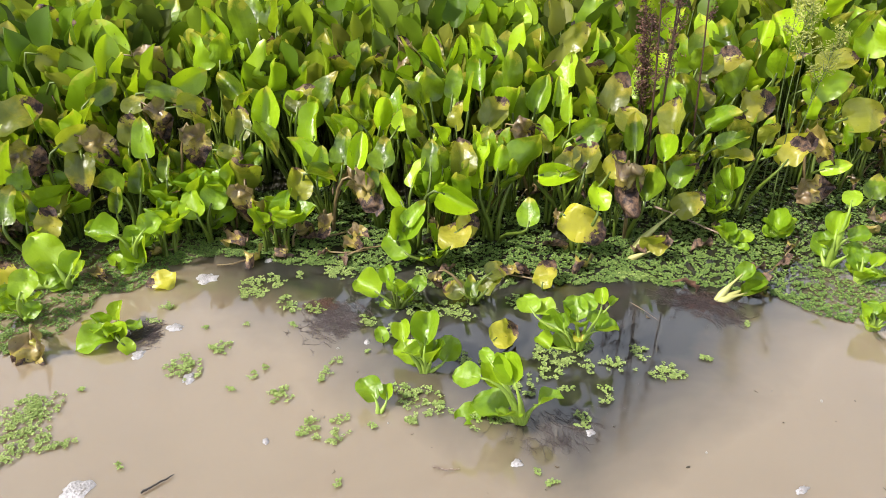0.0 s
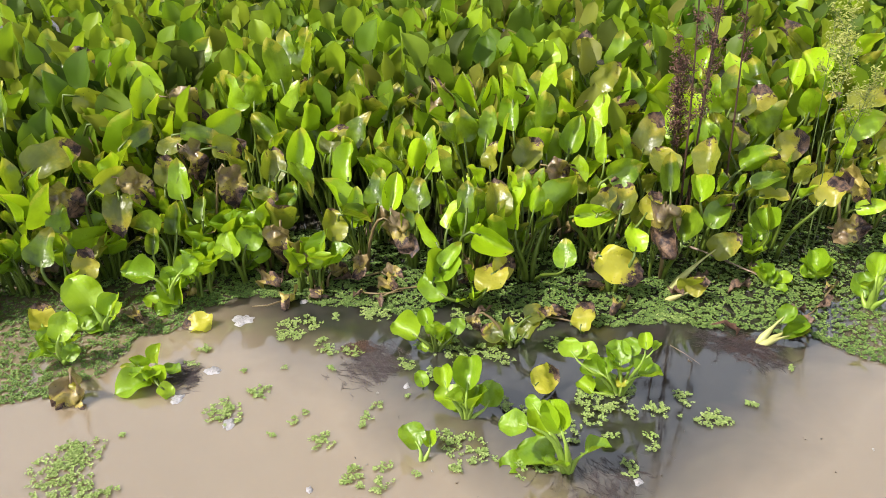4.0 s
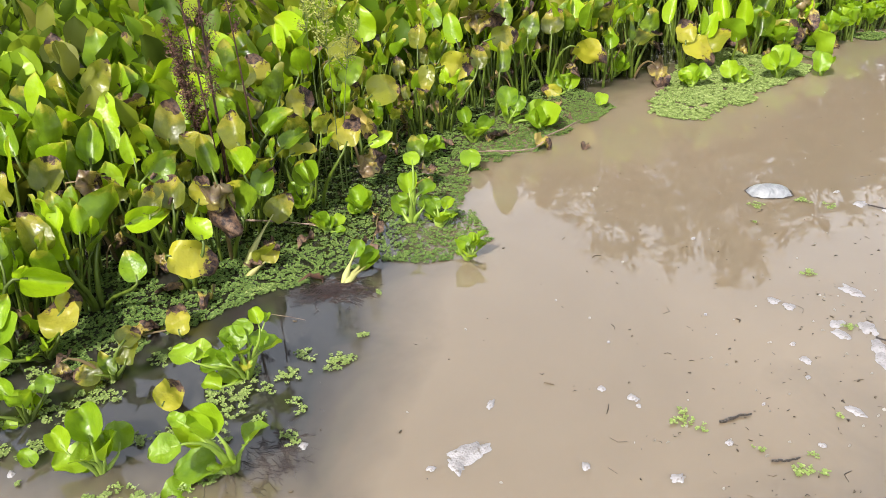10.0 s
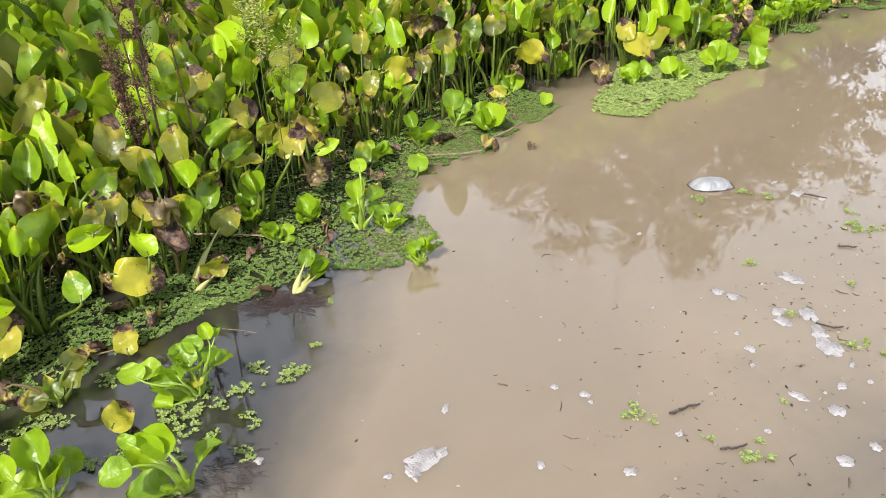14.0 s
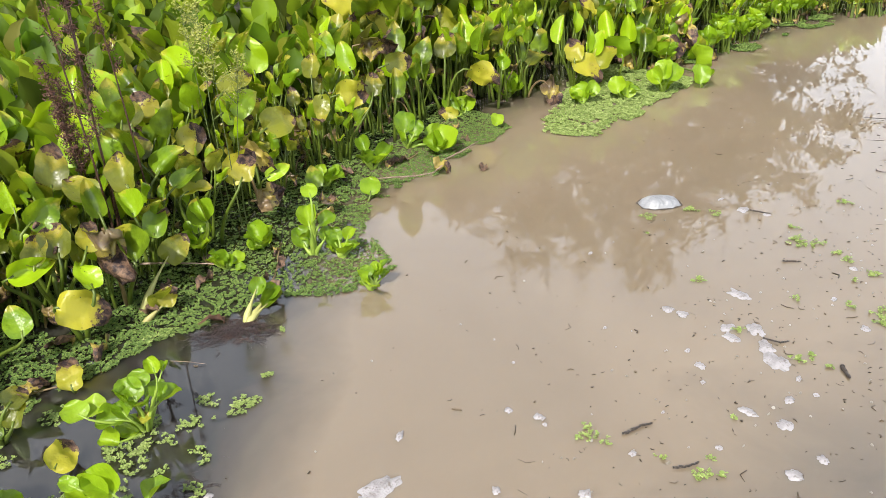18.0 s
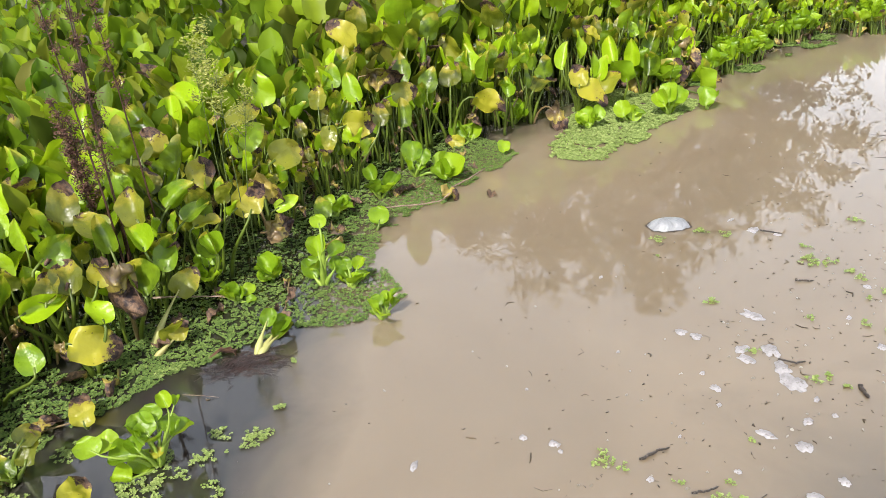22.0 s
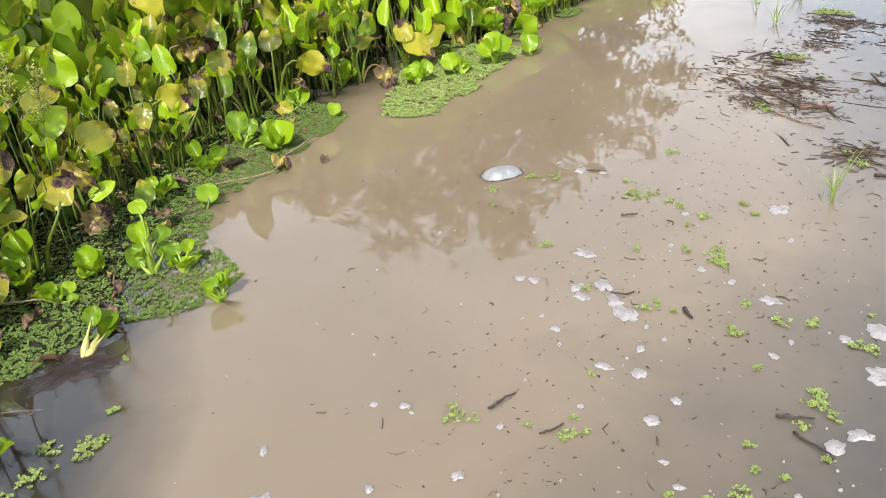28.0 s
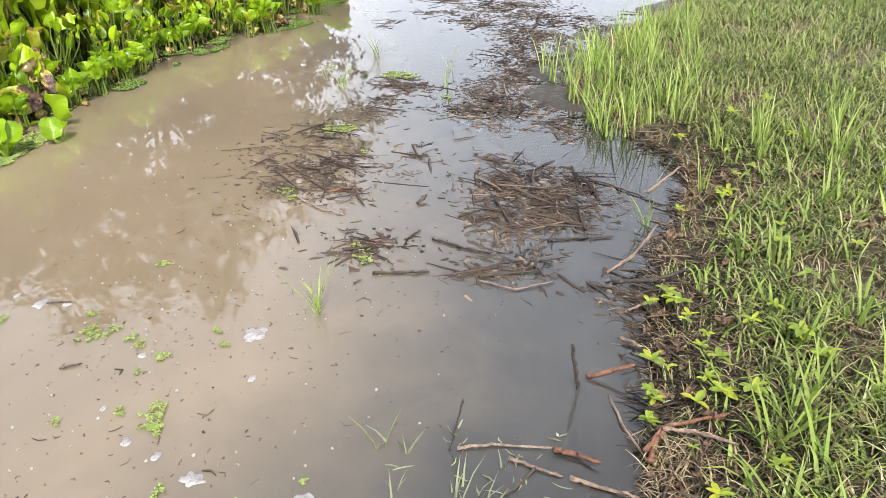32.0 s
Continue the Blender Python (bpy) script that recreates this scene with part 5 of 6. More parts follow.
def foam_patches(spots):
    """Scum and foam: place, length, width and turn."""
    for x, y, length, width, turn in spots:
        rng = random.Random(int(x * 3571 + y * 7151))
        v, f = blob(rng, length * 0.86, width * 1.06, 0.002 + 0.012 * min(length, width), wild=0.4)
        label = "small fleck of whitish foam on the water" if length < 0.05 else "ragged whitish patch of foam on the water"
        thing("foam_patch", label, "foam", (x, y, 0.002), "patches of foam", mesh=mesh_of("foam", v, f, foam), turn=turn)


STICKS = {"stick_dark": stick_dark, "stick_pale": stick_pale, "stick_red": stick_red}


def stick(kind, points, radius, label):
    """A dead stick or cane through points, with knots and a broken end."""
    rng = random.Random(int(points[0][0] * 9973 + points[0][1] * 777))
    pts = [Vector(p) for p in points]
    fine = []
    for a, b in zip(pts, pts[1:]):
        for k in range(7):
            fine.append(a.lerp(b, k / 7) + Vector((rng.uniform(-1, 1), rng.uniform(-1, 1), rng.uniform(-0.5, 0.5))) * radius * 0.34)
    fine.append(pts[-1])
    origin = fine[0].copy()
    radii = [0.70 * radius * rng.uniform(0.78, 1.22) * (1 - 0.35 * i / len(fine)) for i in range(len(fine))]
    radii[-1] *= 0.5
    v, f = tube([p - origin for p in fine], radii, 7)
    thing("stick", label, "stick", origin, mesh=mesh_of("stick", v, f, STICKS[kind]))


def litter_piles(spots):
    """Drifts of wet dead reeds: place, half length, half width, turn, how many, how high."""
    for x, y, half, deep, turn, count, lift in spots:
        rng = random.Random(int(x * 811 + y * 4421))
        parts = []
        rafts = []
        for k in range(max(4, count // 14)):
            rafts.append((rng.gauss(0, 0.55) * half, rng.gauss(0, 0.6) * deep, rng.gauss(0, 0.6), rng.uniform(0.05, 0.14), rng.uniform(-1.2, 1.2)))
        for k in range(int(count * (1.25 if x < 5 else 0.7))):
            # most stalks lie in small rafts, side by side; the rest are strewn
            cx, cy, way, wide_raft, curl = rafts[int(len(rafts) * rng.random() ** 1.4)]
            if rng.random() < 0.22:
                px, py, a = rng.gauss(0, 0.75) * half, rng.gauss(0, 0.8) * deep, rng.uniform(0, 3.14)
            else:
                off, shift = rng.gauss(0, 0.36) * wide_raft, rng.gauss(0, 0.7) * wide_raft
                px, py = cx - math.sin(way) * off + math.cos(way) * shift, cy + math.cos(way) * off + math.sin(way) * shift
                a = way + rng.gauss(0, 0.5)
            ln = rng.uniform(0.015, 0.10)
            z = rng.uniform(-0.004, 0.003) + 0.42 * lift * rng.random() ** 3
            d = Vector((math.cos(a), math.sin(a), rng.uniform(-0.09, 0.09)))
            bend = Vector((-d.y, d.x, 0)) * (curl * 0.22 + rng.uniform(-0.25, 0.25)) * ln
            p = Vector((px, py, z))
            wide = rng.uniform(0.001, 0.0034)
            if rng.random() < 0.09:
                ln, wide = rng.uniform(0.12, 0.3), rng.uniform(0.003, 0.0065)
            pts = [p - d * ln * 0.5 - bend * 0.4, p - d * ln * 0.17 + bend * 0.3, p + d * ln * 0.17 + bend * 0.5, p + d * ln * 0.5 - bend * 0.6]
            v, f = tube(pts, [wide * 0.8, wide * 1.1, wide, wide * 0.4], 4, False)
            parts.append(([(q.x, q.y, p.z + (q.z - p.z) * 0.5) for q in v], f))
        for k in range(count):
            # black rotting scraps between the stalks
            cx, cy, way, wide_raft, curl = rafts[rng.randrange(len(rafts))]
            v, f = blob(rng, rng.uniform(0.015, 0.07), rng.uniform(0.008, 0.028), 0.004, 2, 8, 0.6)
            px, py, turned = cx + rng.gauss(0, 1) * wide_raft, cy + rng.gauss(0, 0.7) * wide_raft, way + rng.gauss(0, 0.6)
            parts.append(([(px + q[0] * math.cos(turned) - q[1] * math.sin(turned), py + q[0] * math.sin(turned) + q[1] * math.cos(turned), q[2] - rng.choice((0.0, 0.001, 0.002))) for q in v], f))
        v, f = join(parts)
        thing("reed_litter", "drift of wet dark brown dead reeds in the shallow water", "plant litter", (x, y, 0), kind="stuff", mesh=mesh_of("litter", v, f, reed_wet), turn=turn)


def bank_litter():
    """Dead stalks and leaves washed up along the muddy foot of the bank."""
    rng = random.Random(61)
    parts = []
    for k in range(3400):
        x = rng.uniform(1.5, 5.0)
        d = max(rng.gauss(0.2, 0.17), rng.uniform(-0.03, 0.12))
        y = along(x, BANK) - d
        z = max(bank_height(x, y), 0.0) + 0.003 + 0.03 * rng.random() ** 2
        a = rng.uniform(0, 6.283)
        ln, wide = (rng.uniform(0.02, 0.10), rng.uniform(0.0008, 0.0022)) if rng.random() < 0.85 else (rng.uniform(0.10, 0.24), rng.uniform(0.002, 0.004))
        way = Vector((math.cos(a), math.sin(a), rng.uniform(-0.1, 0.25)))
        p = Vector((x, y, z))
        side = Vector((-way.y, way.x, 0)) * rng.uniform(-0.25, 0.25) * ln
        parts.append(tube([p - way * ln * 0.5, p + side * 0.6, p + way * ln * 0.5], [wide, wide * 1.1, wide * 0.5], 4, False))
    v, f = join(parts)
    thing("bank_litter", "dark brown dead stalks washed up along the muddy bank", "plant litter", kind="stuff", mesh=mesh_of("litter", v, f, reed_wet))


bank_litter()


def leaflet_mesh(seed, width, material):
    rng = random.Random(seed)
    return blade(width, 0.16, 0.12 + rng.uniform(0, 0.1), 0.4, 0, seed, material, 0.45, 6, 4)


weed_leaf = leaf_material("weed leaf", (0.30, 0.33, 0.03), (0.18, 0.27, 0.03), (0.10, 0.17, 0.03), (0.1, 0.07, 0.03), 0.7, 1.3)
WEED_LEAVES = [leaflet_mesh(200 + i, 0.38 + 0.05 * i, weed_leaf) for i in range(3)]


def creeping_weeds(spots):
    """Low weeds with a fan of four to six leaflets on a thin stalk: place and half width."""
    for x, y, size in spots:
        rng = random.Random(int(x * 5003 + y * 911))
        z = bank_height(x, y)
        rise = rng.uniform(0.05, 0.09) if z > -0.02 else 0.08 - z
        weed = thing("creeping_weed", "low bright green weed with a fan of leaflets", "weed", (x, y, max(z, -0.02)), "low weeds on the bank")
        v, f = tube(bezier((0.02, -0.02, -0.01), (0.02, 0, rise * 0.4), (0, 0.01, rise * 0.8), (0, 0, rise), 5), [0.0022, 0.002, 0.002, 0.0018, 0.0015], 5)
        piece("stalk", mesh_of("stalk", v, f, weed_green), weed)
        count = rng.choice((3, 5, 5, 6))
        first = rng.uniform(0, 360)
        for k in range(count):
            turn, tip = leaf_frame((0, 0, 0), first + k * 300 / count + rng.uniform(-10, 10), rng.uniform(0, 30), rng.uniform(-15, 15), size)
            s = size * rng.uniform(0.85, 1.1)
            piece("leaflet", WEED_LEAVES[rng.randrange(3)], weed, Matrix.Translation((0, 0, rise)) @ turn @ Matrix.Diagonal((s, s, s, 1)))


def grass_sprigs(spots):
    """Tufts of grass standing in the shallow water: place, height and blades."""
    for x, y, height, count in spots:
        rng = random.Random(int(x * 1511 + y * 613))
        tuft = thing("grass_tuft", "few thin green grass blades standing in water", "grass", (x, y, -0.03), "grass tufts in the water")
        for k in range(int(count)):
            spot = [(rng.uniform(-0.012, 0.012), rng.uniform(-0.012, 0.012), 0)]
            v, f = blades_of(rng, spot, (height * 1.2 + 0.03) * rng.uniform(0.6, 1.0), 0.006, rng.uniform(0.1, 0.5), rng.uniform(0.55, 0.95))
            piece("blade", mesh_of("blade", v, f, grass_tall if height > 0.12 else grass_pale), tuft)


def roots(at, count, reach, material, label, turn=0.0, wide=1.0, tangle=0.38):
    """A raft of fine feathery roots lying at the surface: many soft strands that run one way."""
    rng = random.Random(int(at[0] * 977 + at[1] * 331))
    parts = []
    for k in range(count * 9):
        a = radians(turn) + rng.gauss(0, tangle)
        side = rng.gauss(0, 0.24) * reach * wide
        p = Vector((-math.sin(radians(turn)) * side, math.cos(radians(turn)) * side, 0)) + Vector((math.cos(radians(turn)), math.sin(radians(turn)), 0)) * rng.uniform(-0.4, 0.25) * reach
        p.z = rng.uniform(-0.008, 0.003)
        ln = reach * rng.uniform(0.10, 0.26)
        pts = [p]
        for j in range(4):
            a += rng.uniform(-0.3, 0.3)
            p = p + Vector((math.cos(a), math.sin(a), rng.uniform(-0.03, 0.02))) * ln / 4
            pts.append(p)
        parts.append(tube(pts, [0.0006, 0.0007, 0.0006, 0.0005, 0.0003], 3, False))
        for j in range(4):
            q = pts[1 + j % 3].lerp(pts[2 + j % 3], rng.random())
            e = a + rng.choice((-1, 1)) * rng.uniform(0.4, 1.1)
            parts.append(tube([q, q + Vector((math.cos(e), math.sin(e), 0)) * rng.uniform(0.006, 0.018)], [0.0004, 0.0002], 3, False))
    v, f = join(parts)
    thing("floating_roots", label, "roots", at, mesh=mesh_of("roots", v, f, material), kind="stuff")


roots((0.02, 2.36, -0.001), 210, 0.22, root_dark, "matted dark feathery roots floating at the surface", -40)
roots((-0.04, 2.45, 0.002), 60, 0.10, root_red, "reddish roots at the surface beside dark roots", -70)
roots((-0.56, 2.30, -0.001), 150, 0.14, root_dark, "matted black feathery roots floating at the surface", 10)
roots((0.66, 1.86, -0.002), 170, 0.22, root_dark, "dark feathery roots of a floating water hyacinth", -80)
roots((0.86, 2.20, -0.004), 140, 0.18, root_dark, "dark feathery roots under a young water hyacinth", -60)
roots((0.50, 2.05, -0.006), 120, 0.16, root_dark, "dark feathery roots under a young water hyacinth", -90)
roots((1.14, 2.47, 0.002), 34, 0.27, root_dark, "dark tangled roots of an uprooted water hyacinth", 170, 0.5, 0.9)
roots((1.25, 2.39, 0.001), 36, 0.20, root_dark, "dark tangled roots of an uprooted water hyacinth", -75, 0.6, 0.9)
roots((1.20, 2.44, 0.0), 40, 0.20, root_red, "dark matted roots of an uprooted water hyacinth", 200, 0.8, 1.2)
roots((0.30, 2.55, -0.004), 120, 0.18, root_dark, "dark roots under the edge of the plants", -90)
fern_clumps([(-0.257, 2.566, 0.059), (-0.296, 2.525, 0.035), (-0.205, 2.594, 0.031), (-0.140, 2.456, 0.041), (0.010, 2.646, 0.047), (-0.023, 2.673, 0.036), (-0.383, 2.136, 0.049), (-0.412, 2.124, 0.028), (-0.298, 2.224, 0.028), (-0.326, 2.236, 0.018), (-0.084, 2.017, 0.032), (-0.104, 1.998, 0.019), (0.005, 1.886, 0.028), (-0.019, 1.854, 0.015), (0.077, 1.843, 0.036), (0.084, 1.913, 0.022), (0.019, 2.087, 0.018), (0.015, 2.120, 0.013), (0.995, 2.098, 0.034), (0.958, 2.078, 0.017), (0.696, 2.026, 0.019), (0.805, 2.025, 0.015), (0.683, 2.174, 0.047), (0.730, 2.152, 0.037), (0.652, 2.193, 0.024), (0.306, 1.978, 0.050), (0.259, 2.007, 0.035), (0.345, 1.948, 0.034), (0.227, 2.031, 0.019), (0.278, 1.905, 0.021)])
fern_clumps([(0.243, 2.435, 0.051), (0.298, 2.402, 0.036), (0.187, 2.452, 0.033), (-0.764, 1.969, 0.046), (-0.768, 1.914, 0.069), (-0.718, 1.902, 0.051), (-0.707, 1.980, 0.038), (-0.738, 1.819, 0.060), (-0.704, 1.839, 0.044), (-0.608, 1.818, 0.023), (-0.650, 1.799, 0.020), (-0.178, 2.096, 0.015), (-0.154, 2.134, 0.012), (-0.646, 2.038, 0.012), (-0.377, 2.332, 0.015), (0.047, 2.159, 0.017), (0.135, 2.198, 0.012), (-0.248, 2.346, 0.012), (-0.109, 2.336, 0.014), (0.175, 1.884, 0.012), (0.614, 1.673, 0.016), (0.591, 1.713, 0.012), (0.106, 1.690, 0.012), (-0.433, 1.749, 0.012), (0.471, 1.903, 0.040), (0.516, 1.914, 0.024), (0.432, 2.385, 0.029), (-0.134, 2.630, 0.018), (-0.229, 2.035, 0.012), (0.592, 2.004, 0.016)])
fern_clumps([(0.772, 2.113, 0.020), (0.836, 2.151, 0.017), (0.990, 2.617, 0.028), (1.046, 2.609, 0.024), (-0.049, 2.438, 0.030), (-0.534, 2.443, 0.023), (-0.554, 2.365, 0.019), (2.962, 1.756, 0.035), (2.987, 1.659, 0.022), (2.964, 1.325, 0.040), (2.935, 1.27, 0.030), (2.984, 1.24, 0.022), (2.943, 1.15, 0.022), (2.923, 1.11, 0.020), (2.881, 1.010, 0.023), (2.642, 0.904, 0.031), (2.574, 0.863, 0.028), (2.620, 0.994, 0.018), (2.540, 1.147, 0.014), (2.459, 1.455, 0.019), (2.364, 0.738, 0.018), (2.312, 0.617, 0.023), (2.345, 0.547, 0.025), (2.221, 1.009, 0.021), (2.255, 0.977, 0.016), (2.253, 1.205, 0.017), (2.237, 0.912, 0.012), (2.221, 0.744, 0.012), (2.200, 0.723, 0.012), (2.069, 0.638, 0.012)])
fern_clumps([(2.020, 0.470, 0.026), (2.789, 1.853, 0.025), (2.659, 1.770, 0.013), (3.415, 1.295, 0.025), (3.021, 0.902, 0.020), (2.964, 0.846, 0.017), (3.064, 1.362, 0.017), (2.794, 1.039, 0.012), (2.294, 0.409, 0.024), (2.276, 0.375, 0.018), (2.124, 0.284, 0.015), (2.071, 0.218, 0.012), (2.043, 0.142, 0.012), (1.981, 0.166, 0.012), (1.987, 0.479, 0.026), (2.035, 0.469, 0.018), (1.957, 0.417, 0.018), (1.887, 0.491, 0.017), (1.799, 0.416, 0.013), (1.854, 0.088, 0.017), (1.824, 0.075, 0.017), (1.783, 0.151, 0.020), (1.767, 0.131, 0.012), (1.821, 0.023, 0.015), (1.816, -0.005, 0.017), (1.836, -0.036, 0.019), (1.869, -0.077, 0.015), (1.800, -0.024, 0.017), (1.753, -0.016, 0.018), (1.778, -0.055, 0.022)])
fern_clumps([(1.673, 0.109, 0.012), (1.688, -0.181, 0.013), (1.727, -0.214, 0.012), (1.738, -0.124, 0.012), (1.603, 0.571, 0.021), (1.685, 0.550, 0.012), (1.765, 0.582, 0.012), (1.692, 0.488, 0.013), (1.717, 0.198, 0.012), (2.217, 0.746, 0.013), (2.200, 0.720, 0.012), (2.071, 0.635, 0.012), (2.450, 0.398, 0.013), (2.589, 0.889, 0.028), (1.653, -0.182, 0.012), (1.642, -0.077, 0.013), (1.540, 1.300, 0.024), (1.537, 1.274, 0.018), (1.548, 1.229, 0.015), (1.594, 0.992, 0.019), (1.612, 0.986, 0.015), (1.676, 1.001, 0.012), (1.632, 0.950, 0.012), (1.584, 1.097, 0.012), (1.529, 0.706, 0.016), (1.542, 0.606, 0.024), (1.535, 0.630, 0.016), (1.849, 1.029, 0.012), (4.933, 1.118, 0.069), (4.946, 1.069, 0.048)])
fern_clumps([(4.889, 1.159, 0.040), (5.975, 1.043, 0.088), (5.938, 1.109, 0.058), (5.984, 0.971, 0.053), (4.120, 1.092, 0.037), (4.048, 1.046, 0.027), (3.594, 0.588, 0.032), (3.541, 0.557, 0.023), (3.652, 0.637, 0.023), (5.535, 0.647, 0.036), (6.164, 1.568, 0.036), (4.616, 0.887, 0.022)])
foam_patches([(2.457, 1.302, 0.095, 0.054, -104), (2.289, 1.167, 0.058, 0.071, -36), (2.243, 1.239, 0.038, 0.049, -89), (2.201, 1.204, 0.060, 0.039, -96), (2.220, 1.103, 0.055, 0.068, -54), (2.171, 1.044, 0.071, 0.079, -38), (3.094, 1.587, 0.048, 0.064, -93), (3.111, 1.493, 0.031, 0.036, -93), (3.037, 0.779, 0.081, 0.079, -103), (2.415, 0.675, 0.074, 0.041, -103), (2.509, 0.915, 0.031, 0.041, -90), (2.473, 0.805, 0.015, 0.026, -90), (2.226, 1.386, 0.046, 0.034, -89), (2.007, 1.206, 0.028, 0.032, -38), (2.020, 0.947, 0.027, 0.030, -88), (2.052, 1.272, 0.017, 0.020, -88), (2.144, 0.607, 0.038, 0.021, -127), (2.817, 0.694, 0.027, 0.030, -92), (2.875, 1.075, 0.033, 0.026, -92)])
foam_patches([(2.626, 1.050, 0.019, 0.025, -91), (2.128, 0.963, 0.014, 0.022, -88), (2.223, 0.575, 0.013, 0.018, -89), (2.090, 0.901, 0.018, 0.017, -88), (2.386, 1.856, 0.015, 0.023, -90), (3.135, 1.705, 0.021, 0.034, -93), (2.380, 0.369, 0.081, 0.070, -81), (2.303, 0.446, 0.046, 0.037, -105), (2.172, 0.342, 0.104, 0.070, -149), (2.258, 0.331, 0.026, 0.039, -89), (1.853, 0.407, 0.048, 0.065, -87), (1.917, 0.365, 0.064, 0.039, -52), (2.130, 0.031, 0.054, 0.051, -127), (2.030, 0.100, 0.042, 0.035, -111), (1.898, -0.036, 0.045, 0.039, -102), (1.721, -0.072, 0.100, 0.060, -61), (1.679, -0.078, 0.026, 0.017, -85), (1.916, -0.216, 0.031, 0.023, -87), (1.855, -0.236, 0.021, 0.017, -86)])
foam_patches([(1.980, -0.011, 0.041, 0.017, -87), (2.112, 0.111, 0.023, 0.020, -88), (2.081, 0.180, 0.027, 0.018, -88), (1.634, 0.214, 0.035, 0.025, -85), (1.652, 0.453, 0.019, 0.020, -86), (1.823, 0.273, 0.011, 0.015, -86), (1.715, 0.377, 0.012, 0.010, -86), (1.689, 0.077, 0.014, 0.013, -86), (2.229, 0.579, 0.016, 0.022, -89), (2.475, 0.806, 0.023, 0.029, -90), (1.902, 1.010, 0.058, 0.033, -94), (1.912, 0.914, 0.049, 0.041, -28), (1.847, 0.789, 0.029, 0.031, -58), (2.010, 1.207, 0.028, 0.032, -38), (1.750, 0.818, 0.047, 0.035, -99), (2.023, 0.947, 0.027, 0.030, -88), (1.556, 1.156, 0.021, 0.022, -85), (1.718, 1.002, 0.022, 0.015, -86), (1.479, 1.506, 0.025, 0.026, -39)])
foam_patches([(1.514, 1.414, 0.018, 0.018, -85), (1.561, 0.693, 0.031, 0.019, -85), (1.622, 0.749, 0.031, 0.016, -86), (1.497, 1.393, 0.018, 0.012, -85), (1.940, 1.163, 0.016, 0.018, -87), (1.996, 1.532, 0.011, 0.013, -88), (1.658, 1.636, 0.010, 0.012, -86), (2.132, 0.966, 0.018, 0.022, -88), (1.749, 1.181, 0.010, 0.013, -86), (-0.448, 2.618, 0.077, 0.068, 87), (-0.474, 2.333, 0.063, 0.041, 0), (-0.542, 2.196, 0.047, 0.036, 79), (-0.363, 2.083, 0.056, 0.033, 75), (-0.513, 1.671, 0.081, 0.064, 0), (0.738, 1.856, 0.029, 0.027, -30), (0.540, 1.751, 0.033, 0.025, 0), (1.205, 1.659, 0.020, 0.038, -63), (-0.094, 1.830, 0.019, 0.021, 0), (-0.453, 2.863, 0.038, 0.044, 0)])
foam_patches([(-0.262, 2.738, 0.032, 0.036, 0), (0.130, 2.254, 0.020, 0.026, 0), (1.045, 1.553, 0.143, 0.063, -8), (0.987, 1.544, 0.072, 0.032, -108), (1.512, 1.429, 0.028, 0.029, -47), (1.362, 1.167, 0.034, 0.034, -75), (1.226, 1.335, 0.022, 0.026, -46), (2.220, 1.434, 0.043, 0.035, -48), (0.935, 1.578, 0.028, 0.017, -46)])
stick("stick_dark", [(2.917, -0.242, -0.062), (2.912, -0.221, 0.077), (2.909, -0.210, 0.154)], 0.0090, "dead brown stick standing in shallow water")
stick("stick_dark", [(2.616, 0.087, -0.065), (2.624, 0.054, 0.081), (2.628, 0.036, 0.162)], 0.0050, "thin black dead stalk standing in the water")
stick("stick_red", [(2.969, -0.257, 0.004), (2.969, -0.321, 0.030), (2.970, -0.384, 0.060)], 0.0110, "red-brown broken cane at the bank")
stick("stick_pale", [(3.146, -0.341, 0.030), (3.075, -0.408, 0.050)], 0.0090, "pale broken cane stub at the bank")
stick("stick_pale", [(2.622, 0.054, 0.006), (2.649, -0.026, 0.006), (2.663, -0.187, 0.006)], 0.0060, "peeled pale stick lying in the water")
stick("stick_red", [(2.657, -0.187, 0.010), (2.641, -0.245, 0.010), (2.612, -0.301, 0.020)], 0.0120, "red-brown split cane lying in the water")
stick("stick_pale", [(2.607, -0.077, 0.006), (2.588, -0.145, 0.006), (2.566, -0.214, 0.006)], 0.0070, "grey-pink cane lying in the water")
stick("stick_pale", [(2.564, -0.232, 0.006), (2.545, -0.313, 0.006), (2.520, -0.395, 0.012)], 0.0090, "pink-grey cane lying in the water")
stick("stick_pale", [(2.469, -0.360, 0.010), (2.432, -0.451, 0.020), (2.405, -0.506, 0.040)], 0.0090, "pink-grey cane at the muddy edge")
stick("stick_dark", [(2.592, -0.150, 0.006), (2.510, -0.105, 0.004), (2.455, -0.048, 0.002)], 0.0060, "dry pale leaf stalk in the water")
stick("stick_pale", [(2.898, -0.319, 0.000), (2.770, -0.354, 0.010), (2.639, -0.410, 0.020)], 0.0060, "thin grey twig at the water's edge")
stick("stick_dark", [(2.544, -0.274, -0.005), (2.419, -0.341, -0.010)], 0.0080, "dark sunken stick under the surface")
stick("stick_red", [(2.634, -0.399, 0.050), (2.705, -0.446, 0.070), (2.762, -0.606, 0.090)], 0.0100, "reddish split cane on the bank")
stick("stick_pale", [(2.690, -0.444, 0.080), (2.685, -0.518, 0.085), (2.637, -0.609, 0.100)], 0.0090, "pale dry cane on the bank")
stick("stick_red", [(2.619, -0.415, 0.030), (2.669, -0.427, 0.060), (2.706, -0.465, 0.080)], 0.0110, "curled reddish bark strip on the bank")
stick("stick_pale", [(3.544, -0.303, 0.020), (3.636, -0.390, 0.050), (3.745, -0.453, 0.070)], 0.0060, "pale dry stalk on the bank")
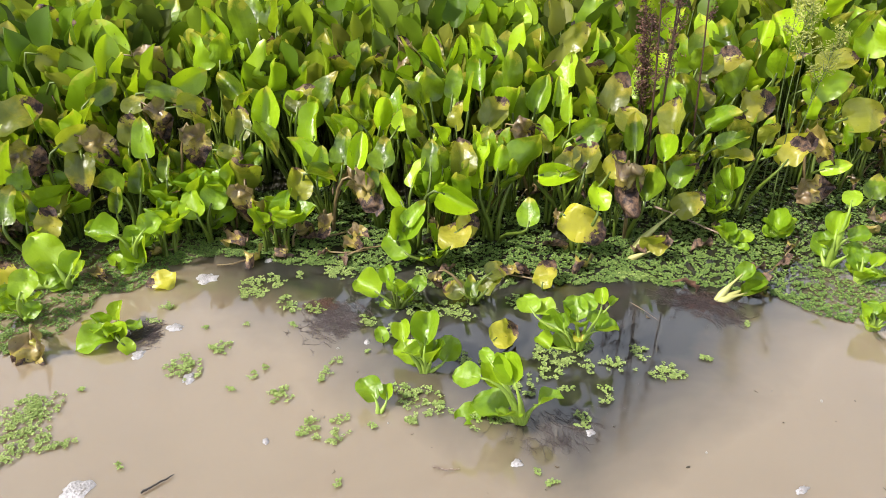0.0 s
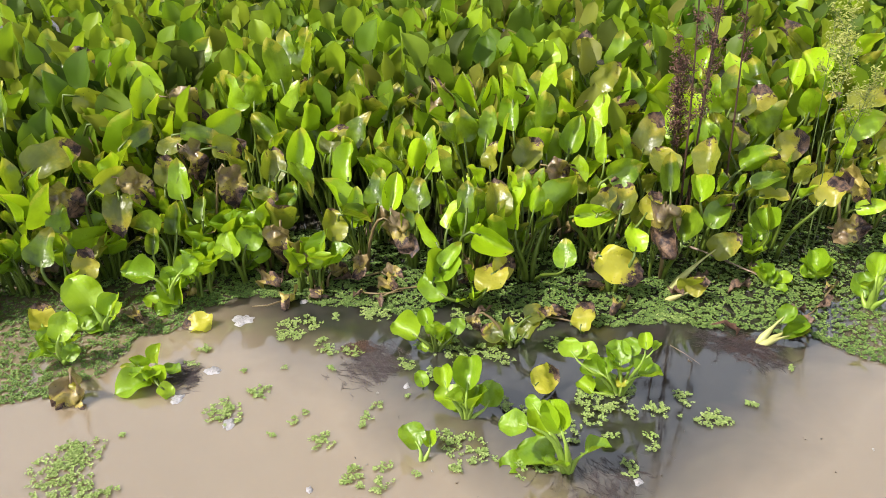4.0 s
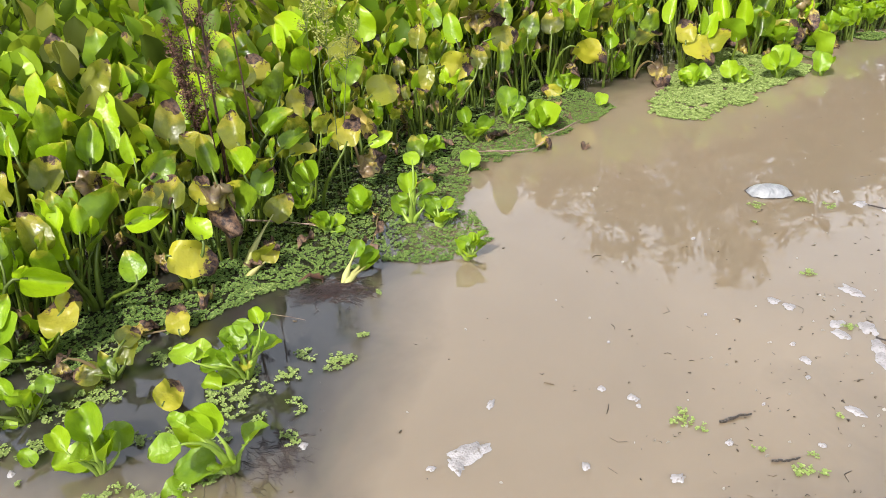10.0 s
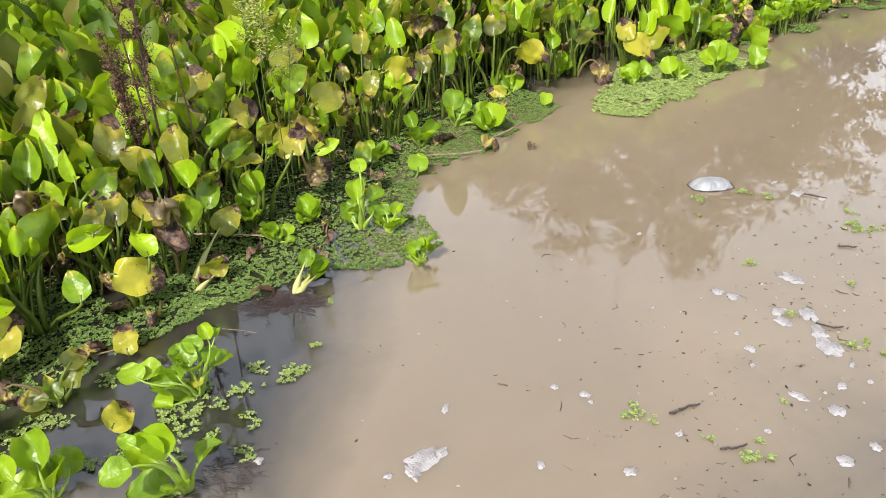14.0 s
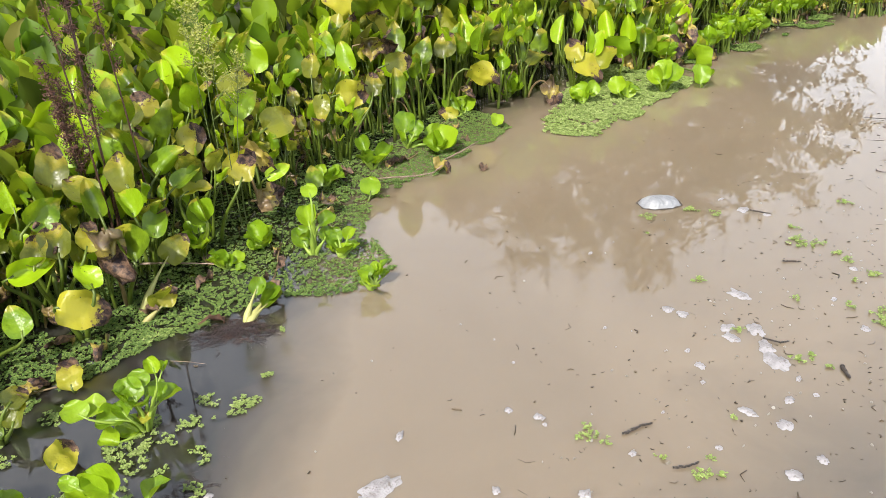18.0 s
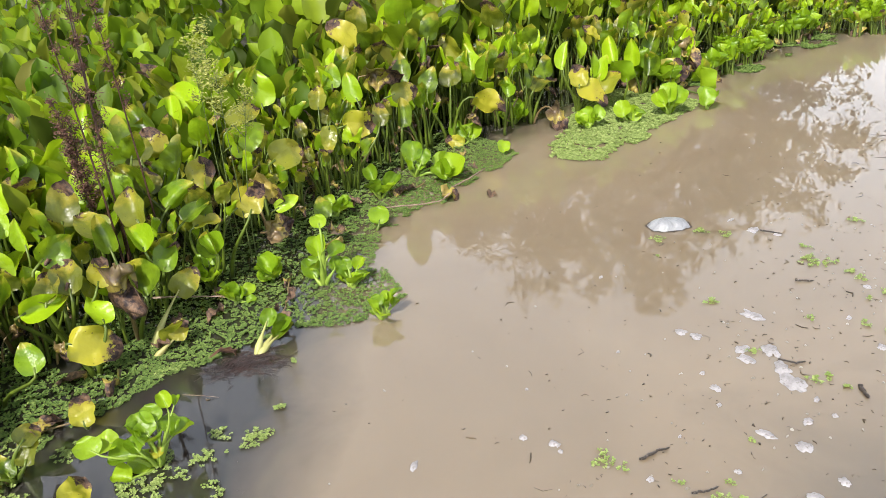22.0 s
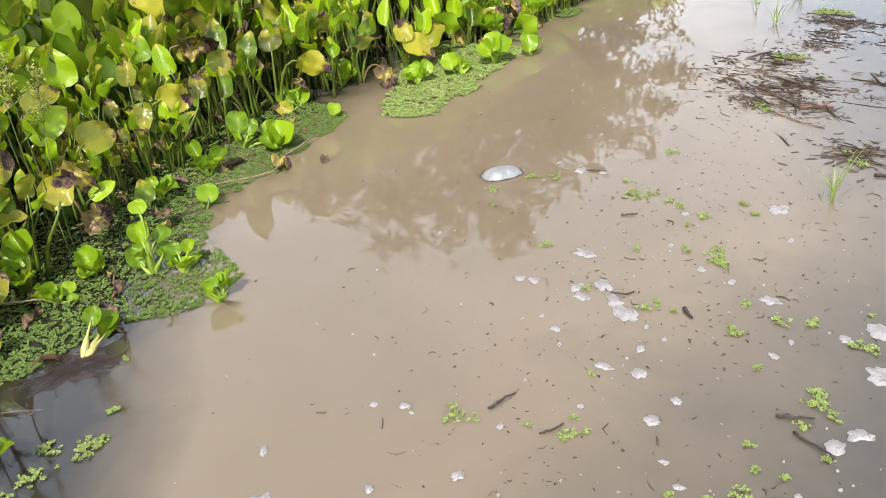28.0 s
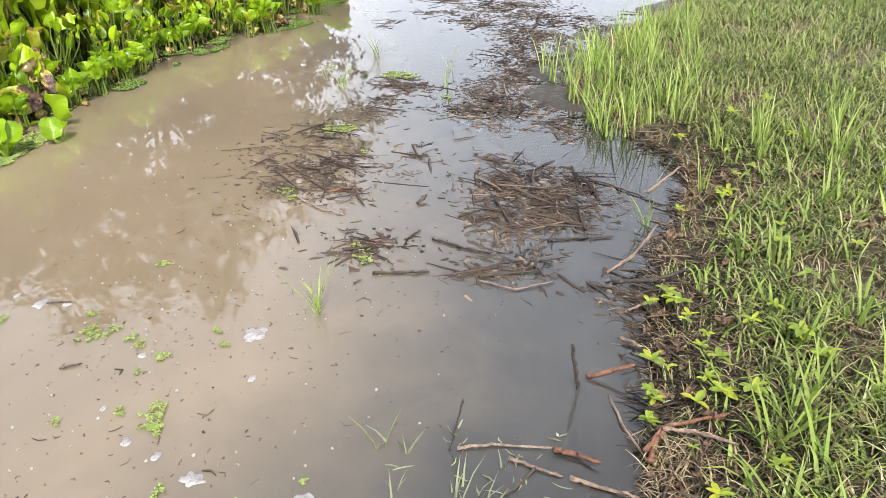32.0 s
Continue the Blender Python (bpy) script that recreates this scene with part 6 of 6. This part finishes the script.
stick("stick_dark", [(3.501, -0.319, 0.010), (3.445, -0.448, 0.060), (3.475, -0.562, 0.090)], 0.0120, "dark dead branch on the bank")
stick("stick_pale", [(3.302, -0.360, 0.020), (3.344, -0.436, 0.040)], 0.0060, "pale dry stalk on the bank")
stick("stick_dark", [(3.454, 0.512, 0.006), (3.472, 0.409, 0.006), (3.490, 0.313, 0.006)], 0.0100, "dead brown stick in the shallow water")
stick("stick_dark", [(3.740, 0.355, 0.006), (3.690, 0.233, 0.006), (3.654, 0.113, 0.006)], 0.0080, "dead brown stick in the shallow water")
stick("stick_dark", [(3.630, -0.070, 0.050), (3.568, -0.054, 0.020), (3.502, -0.096, 0.006)], 0.0090, "dead brown stick in the shallow water")
stick("stick_pale", [(3.456, 0.132, 0.006), (3.411, -0.002, 0.006), (3.489, -0.130, 0.006)], 0.0050, "pale dead stalk in the shallow water")
stick("stick_dark", [(3.480, 0.134, 0.006), (3.520, 0.027, 0.006), (3.547, -0.066, 0.006)], 0.0080, "dead brown stick in the shallow water")
stick("stick_dark", [(3.792, -0.080, 0.006), (3.829, -0.224, 0.006), (3.848, -0.323, 0.006)], 0.0070, "dead brown stick in the shallow water")
stick("stick_pale", [(4.034, 1.005, 0.006), (3.935, 0.862, 0.006), (3.903, 0.756, 0.006)], 0.0060, "pale dead stalk in the shallow water")
stick("stick_dark", [(4.582, 1.170, 0.006), (4.472, 0.988, 0.006), (4.324, 0.790, 0.006)], 0.0070, "dead brown stick in the shallow water")
stick("stick_dark", [(4.817, 0.477, 0.006), (4.893, 0.369, 0.006)], 0.0050, "dead brown stick in the shallow water")
stick("stick_pale", [(4.572, 1.167, 0.006), (4.514, 1.017, 0.006), (4.455, 0.928, 0.006)], 0.0060, "pale dead stalk in the shallow water")
stick("stick_dark", [(4.420, -0.181, 0.006), (4.329, -0.323, 0.006), (4.222, -0.455, 0.006)], 0.0080, "dead brown stick in the shallow water")
stick("stick_pale", [(4.250, -0.458, 0.020), (4.302, -0.526, 0.060), (4.384, -0.597, 0.090)], 0.0100, "pale dead stalk in the shallow water")
stick("stick_pale", [(3.588, -0.306, 0.000), (3.622, -0.390, 0.050), (3.779, -0.473, 0.100)], 0.0080, "pale dead stalk in the shallow water")
stick("stick_dark", [(3.721, 0.458, 0.006), (3.806, 0.416, 0.006)], 0.0060, "dead brown stick in the shallow water")
stick("stick_dark", [(4.041, 0.486, 0.006), (4.102, 0.456, 0.020)], 0.0120, "dead brown stick in the shallow water")
stick("stick_red", [(4.124, 0.906, 0.006), (4.167, 0.829, 0.006), (4.171, 0.760, 0.006)], 0.0090, "dead brown stick in the shallow water")
stick("stick_dark", [(4.369, 0.030, 0.050), (4.280, 0.022, 0.030), (4.215, 0.047, 0.006)], 0.0080, "dead brown stick in the shallow water")
stick("stick_dark", [(1.894, 0.552, 0.006), (1.910, 0.508, 0.006), (1.926, 0.466, 0.006)], 0.0070, "short dark stick floating on the water")
stick("stick_dark", [(1.853, 0.503, 0.006), (1.832, 0.456, 0.006), (1.809, 0.403, 0.006)], 0.0060, "short dark stick floating on the water")
stick("stick_dark", [(2.767, 1.284, 0.006), (2.803, 1.232, 0.006)], 0.0060, "short dark twig floating on the water")
stick("stick_dark", [(2.263, 0.895, 0.006), (2.219, 0.857, 0.006)], 0.0090, "short dark stick floating on the water")
stick("stick_dark", [(3.098, 1.561, 0.006), (3.115, 1.477, 0.006)], 0.0050, "short dark twig floating on the water")
stick("stick_dark", [(2.254, 1.128, 0.006), (2.266, 1.077, 0.006), (2.289, 1.059, 0.006)], 0.0050, "short dark twig floating on the water")
stick("stick_dark", [(1.573, 1.053, 0.006), (1.604, 1.025, 0.006), (1.634, 1.013, 0.006)], 0.0050, "short dark twig floating on the water")
stick("stick_dark", [(1.597, 1.211, 0.006), (1.652, 1.197, 0.006), (1.687, 1.177, 0.006)], 0.0060, "brown half-sunk twig in the water")
stick("stick_dark", [(-0.353, 1.657, 0.006), (-0.322, 1.687, 0.006), (-0.292, 1.714, 0.006)], 0.0040, "thin dark twig floating on the water")
stick("stick_pale", [(0.332, 1.735, 0.006), (0.366, 1.724, 0.006), (0.400, 1.727, 0.006)], 0.0030, "thin pale twig floating on the water")
stick("stick_pale", [(1.175, 3.04, 0.055), (1.275, 2.925, 0.055), (1.365, 2.84, 0.045)], 0.0058, "pale dry stalk lying on the floating fern")
stick("stick_pale", [(0.964, 2.451, 0.006), (0.999, 2.402, 0.006), (1.030, 2.346, 0.006)], 0.0020, "thin pale twig on the water by dark roots")
stick("stick_pale", [(2.26, 3.04, 0.035), (2.44, 2.86, 0.04), (2.52, 2.82, 0.04), (2.56, 2.80, 0.07)], 0.0055, "dry pale stalk with a shrivelled leaf over the water")
stick("stick_pale", [(2.697, 2.928, 0.020), (2.818, 2.923, 0.030), (2.966, 2.934, 0.040)], 0.0060, "dry pale stalks at the edge of the fern")
litter_piles([(4.32, 1.05, 0.26, 0.32, -104, 300, 0.030), (4.76, 1.20, 0.19, 0.19, -106, 120, 0.030), (3.64, 0.60, 0.09, 0.11, -101, 90, 0.025), (4.33, 0.08, 0.24, 0.23, -106, 330, 0.075), (4.08, -0.05, 0.19, 0.15, -104, 260, 0.030), (5.30, 0.32, 0.27, 0.22, -111, 320, 0.040), (3.58, 0.03, 0.12, 0.09, -101, 110, 0.020), (5.73, 1.00, 0.20, 0.16, -112, 160, 0.030), (5.29, 1.09, 0.15, 0.19, -110, 110, 0.030), (5.10, -0.08, 0.16, 0.12, -111, 120, 0.020), (3.92, 0.08, 0.18, 0.12, -103, 120, 0.015), (4.58, 0.60, 0.20, 0.22, -106, 40, 0.010), (3.43, -0.33, 0.07, 0.09, -100, 60, 0.030)])
litter_piles([(5.87, 0.27, 0.18, 0.11, -115, 120, 0.030), (7.91, 0.58, 0.61, 0.63, -87, 260, 0.050), (8.01, 1.18, 0.45, 0.52, -88, 150, 0.040), (7.22, -0.15, 0.29, 0.50, -86, 160, 0.040), (5.61, 0.19, 0.20, 0.17, -84, 60, 0.020)])
creeping_weeds([(3.37, -0.49, 0.044), (3.31, -0.52, 0.051), (3.19, -0.54, 0.032), (3.09, -0.58, 0.026), (3.02, -0.43, 0.044), (2.97, -0.47, 0.027), (2.98, -0.60, 0.039), (2.88, -0.56, 0.025), (2.83, -0.43, 0.037), (2.74, -0.42, 0.032), (3.12, -0.70, 0.032), (3.04, -0.81, 0.043), (2.62, -0.51, 0.022), (2.48, -0.55, 0.033), (2.57, -0.69, 0.026), (3.29, -0.43, 0.033), (3.18, -0.77, 0.030), (2.97, -0.85, 0.031), (2.21, -0.36, 0.030), (2.18, -0.34, 0.021), (2.14, -0.63, 0.031), (2.00, -0.40, 0.029), (2.01, -0.45, 0.028), (2.00, -0.63, 0.028), (2.11, -0.72, 0.029), (2.05, -0.67, 0.024), (1.98, -0.43, 0.022), (1.97, -0.38, 0.022), (2.22, -0.58, 0.021), (3.32, -0.50, 0.037)])
creeping_weeds([(3.16, -0.53, 0.028), (2.98, -0.60, 0.029), (2.82, -0.42, 0.031), (2.74, -0.41, 0.024), (2.87, -0.55, 0.016), (3.06, -0.82, 0.038), (3.58, -1.08, 0.029), (2.54, -0.67, 0.022)])
grass_sprigs([(3.19, 0.62, 0.198, 6), (3.18, 0.65, 0.062, 2), (2.60, 0.25, 0.124, 3), (2.59, 0.18, 0.079, 3), (2.40, 0.16, 0.102, 4), (2.45, 0.03, 0.112, 5), (2.42, -0.01, 0.093, 4), (2.29, -0.15, 0.070, 3), (2.14, 0.10, 0.044, 4), (5.69, 1.34, 0.180, 8), (5.82, 1.49, 0.111, 6), (6.47, 1.34, 0.204, 5), (5.74, 0.69, 0.177, 4), (2.42, -0.04, 0.111, 3), (2.25, -0.24, 0.059, 3), (2.21, -0.28, 0.058, 3), (2.13, -0.31, 0.060, 3), (2.21, -0.20, 0.051, 2), (2.22, 0.01, 0.121, 3), (2.28, -0.10, 0.046, 2), (2.06, -0.35, 0.097, 5), (2.57, -0.06, 0.058, 2), (2.61, 0.23, 0.120, 3), (2.59, 0.18, 0.102, 3), (3.18, 0.62, 0.184, 6)])
grass_sprigs([(3.16, 0.65, 0.065, 2), (6.12, 0.73, 0.196, 4), (6.44, 1.31, 0.236, 5), (6.00, 1.40, 0.176, 3), (3.97, -0.44, 0.235, 6), (4.27, -0.68, 0.314, 9), (2.46, 0.17, 0.081, 4), (2.48, 0.03, 0.080, 4), (2.47, -0.01, 0.064, 3)])

litter_piles([(6.9, 0.25, 0.45, 0.22, -10, 240, 0.05), (7.5, 0.0, 0.5, 0.3, 25, 240, 0.06), (6.2, 0.22, 0.3, 0.14, -40, 130, 0.03), (5.5, 0.22, 0.25, 0.12, 10, 120, 0.02), (8.0, 0.4, 0.5, 0.3, -30, 200, 0.06)])
fern_clumps([(0.50, 2.12, 0.04), (0.42, 2.16, 0.03), (0.58, 2.06, 0.04), (0.66, 2.10, 0.03), (0.86, 2.13, 0.04), (0.94, 2.19, 0.03), (0.78, 2.22, 0.03), (1.02, 2.08, 0.03), (0.36, 2.42, 0.05), (0.45, 2.50, 0.05), (0.60, 2.46, 0.04), (0.70, 2.40, 0.03), (0.20, 2.30, 0.035), (0.12, 2.36, 0.03), (0.72, 1.90, 0.03), (0.80, 1.98, 0.02), (1.30, 2.33, 0.015), (1.12, 2.16, 0.02), (0.30, 2.62, 0.05), (0.52, 2.62, 0.05)])
litter_piles([(8.38, 0.64, 0.5, 0.3, 10, 260, 0.06), (7.3, 0.35, 0.45, 0.25, -25, 260, 0.05), (6.4, 0.28, 0.35, 0.2, 15, 220, 0.04), (6.6, -0.02, 0.4, 0.15, 0, 160, 0.03), (5.86, 0.43, 0.3, 0.15, -15, 140, 0.03)])
# ---- small debris, the bag, weeds ----
def debris():
    """Specks and bits adrift: dark fibres and pale flecks."""
    rng = random.Random(31)

    def place():
        while True:
            x, y = rng.uniform(0.0, 4.6), rng.uniform(-0.3, 2.5)
            want = math.exp(-((y - 0.85 - 0.02 * x) / 0.55) ** 2) * (1 if x > 1.3 else 0.25) * (1 if x < 3.4 else 0.5) + 0.05
            if y > along(x, BANK) + 0.02 and rng.random() < want:
                return x, y
    parts = []
    for k in range(1150):
        x, y = place()
        a, ln = rng.uniform(0, 6.283), rng.uniform(0.0015, 0.007) * (3.2 if rng.random() < 0.12 else 1)
        d = Vector((math.cos(a), math.sin(a), 0)) * ln
        p = Vector((x, y, 0.0015))
        w = rng.uniform(0.0005, 0.0016) * rng.choice((1, 1, 1, 2.2))
        parts.append(tube([p - d, p + Vector((d.y, -d.x, 0)) * rng.uniform(-0.9, 0.9), p + d], [w * 0.7, w, w * 0.6], 4))
    v, f = join(parts)
    thing("floating_debris", "scattered dark bits of plant litter on the water", "plant litter", kind="stuff", mesh=mesh_of("debris", v, f, bits_dark))
    parts = []
    for k in range(330):
        x, y = place()
        v, f = blob(rng, rng.uniform(0.004, 0.014), rng.uniform(0.004, 0.010), 0.002, 2, 7)
        parts.append(([(a + x, b + y, c + 0.002) for a, b, c in v], f))
    v, f = join(parts)
    thing("floating_flecks", "scattered pale flecks of foam and petals on the water", "foam", kind="stuff", mesh=mesh_of("flecks", v, f, bits_pale))


debris()


def drowned_blades():
    """Pale narrow grass leaves that lie flat on the shallow water by the bank."""
    rng = random.Random(43)
    parts = []
    while len(parts) < 75:
        x, y = rng.uniform(1.45, 2.75), rng.uniform(-0.35, 0.4)
        if y < along(x, BANK) or rng.random() > math.exp(-((y + 0.1) / 0.28) ** 2):
            continue
        a, ln, w, curl = rng.uniform(0, 6.283), rng.uniform(0.02, 0.06), rng.uniform(0.0013, 0.0030), rng.uniform(-0.5, 0.5)
        verts = []
        for k in range(5):
            u = k / 4
            half = w * (0.5, 0.95, 1.0, 0.7, 0.05)[k]
            px, py = ln * (u - 0.5), ln * curl * (u - 0.5) ** 2
            lift = 0.002 + 0.012 * u * u * (rng.random() < 0.3)
            for side in (-1, 1):
                verts.append((x + px * math.cos(a) - (py + side * half) * math.sin(a), y + px * math.sin(a) + (py + side * half) * math.cos(a), lift))
        parts.append((verts, [(2 * k, 2 * k + 1, 2 * k + 3, 2 * k + 2) for k in range(4)]))
    v, f = join(parts)
    thing("drowned_grass", "pale narrow grass leaves lying on the shallow water", "grass", kind="stuff", mesh=mesh_of("drowned", v, f, grass_pale))


drowned_blades()


def plastic_material():
    n = Nodes("plastic")
    at = n.place()
    folds = n.noise(14, 4, 0.6, at, 1.5)
    n.set(Base_Color=n.mix(n.ramp(folds, (0.3, 0.0), (0.7, 1.0)), (0.15, 0.155, 0.17), (0.29, 0.30, 0.32)), Roughness=0.35)
    n.bump(folds, 0.7, 0.02)
    return n.mat


def floating_bag(at, turn):
    """A pillow of air in thin plastic, a thin dark line round its seam."""
    around = 40
    verts, faces, seam = [(0, 0, 0.030)], [], []
    for r in range(1, 8):
        k = r / 7
        for i in range(around):
            a = 2 * math.pi * i / around
            edge = 1 + 0.10 * noise.noise((math.cos(a) * 1.5, math.sin(a) * 1.5, 7)) + 0.02 * math.sin(9 * a)
            x = 0.088 * k * edge * math.copysign(abs(math.cos(a)) ** 0.75, math.cos(a))
            y = 0.058 * k * edge * math.copysign(abs(math.sin(a)) ** 0.75, math.sin(a))
            crease = 0.006 * noise.noise((x * 22, y * 60, 2)) * k
            verts.append((x, y, 0.032 * (1 - k ** 3) + crease * (1 - k ** 6) - (0.003 if r == 7 else 0)))
            if r == 7:
                seam.append((x * 1.02, y * 1.02, 0.002 + 0.002 * noise.noise((x * 40, y * 40, 5))))
    for i in range(around):
        j = (i + 1) % around
        faces.append((0, 1 + i, 1 + j))
        for r in range(6):
            b = 1 + r * around
            faces.append((b + i, b + around + i, b + around + j, b + j))
    bag = thing("floating_bag", "crumpled whitish plastic bag half sunk in the water", "bag", at, turn=turn)
    piece("body", mesh_of("body", verts, faces, plastic_material()), bag)
    v, f = tube([Vector(p) for p in seam[3:] + seam[:2]], [0.0019 + 0.0012 * math.sin(i * 1.7) for i in range(around - 1)], 5)
    piece("seam", mesh_of("seam", v, f, stick_dark), bag, label="thin dark seam line")


floating_bag((2.935, 1.883, 0.001), -41)


def dead_leaf(at, size, az, el, label, kind="dead"):
    ob = thing("dead_leaf", label, "leaf", at, mesh=BLADES[kind][int(size * 1000) % 4])
    turn, tip = leaf_frame(at, az, el, 20, size)
    ob.matrix_basis = Matrix.Translation(at) @ turn @ Matrix.Diagonal((size, size, size, 1))


dead_leaf((2.74, 2.72, 0.006), 0.085, 60, 12, "shrivelled dark brown leaf sticking out of the water", "brown")
dead_leaf((2.56, 2.86, 0.05), 0.10, 110, -12, "dry pale brown curled leaf at the edge of the fern")
dead_leaf((1.52, 2.66, 0.01), 0.08, 60, 25, "dead dark brown leaf lying on the floating fern", "brown")
dead_leaf((1.46, 2.65, 0.01), 0.07, 250, 30, "dead dark brown leaf lying on the floating fern", "brown")
dead_leaf((1.20, 2.52, 0.0), 0.075, -60, 45, "rusty orange dead leaf stub beside dark roots", "rust")
dead_leaf((1.95, 2.88, 0.06), 0.11, 30, 20, "dead dark brown leaf over the floating fern")


def tall_weed(at, height, stems, seed, material, label, low, bush):
    """A branching weed: thin stems with short side shoots from low (a share of the height) upwards, set with fine leaves or husks."""
    rng = random.Random(seed)
    weed = thing("tall_weed", label, "weed", at, group="tall weeds among the hyacinths")
    bits = []
    for s in range(stems):
        a = rng.uniform(0, 6.283)
        lean = Vector((math.cos(a), math.sin(a), 0)) * rng.uniform(0.02, 0.12) * height
        h = height * rng.uniform(0.8, 1.0)
        main = bezier((0.02 * math.cos(a), 0.02 * math.sin(a), -0.02), lean * 0.2 + Vector((0, 0, h * 0.4)), lean * 0.6 + Vector((0, 0, h * 0.7)), lean + Vector((0, 0, h)), 16)
        v, f = tube(main, [(0.0055 if material is weed_red else 0.003) * (1 - 0.05 * i) for i in range(16)], 5)
        piece("stem", mesh_of("stem", v, f, material), weed)
        for k in range(int(16 * low), 16):
            for side in range(3):
                b = rng.uniform(0, 6.283)
                ln = rng.uniform(0.03, 0.09) * bush * (1.25 - 0.06 * k)
                way = Vector((math.cos(b), math.sin(b), rng.uniform(0.3, 1.3))).normalized()
                twig = [main[k], main[k] + way * ln * 0.5, main[k] + way * ln + Vector((0, 0, 0.012))]
                v, f = tube(twig, [0.0016, 0.0012, 0.0007], 4, False)
                piece("twig", mesh_of("twig", v, f, material), weed)
                for j in range(34 if material is weed_green else 26):
                    q = twig[0].lerp(twig[2], rng.uniform(0.2, 1.15)) + Vector((rng.gauss(0, 1), rng.gauss(0, 1), rng.gauss(0, 1))) * (0.011 if material is weed_green else 0.009)
                    u = Vector((rng.gauss(0, 1), rng.gauss(0, 1), rng.gauss(0, 1))).normalized()
                    w = u.orthogonal().normalized() * 0.0022 * rng.uniform(0.7, 1.4)
                    e = u * rng.uniform(0.004, 0.011)
                    bits.append(([q - e, q + w, q + e, q - w], [(0, 1, 2, 3)]))
    v, f = join(bits)
    piece("leaves", mesh_of("leaves", v, f, weed_bits if material is weed_green else weed_husks), weed)


weed_bits = island_material("weed bits", ((0.0, (0.17, 0.20, 0.03)), (0.6, (0.32, 0.36, 0.07)), (1.0, (0.46, 0.43, 0.16))), 0.6, 0.35)
weed_husks = island_material("weed husks", ((0.0, (0.05, 0.02, 0.018)), (0.6, (0.09, 0.04, 0.03)), (1.0, (0.15, 0.09, 0.05))), 0.7, 0.1)
tall_weed((1.19, 3.22, 0), 1.56, 3, 1, weed_red, "tall dark red weed stems among the hyacinths", 0.35, 0.8)
tall_weed((1.36, 3.24, 0), 1.20, 1, 5, weed_red, "single tall dark red weed stem among the hyacinths", 0.6, 0.6)
tall_weed((1.16, 3.28, 0), 0.80, 3, 9, weed_red, "dense dark red dry weed among the hyacinths", 0.55, 0.7)
tall_weed((1.67, 3.13, 0), 0.84, 2, 2, weed_green, "pale green flowering weed among the hyacinths", 0.70, 1.5)
tall_weed((1.69, 3.28, 0), 0.98, 2, 3, weed_green, "pale green flowering weed among the hyacinths", 0.72, 1.7)


def fallen_leaves():
    """Dead leaves and yellowed stalks dropped along the edge of the plants."""
    rng = random.Random(87)
    for k in range(34):
        x = rng.uniform(-0.9, 3.2)
        y = along(x, MAT_EDGE) + (along(x, FOOT) - along(x, MAT_EDGE)) * rng.uniform(0.05, 0.9)
        dead_leaf((x, y, 0.012), rng.uniform(0.055, 0.105), rng.uniform(0, 360), rng.uniform(0, 40), rng.choice(("shrivelled dark brown leaf lying on the floating fern", "withered purple-brown leaf dropped beside the plants")), "brown" if k % 3 else "dead")
        if k % 2 == 0:
            a, ln = rng.uniform(0, 6.283), rng.uniform(0.10, 0.26)
            way = Vector((math.cos(a), 0.5 * math.sin(a), 0)) * ln
            side = Vector((-way.y, way.x, 0)) * rng.uniform(-0.2, 0.2)
            p = Vector((x, y, 0.012))
            v, f = tube([Vector(), way * 0.35 + side, way * 0.7 + side, way], [0.003, 0.0034, 0.003, 0.0016], 6)
            thing("fallen_stalk", "fallen yellowish brown leaf stalk on the floating fern", "stalk", p, "fallen leaf stalks", mesh=mesh_of("stalk", v, f, petiole_dead))


fallen_leaves()


def bank_weeds():
    """More of the low weeds, strewn over the grass of the bank."""
    rng = random.Random(91)
    spots = []
    while len(spots) < 26:
        x = rng.uniform(1.55, 5.2)
        y = along(x, BANK) - abs(rng.gauss(0.28, 0.25)) - 0.05
        spots.append((x, y, rng.uniform(0.026, 0.046)))
    creeping_weeds(spots)


bank_weeds()


def brown_leaves():
    """Dead brown leaves caught in the grass of the bank."""
    rng = random.Random(95)
    for k in range(230):
        x = rng.uniform(1.6, 4.6)
        y = along(x, BANK) - 0.05 - 1.2 * rng.random() ** 1.7
        dead_leaf((x, y, max(bank_height(x, y), 0) + 0.03), rng.uniform(0.03, 0.062), rng.uniform(0, 360), rng.uniform(-10, 40), "dead brown leaf caught in the grass of the bank", "brown")


brown_leaves()
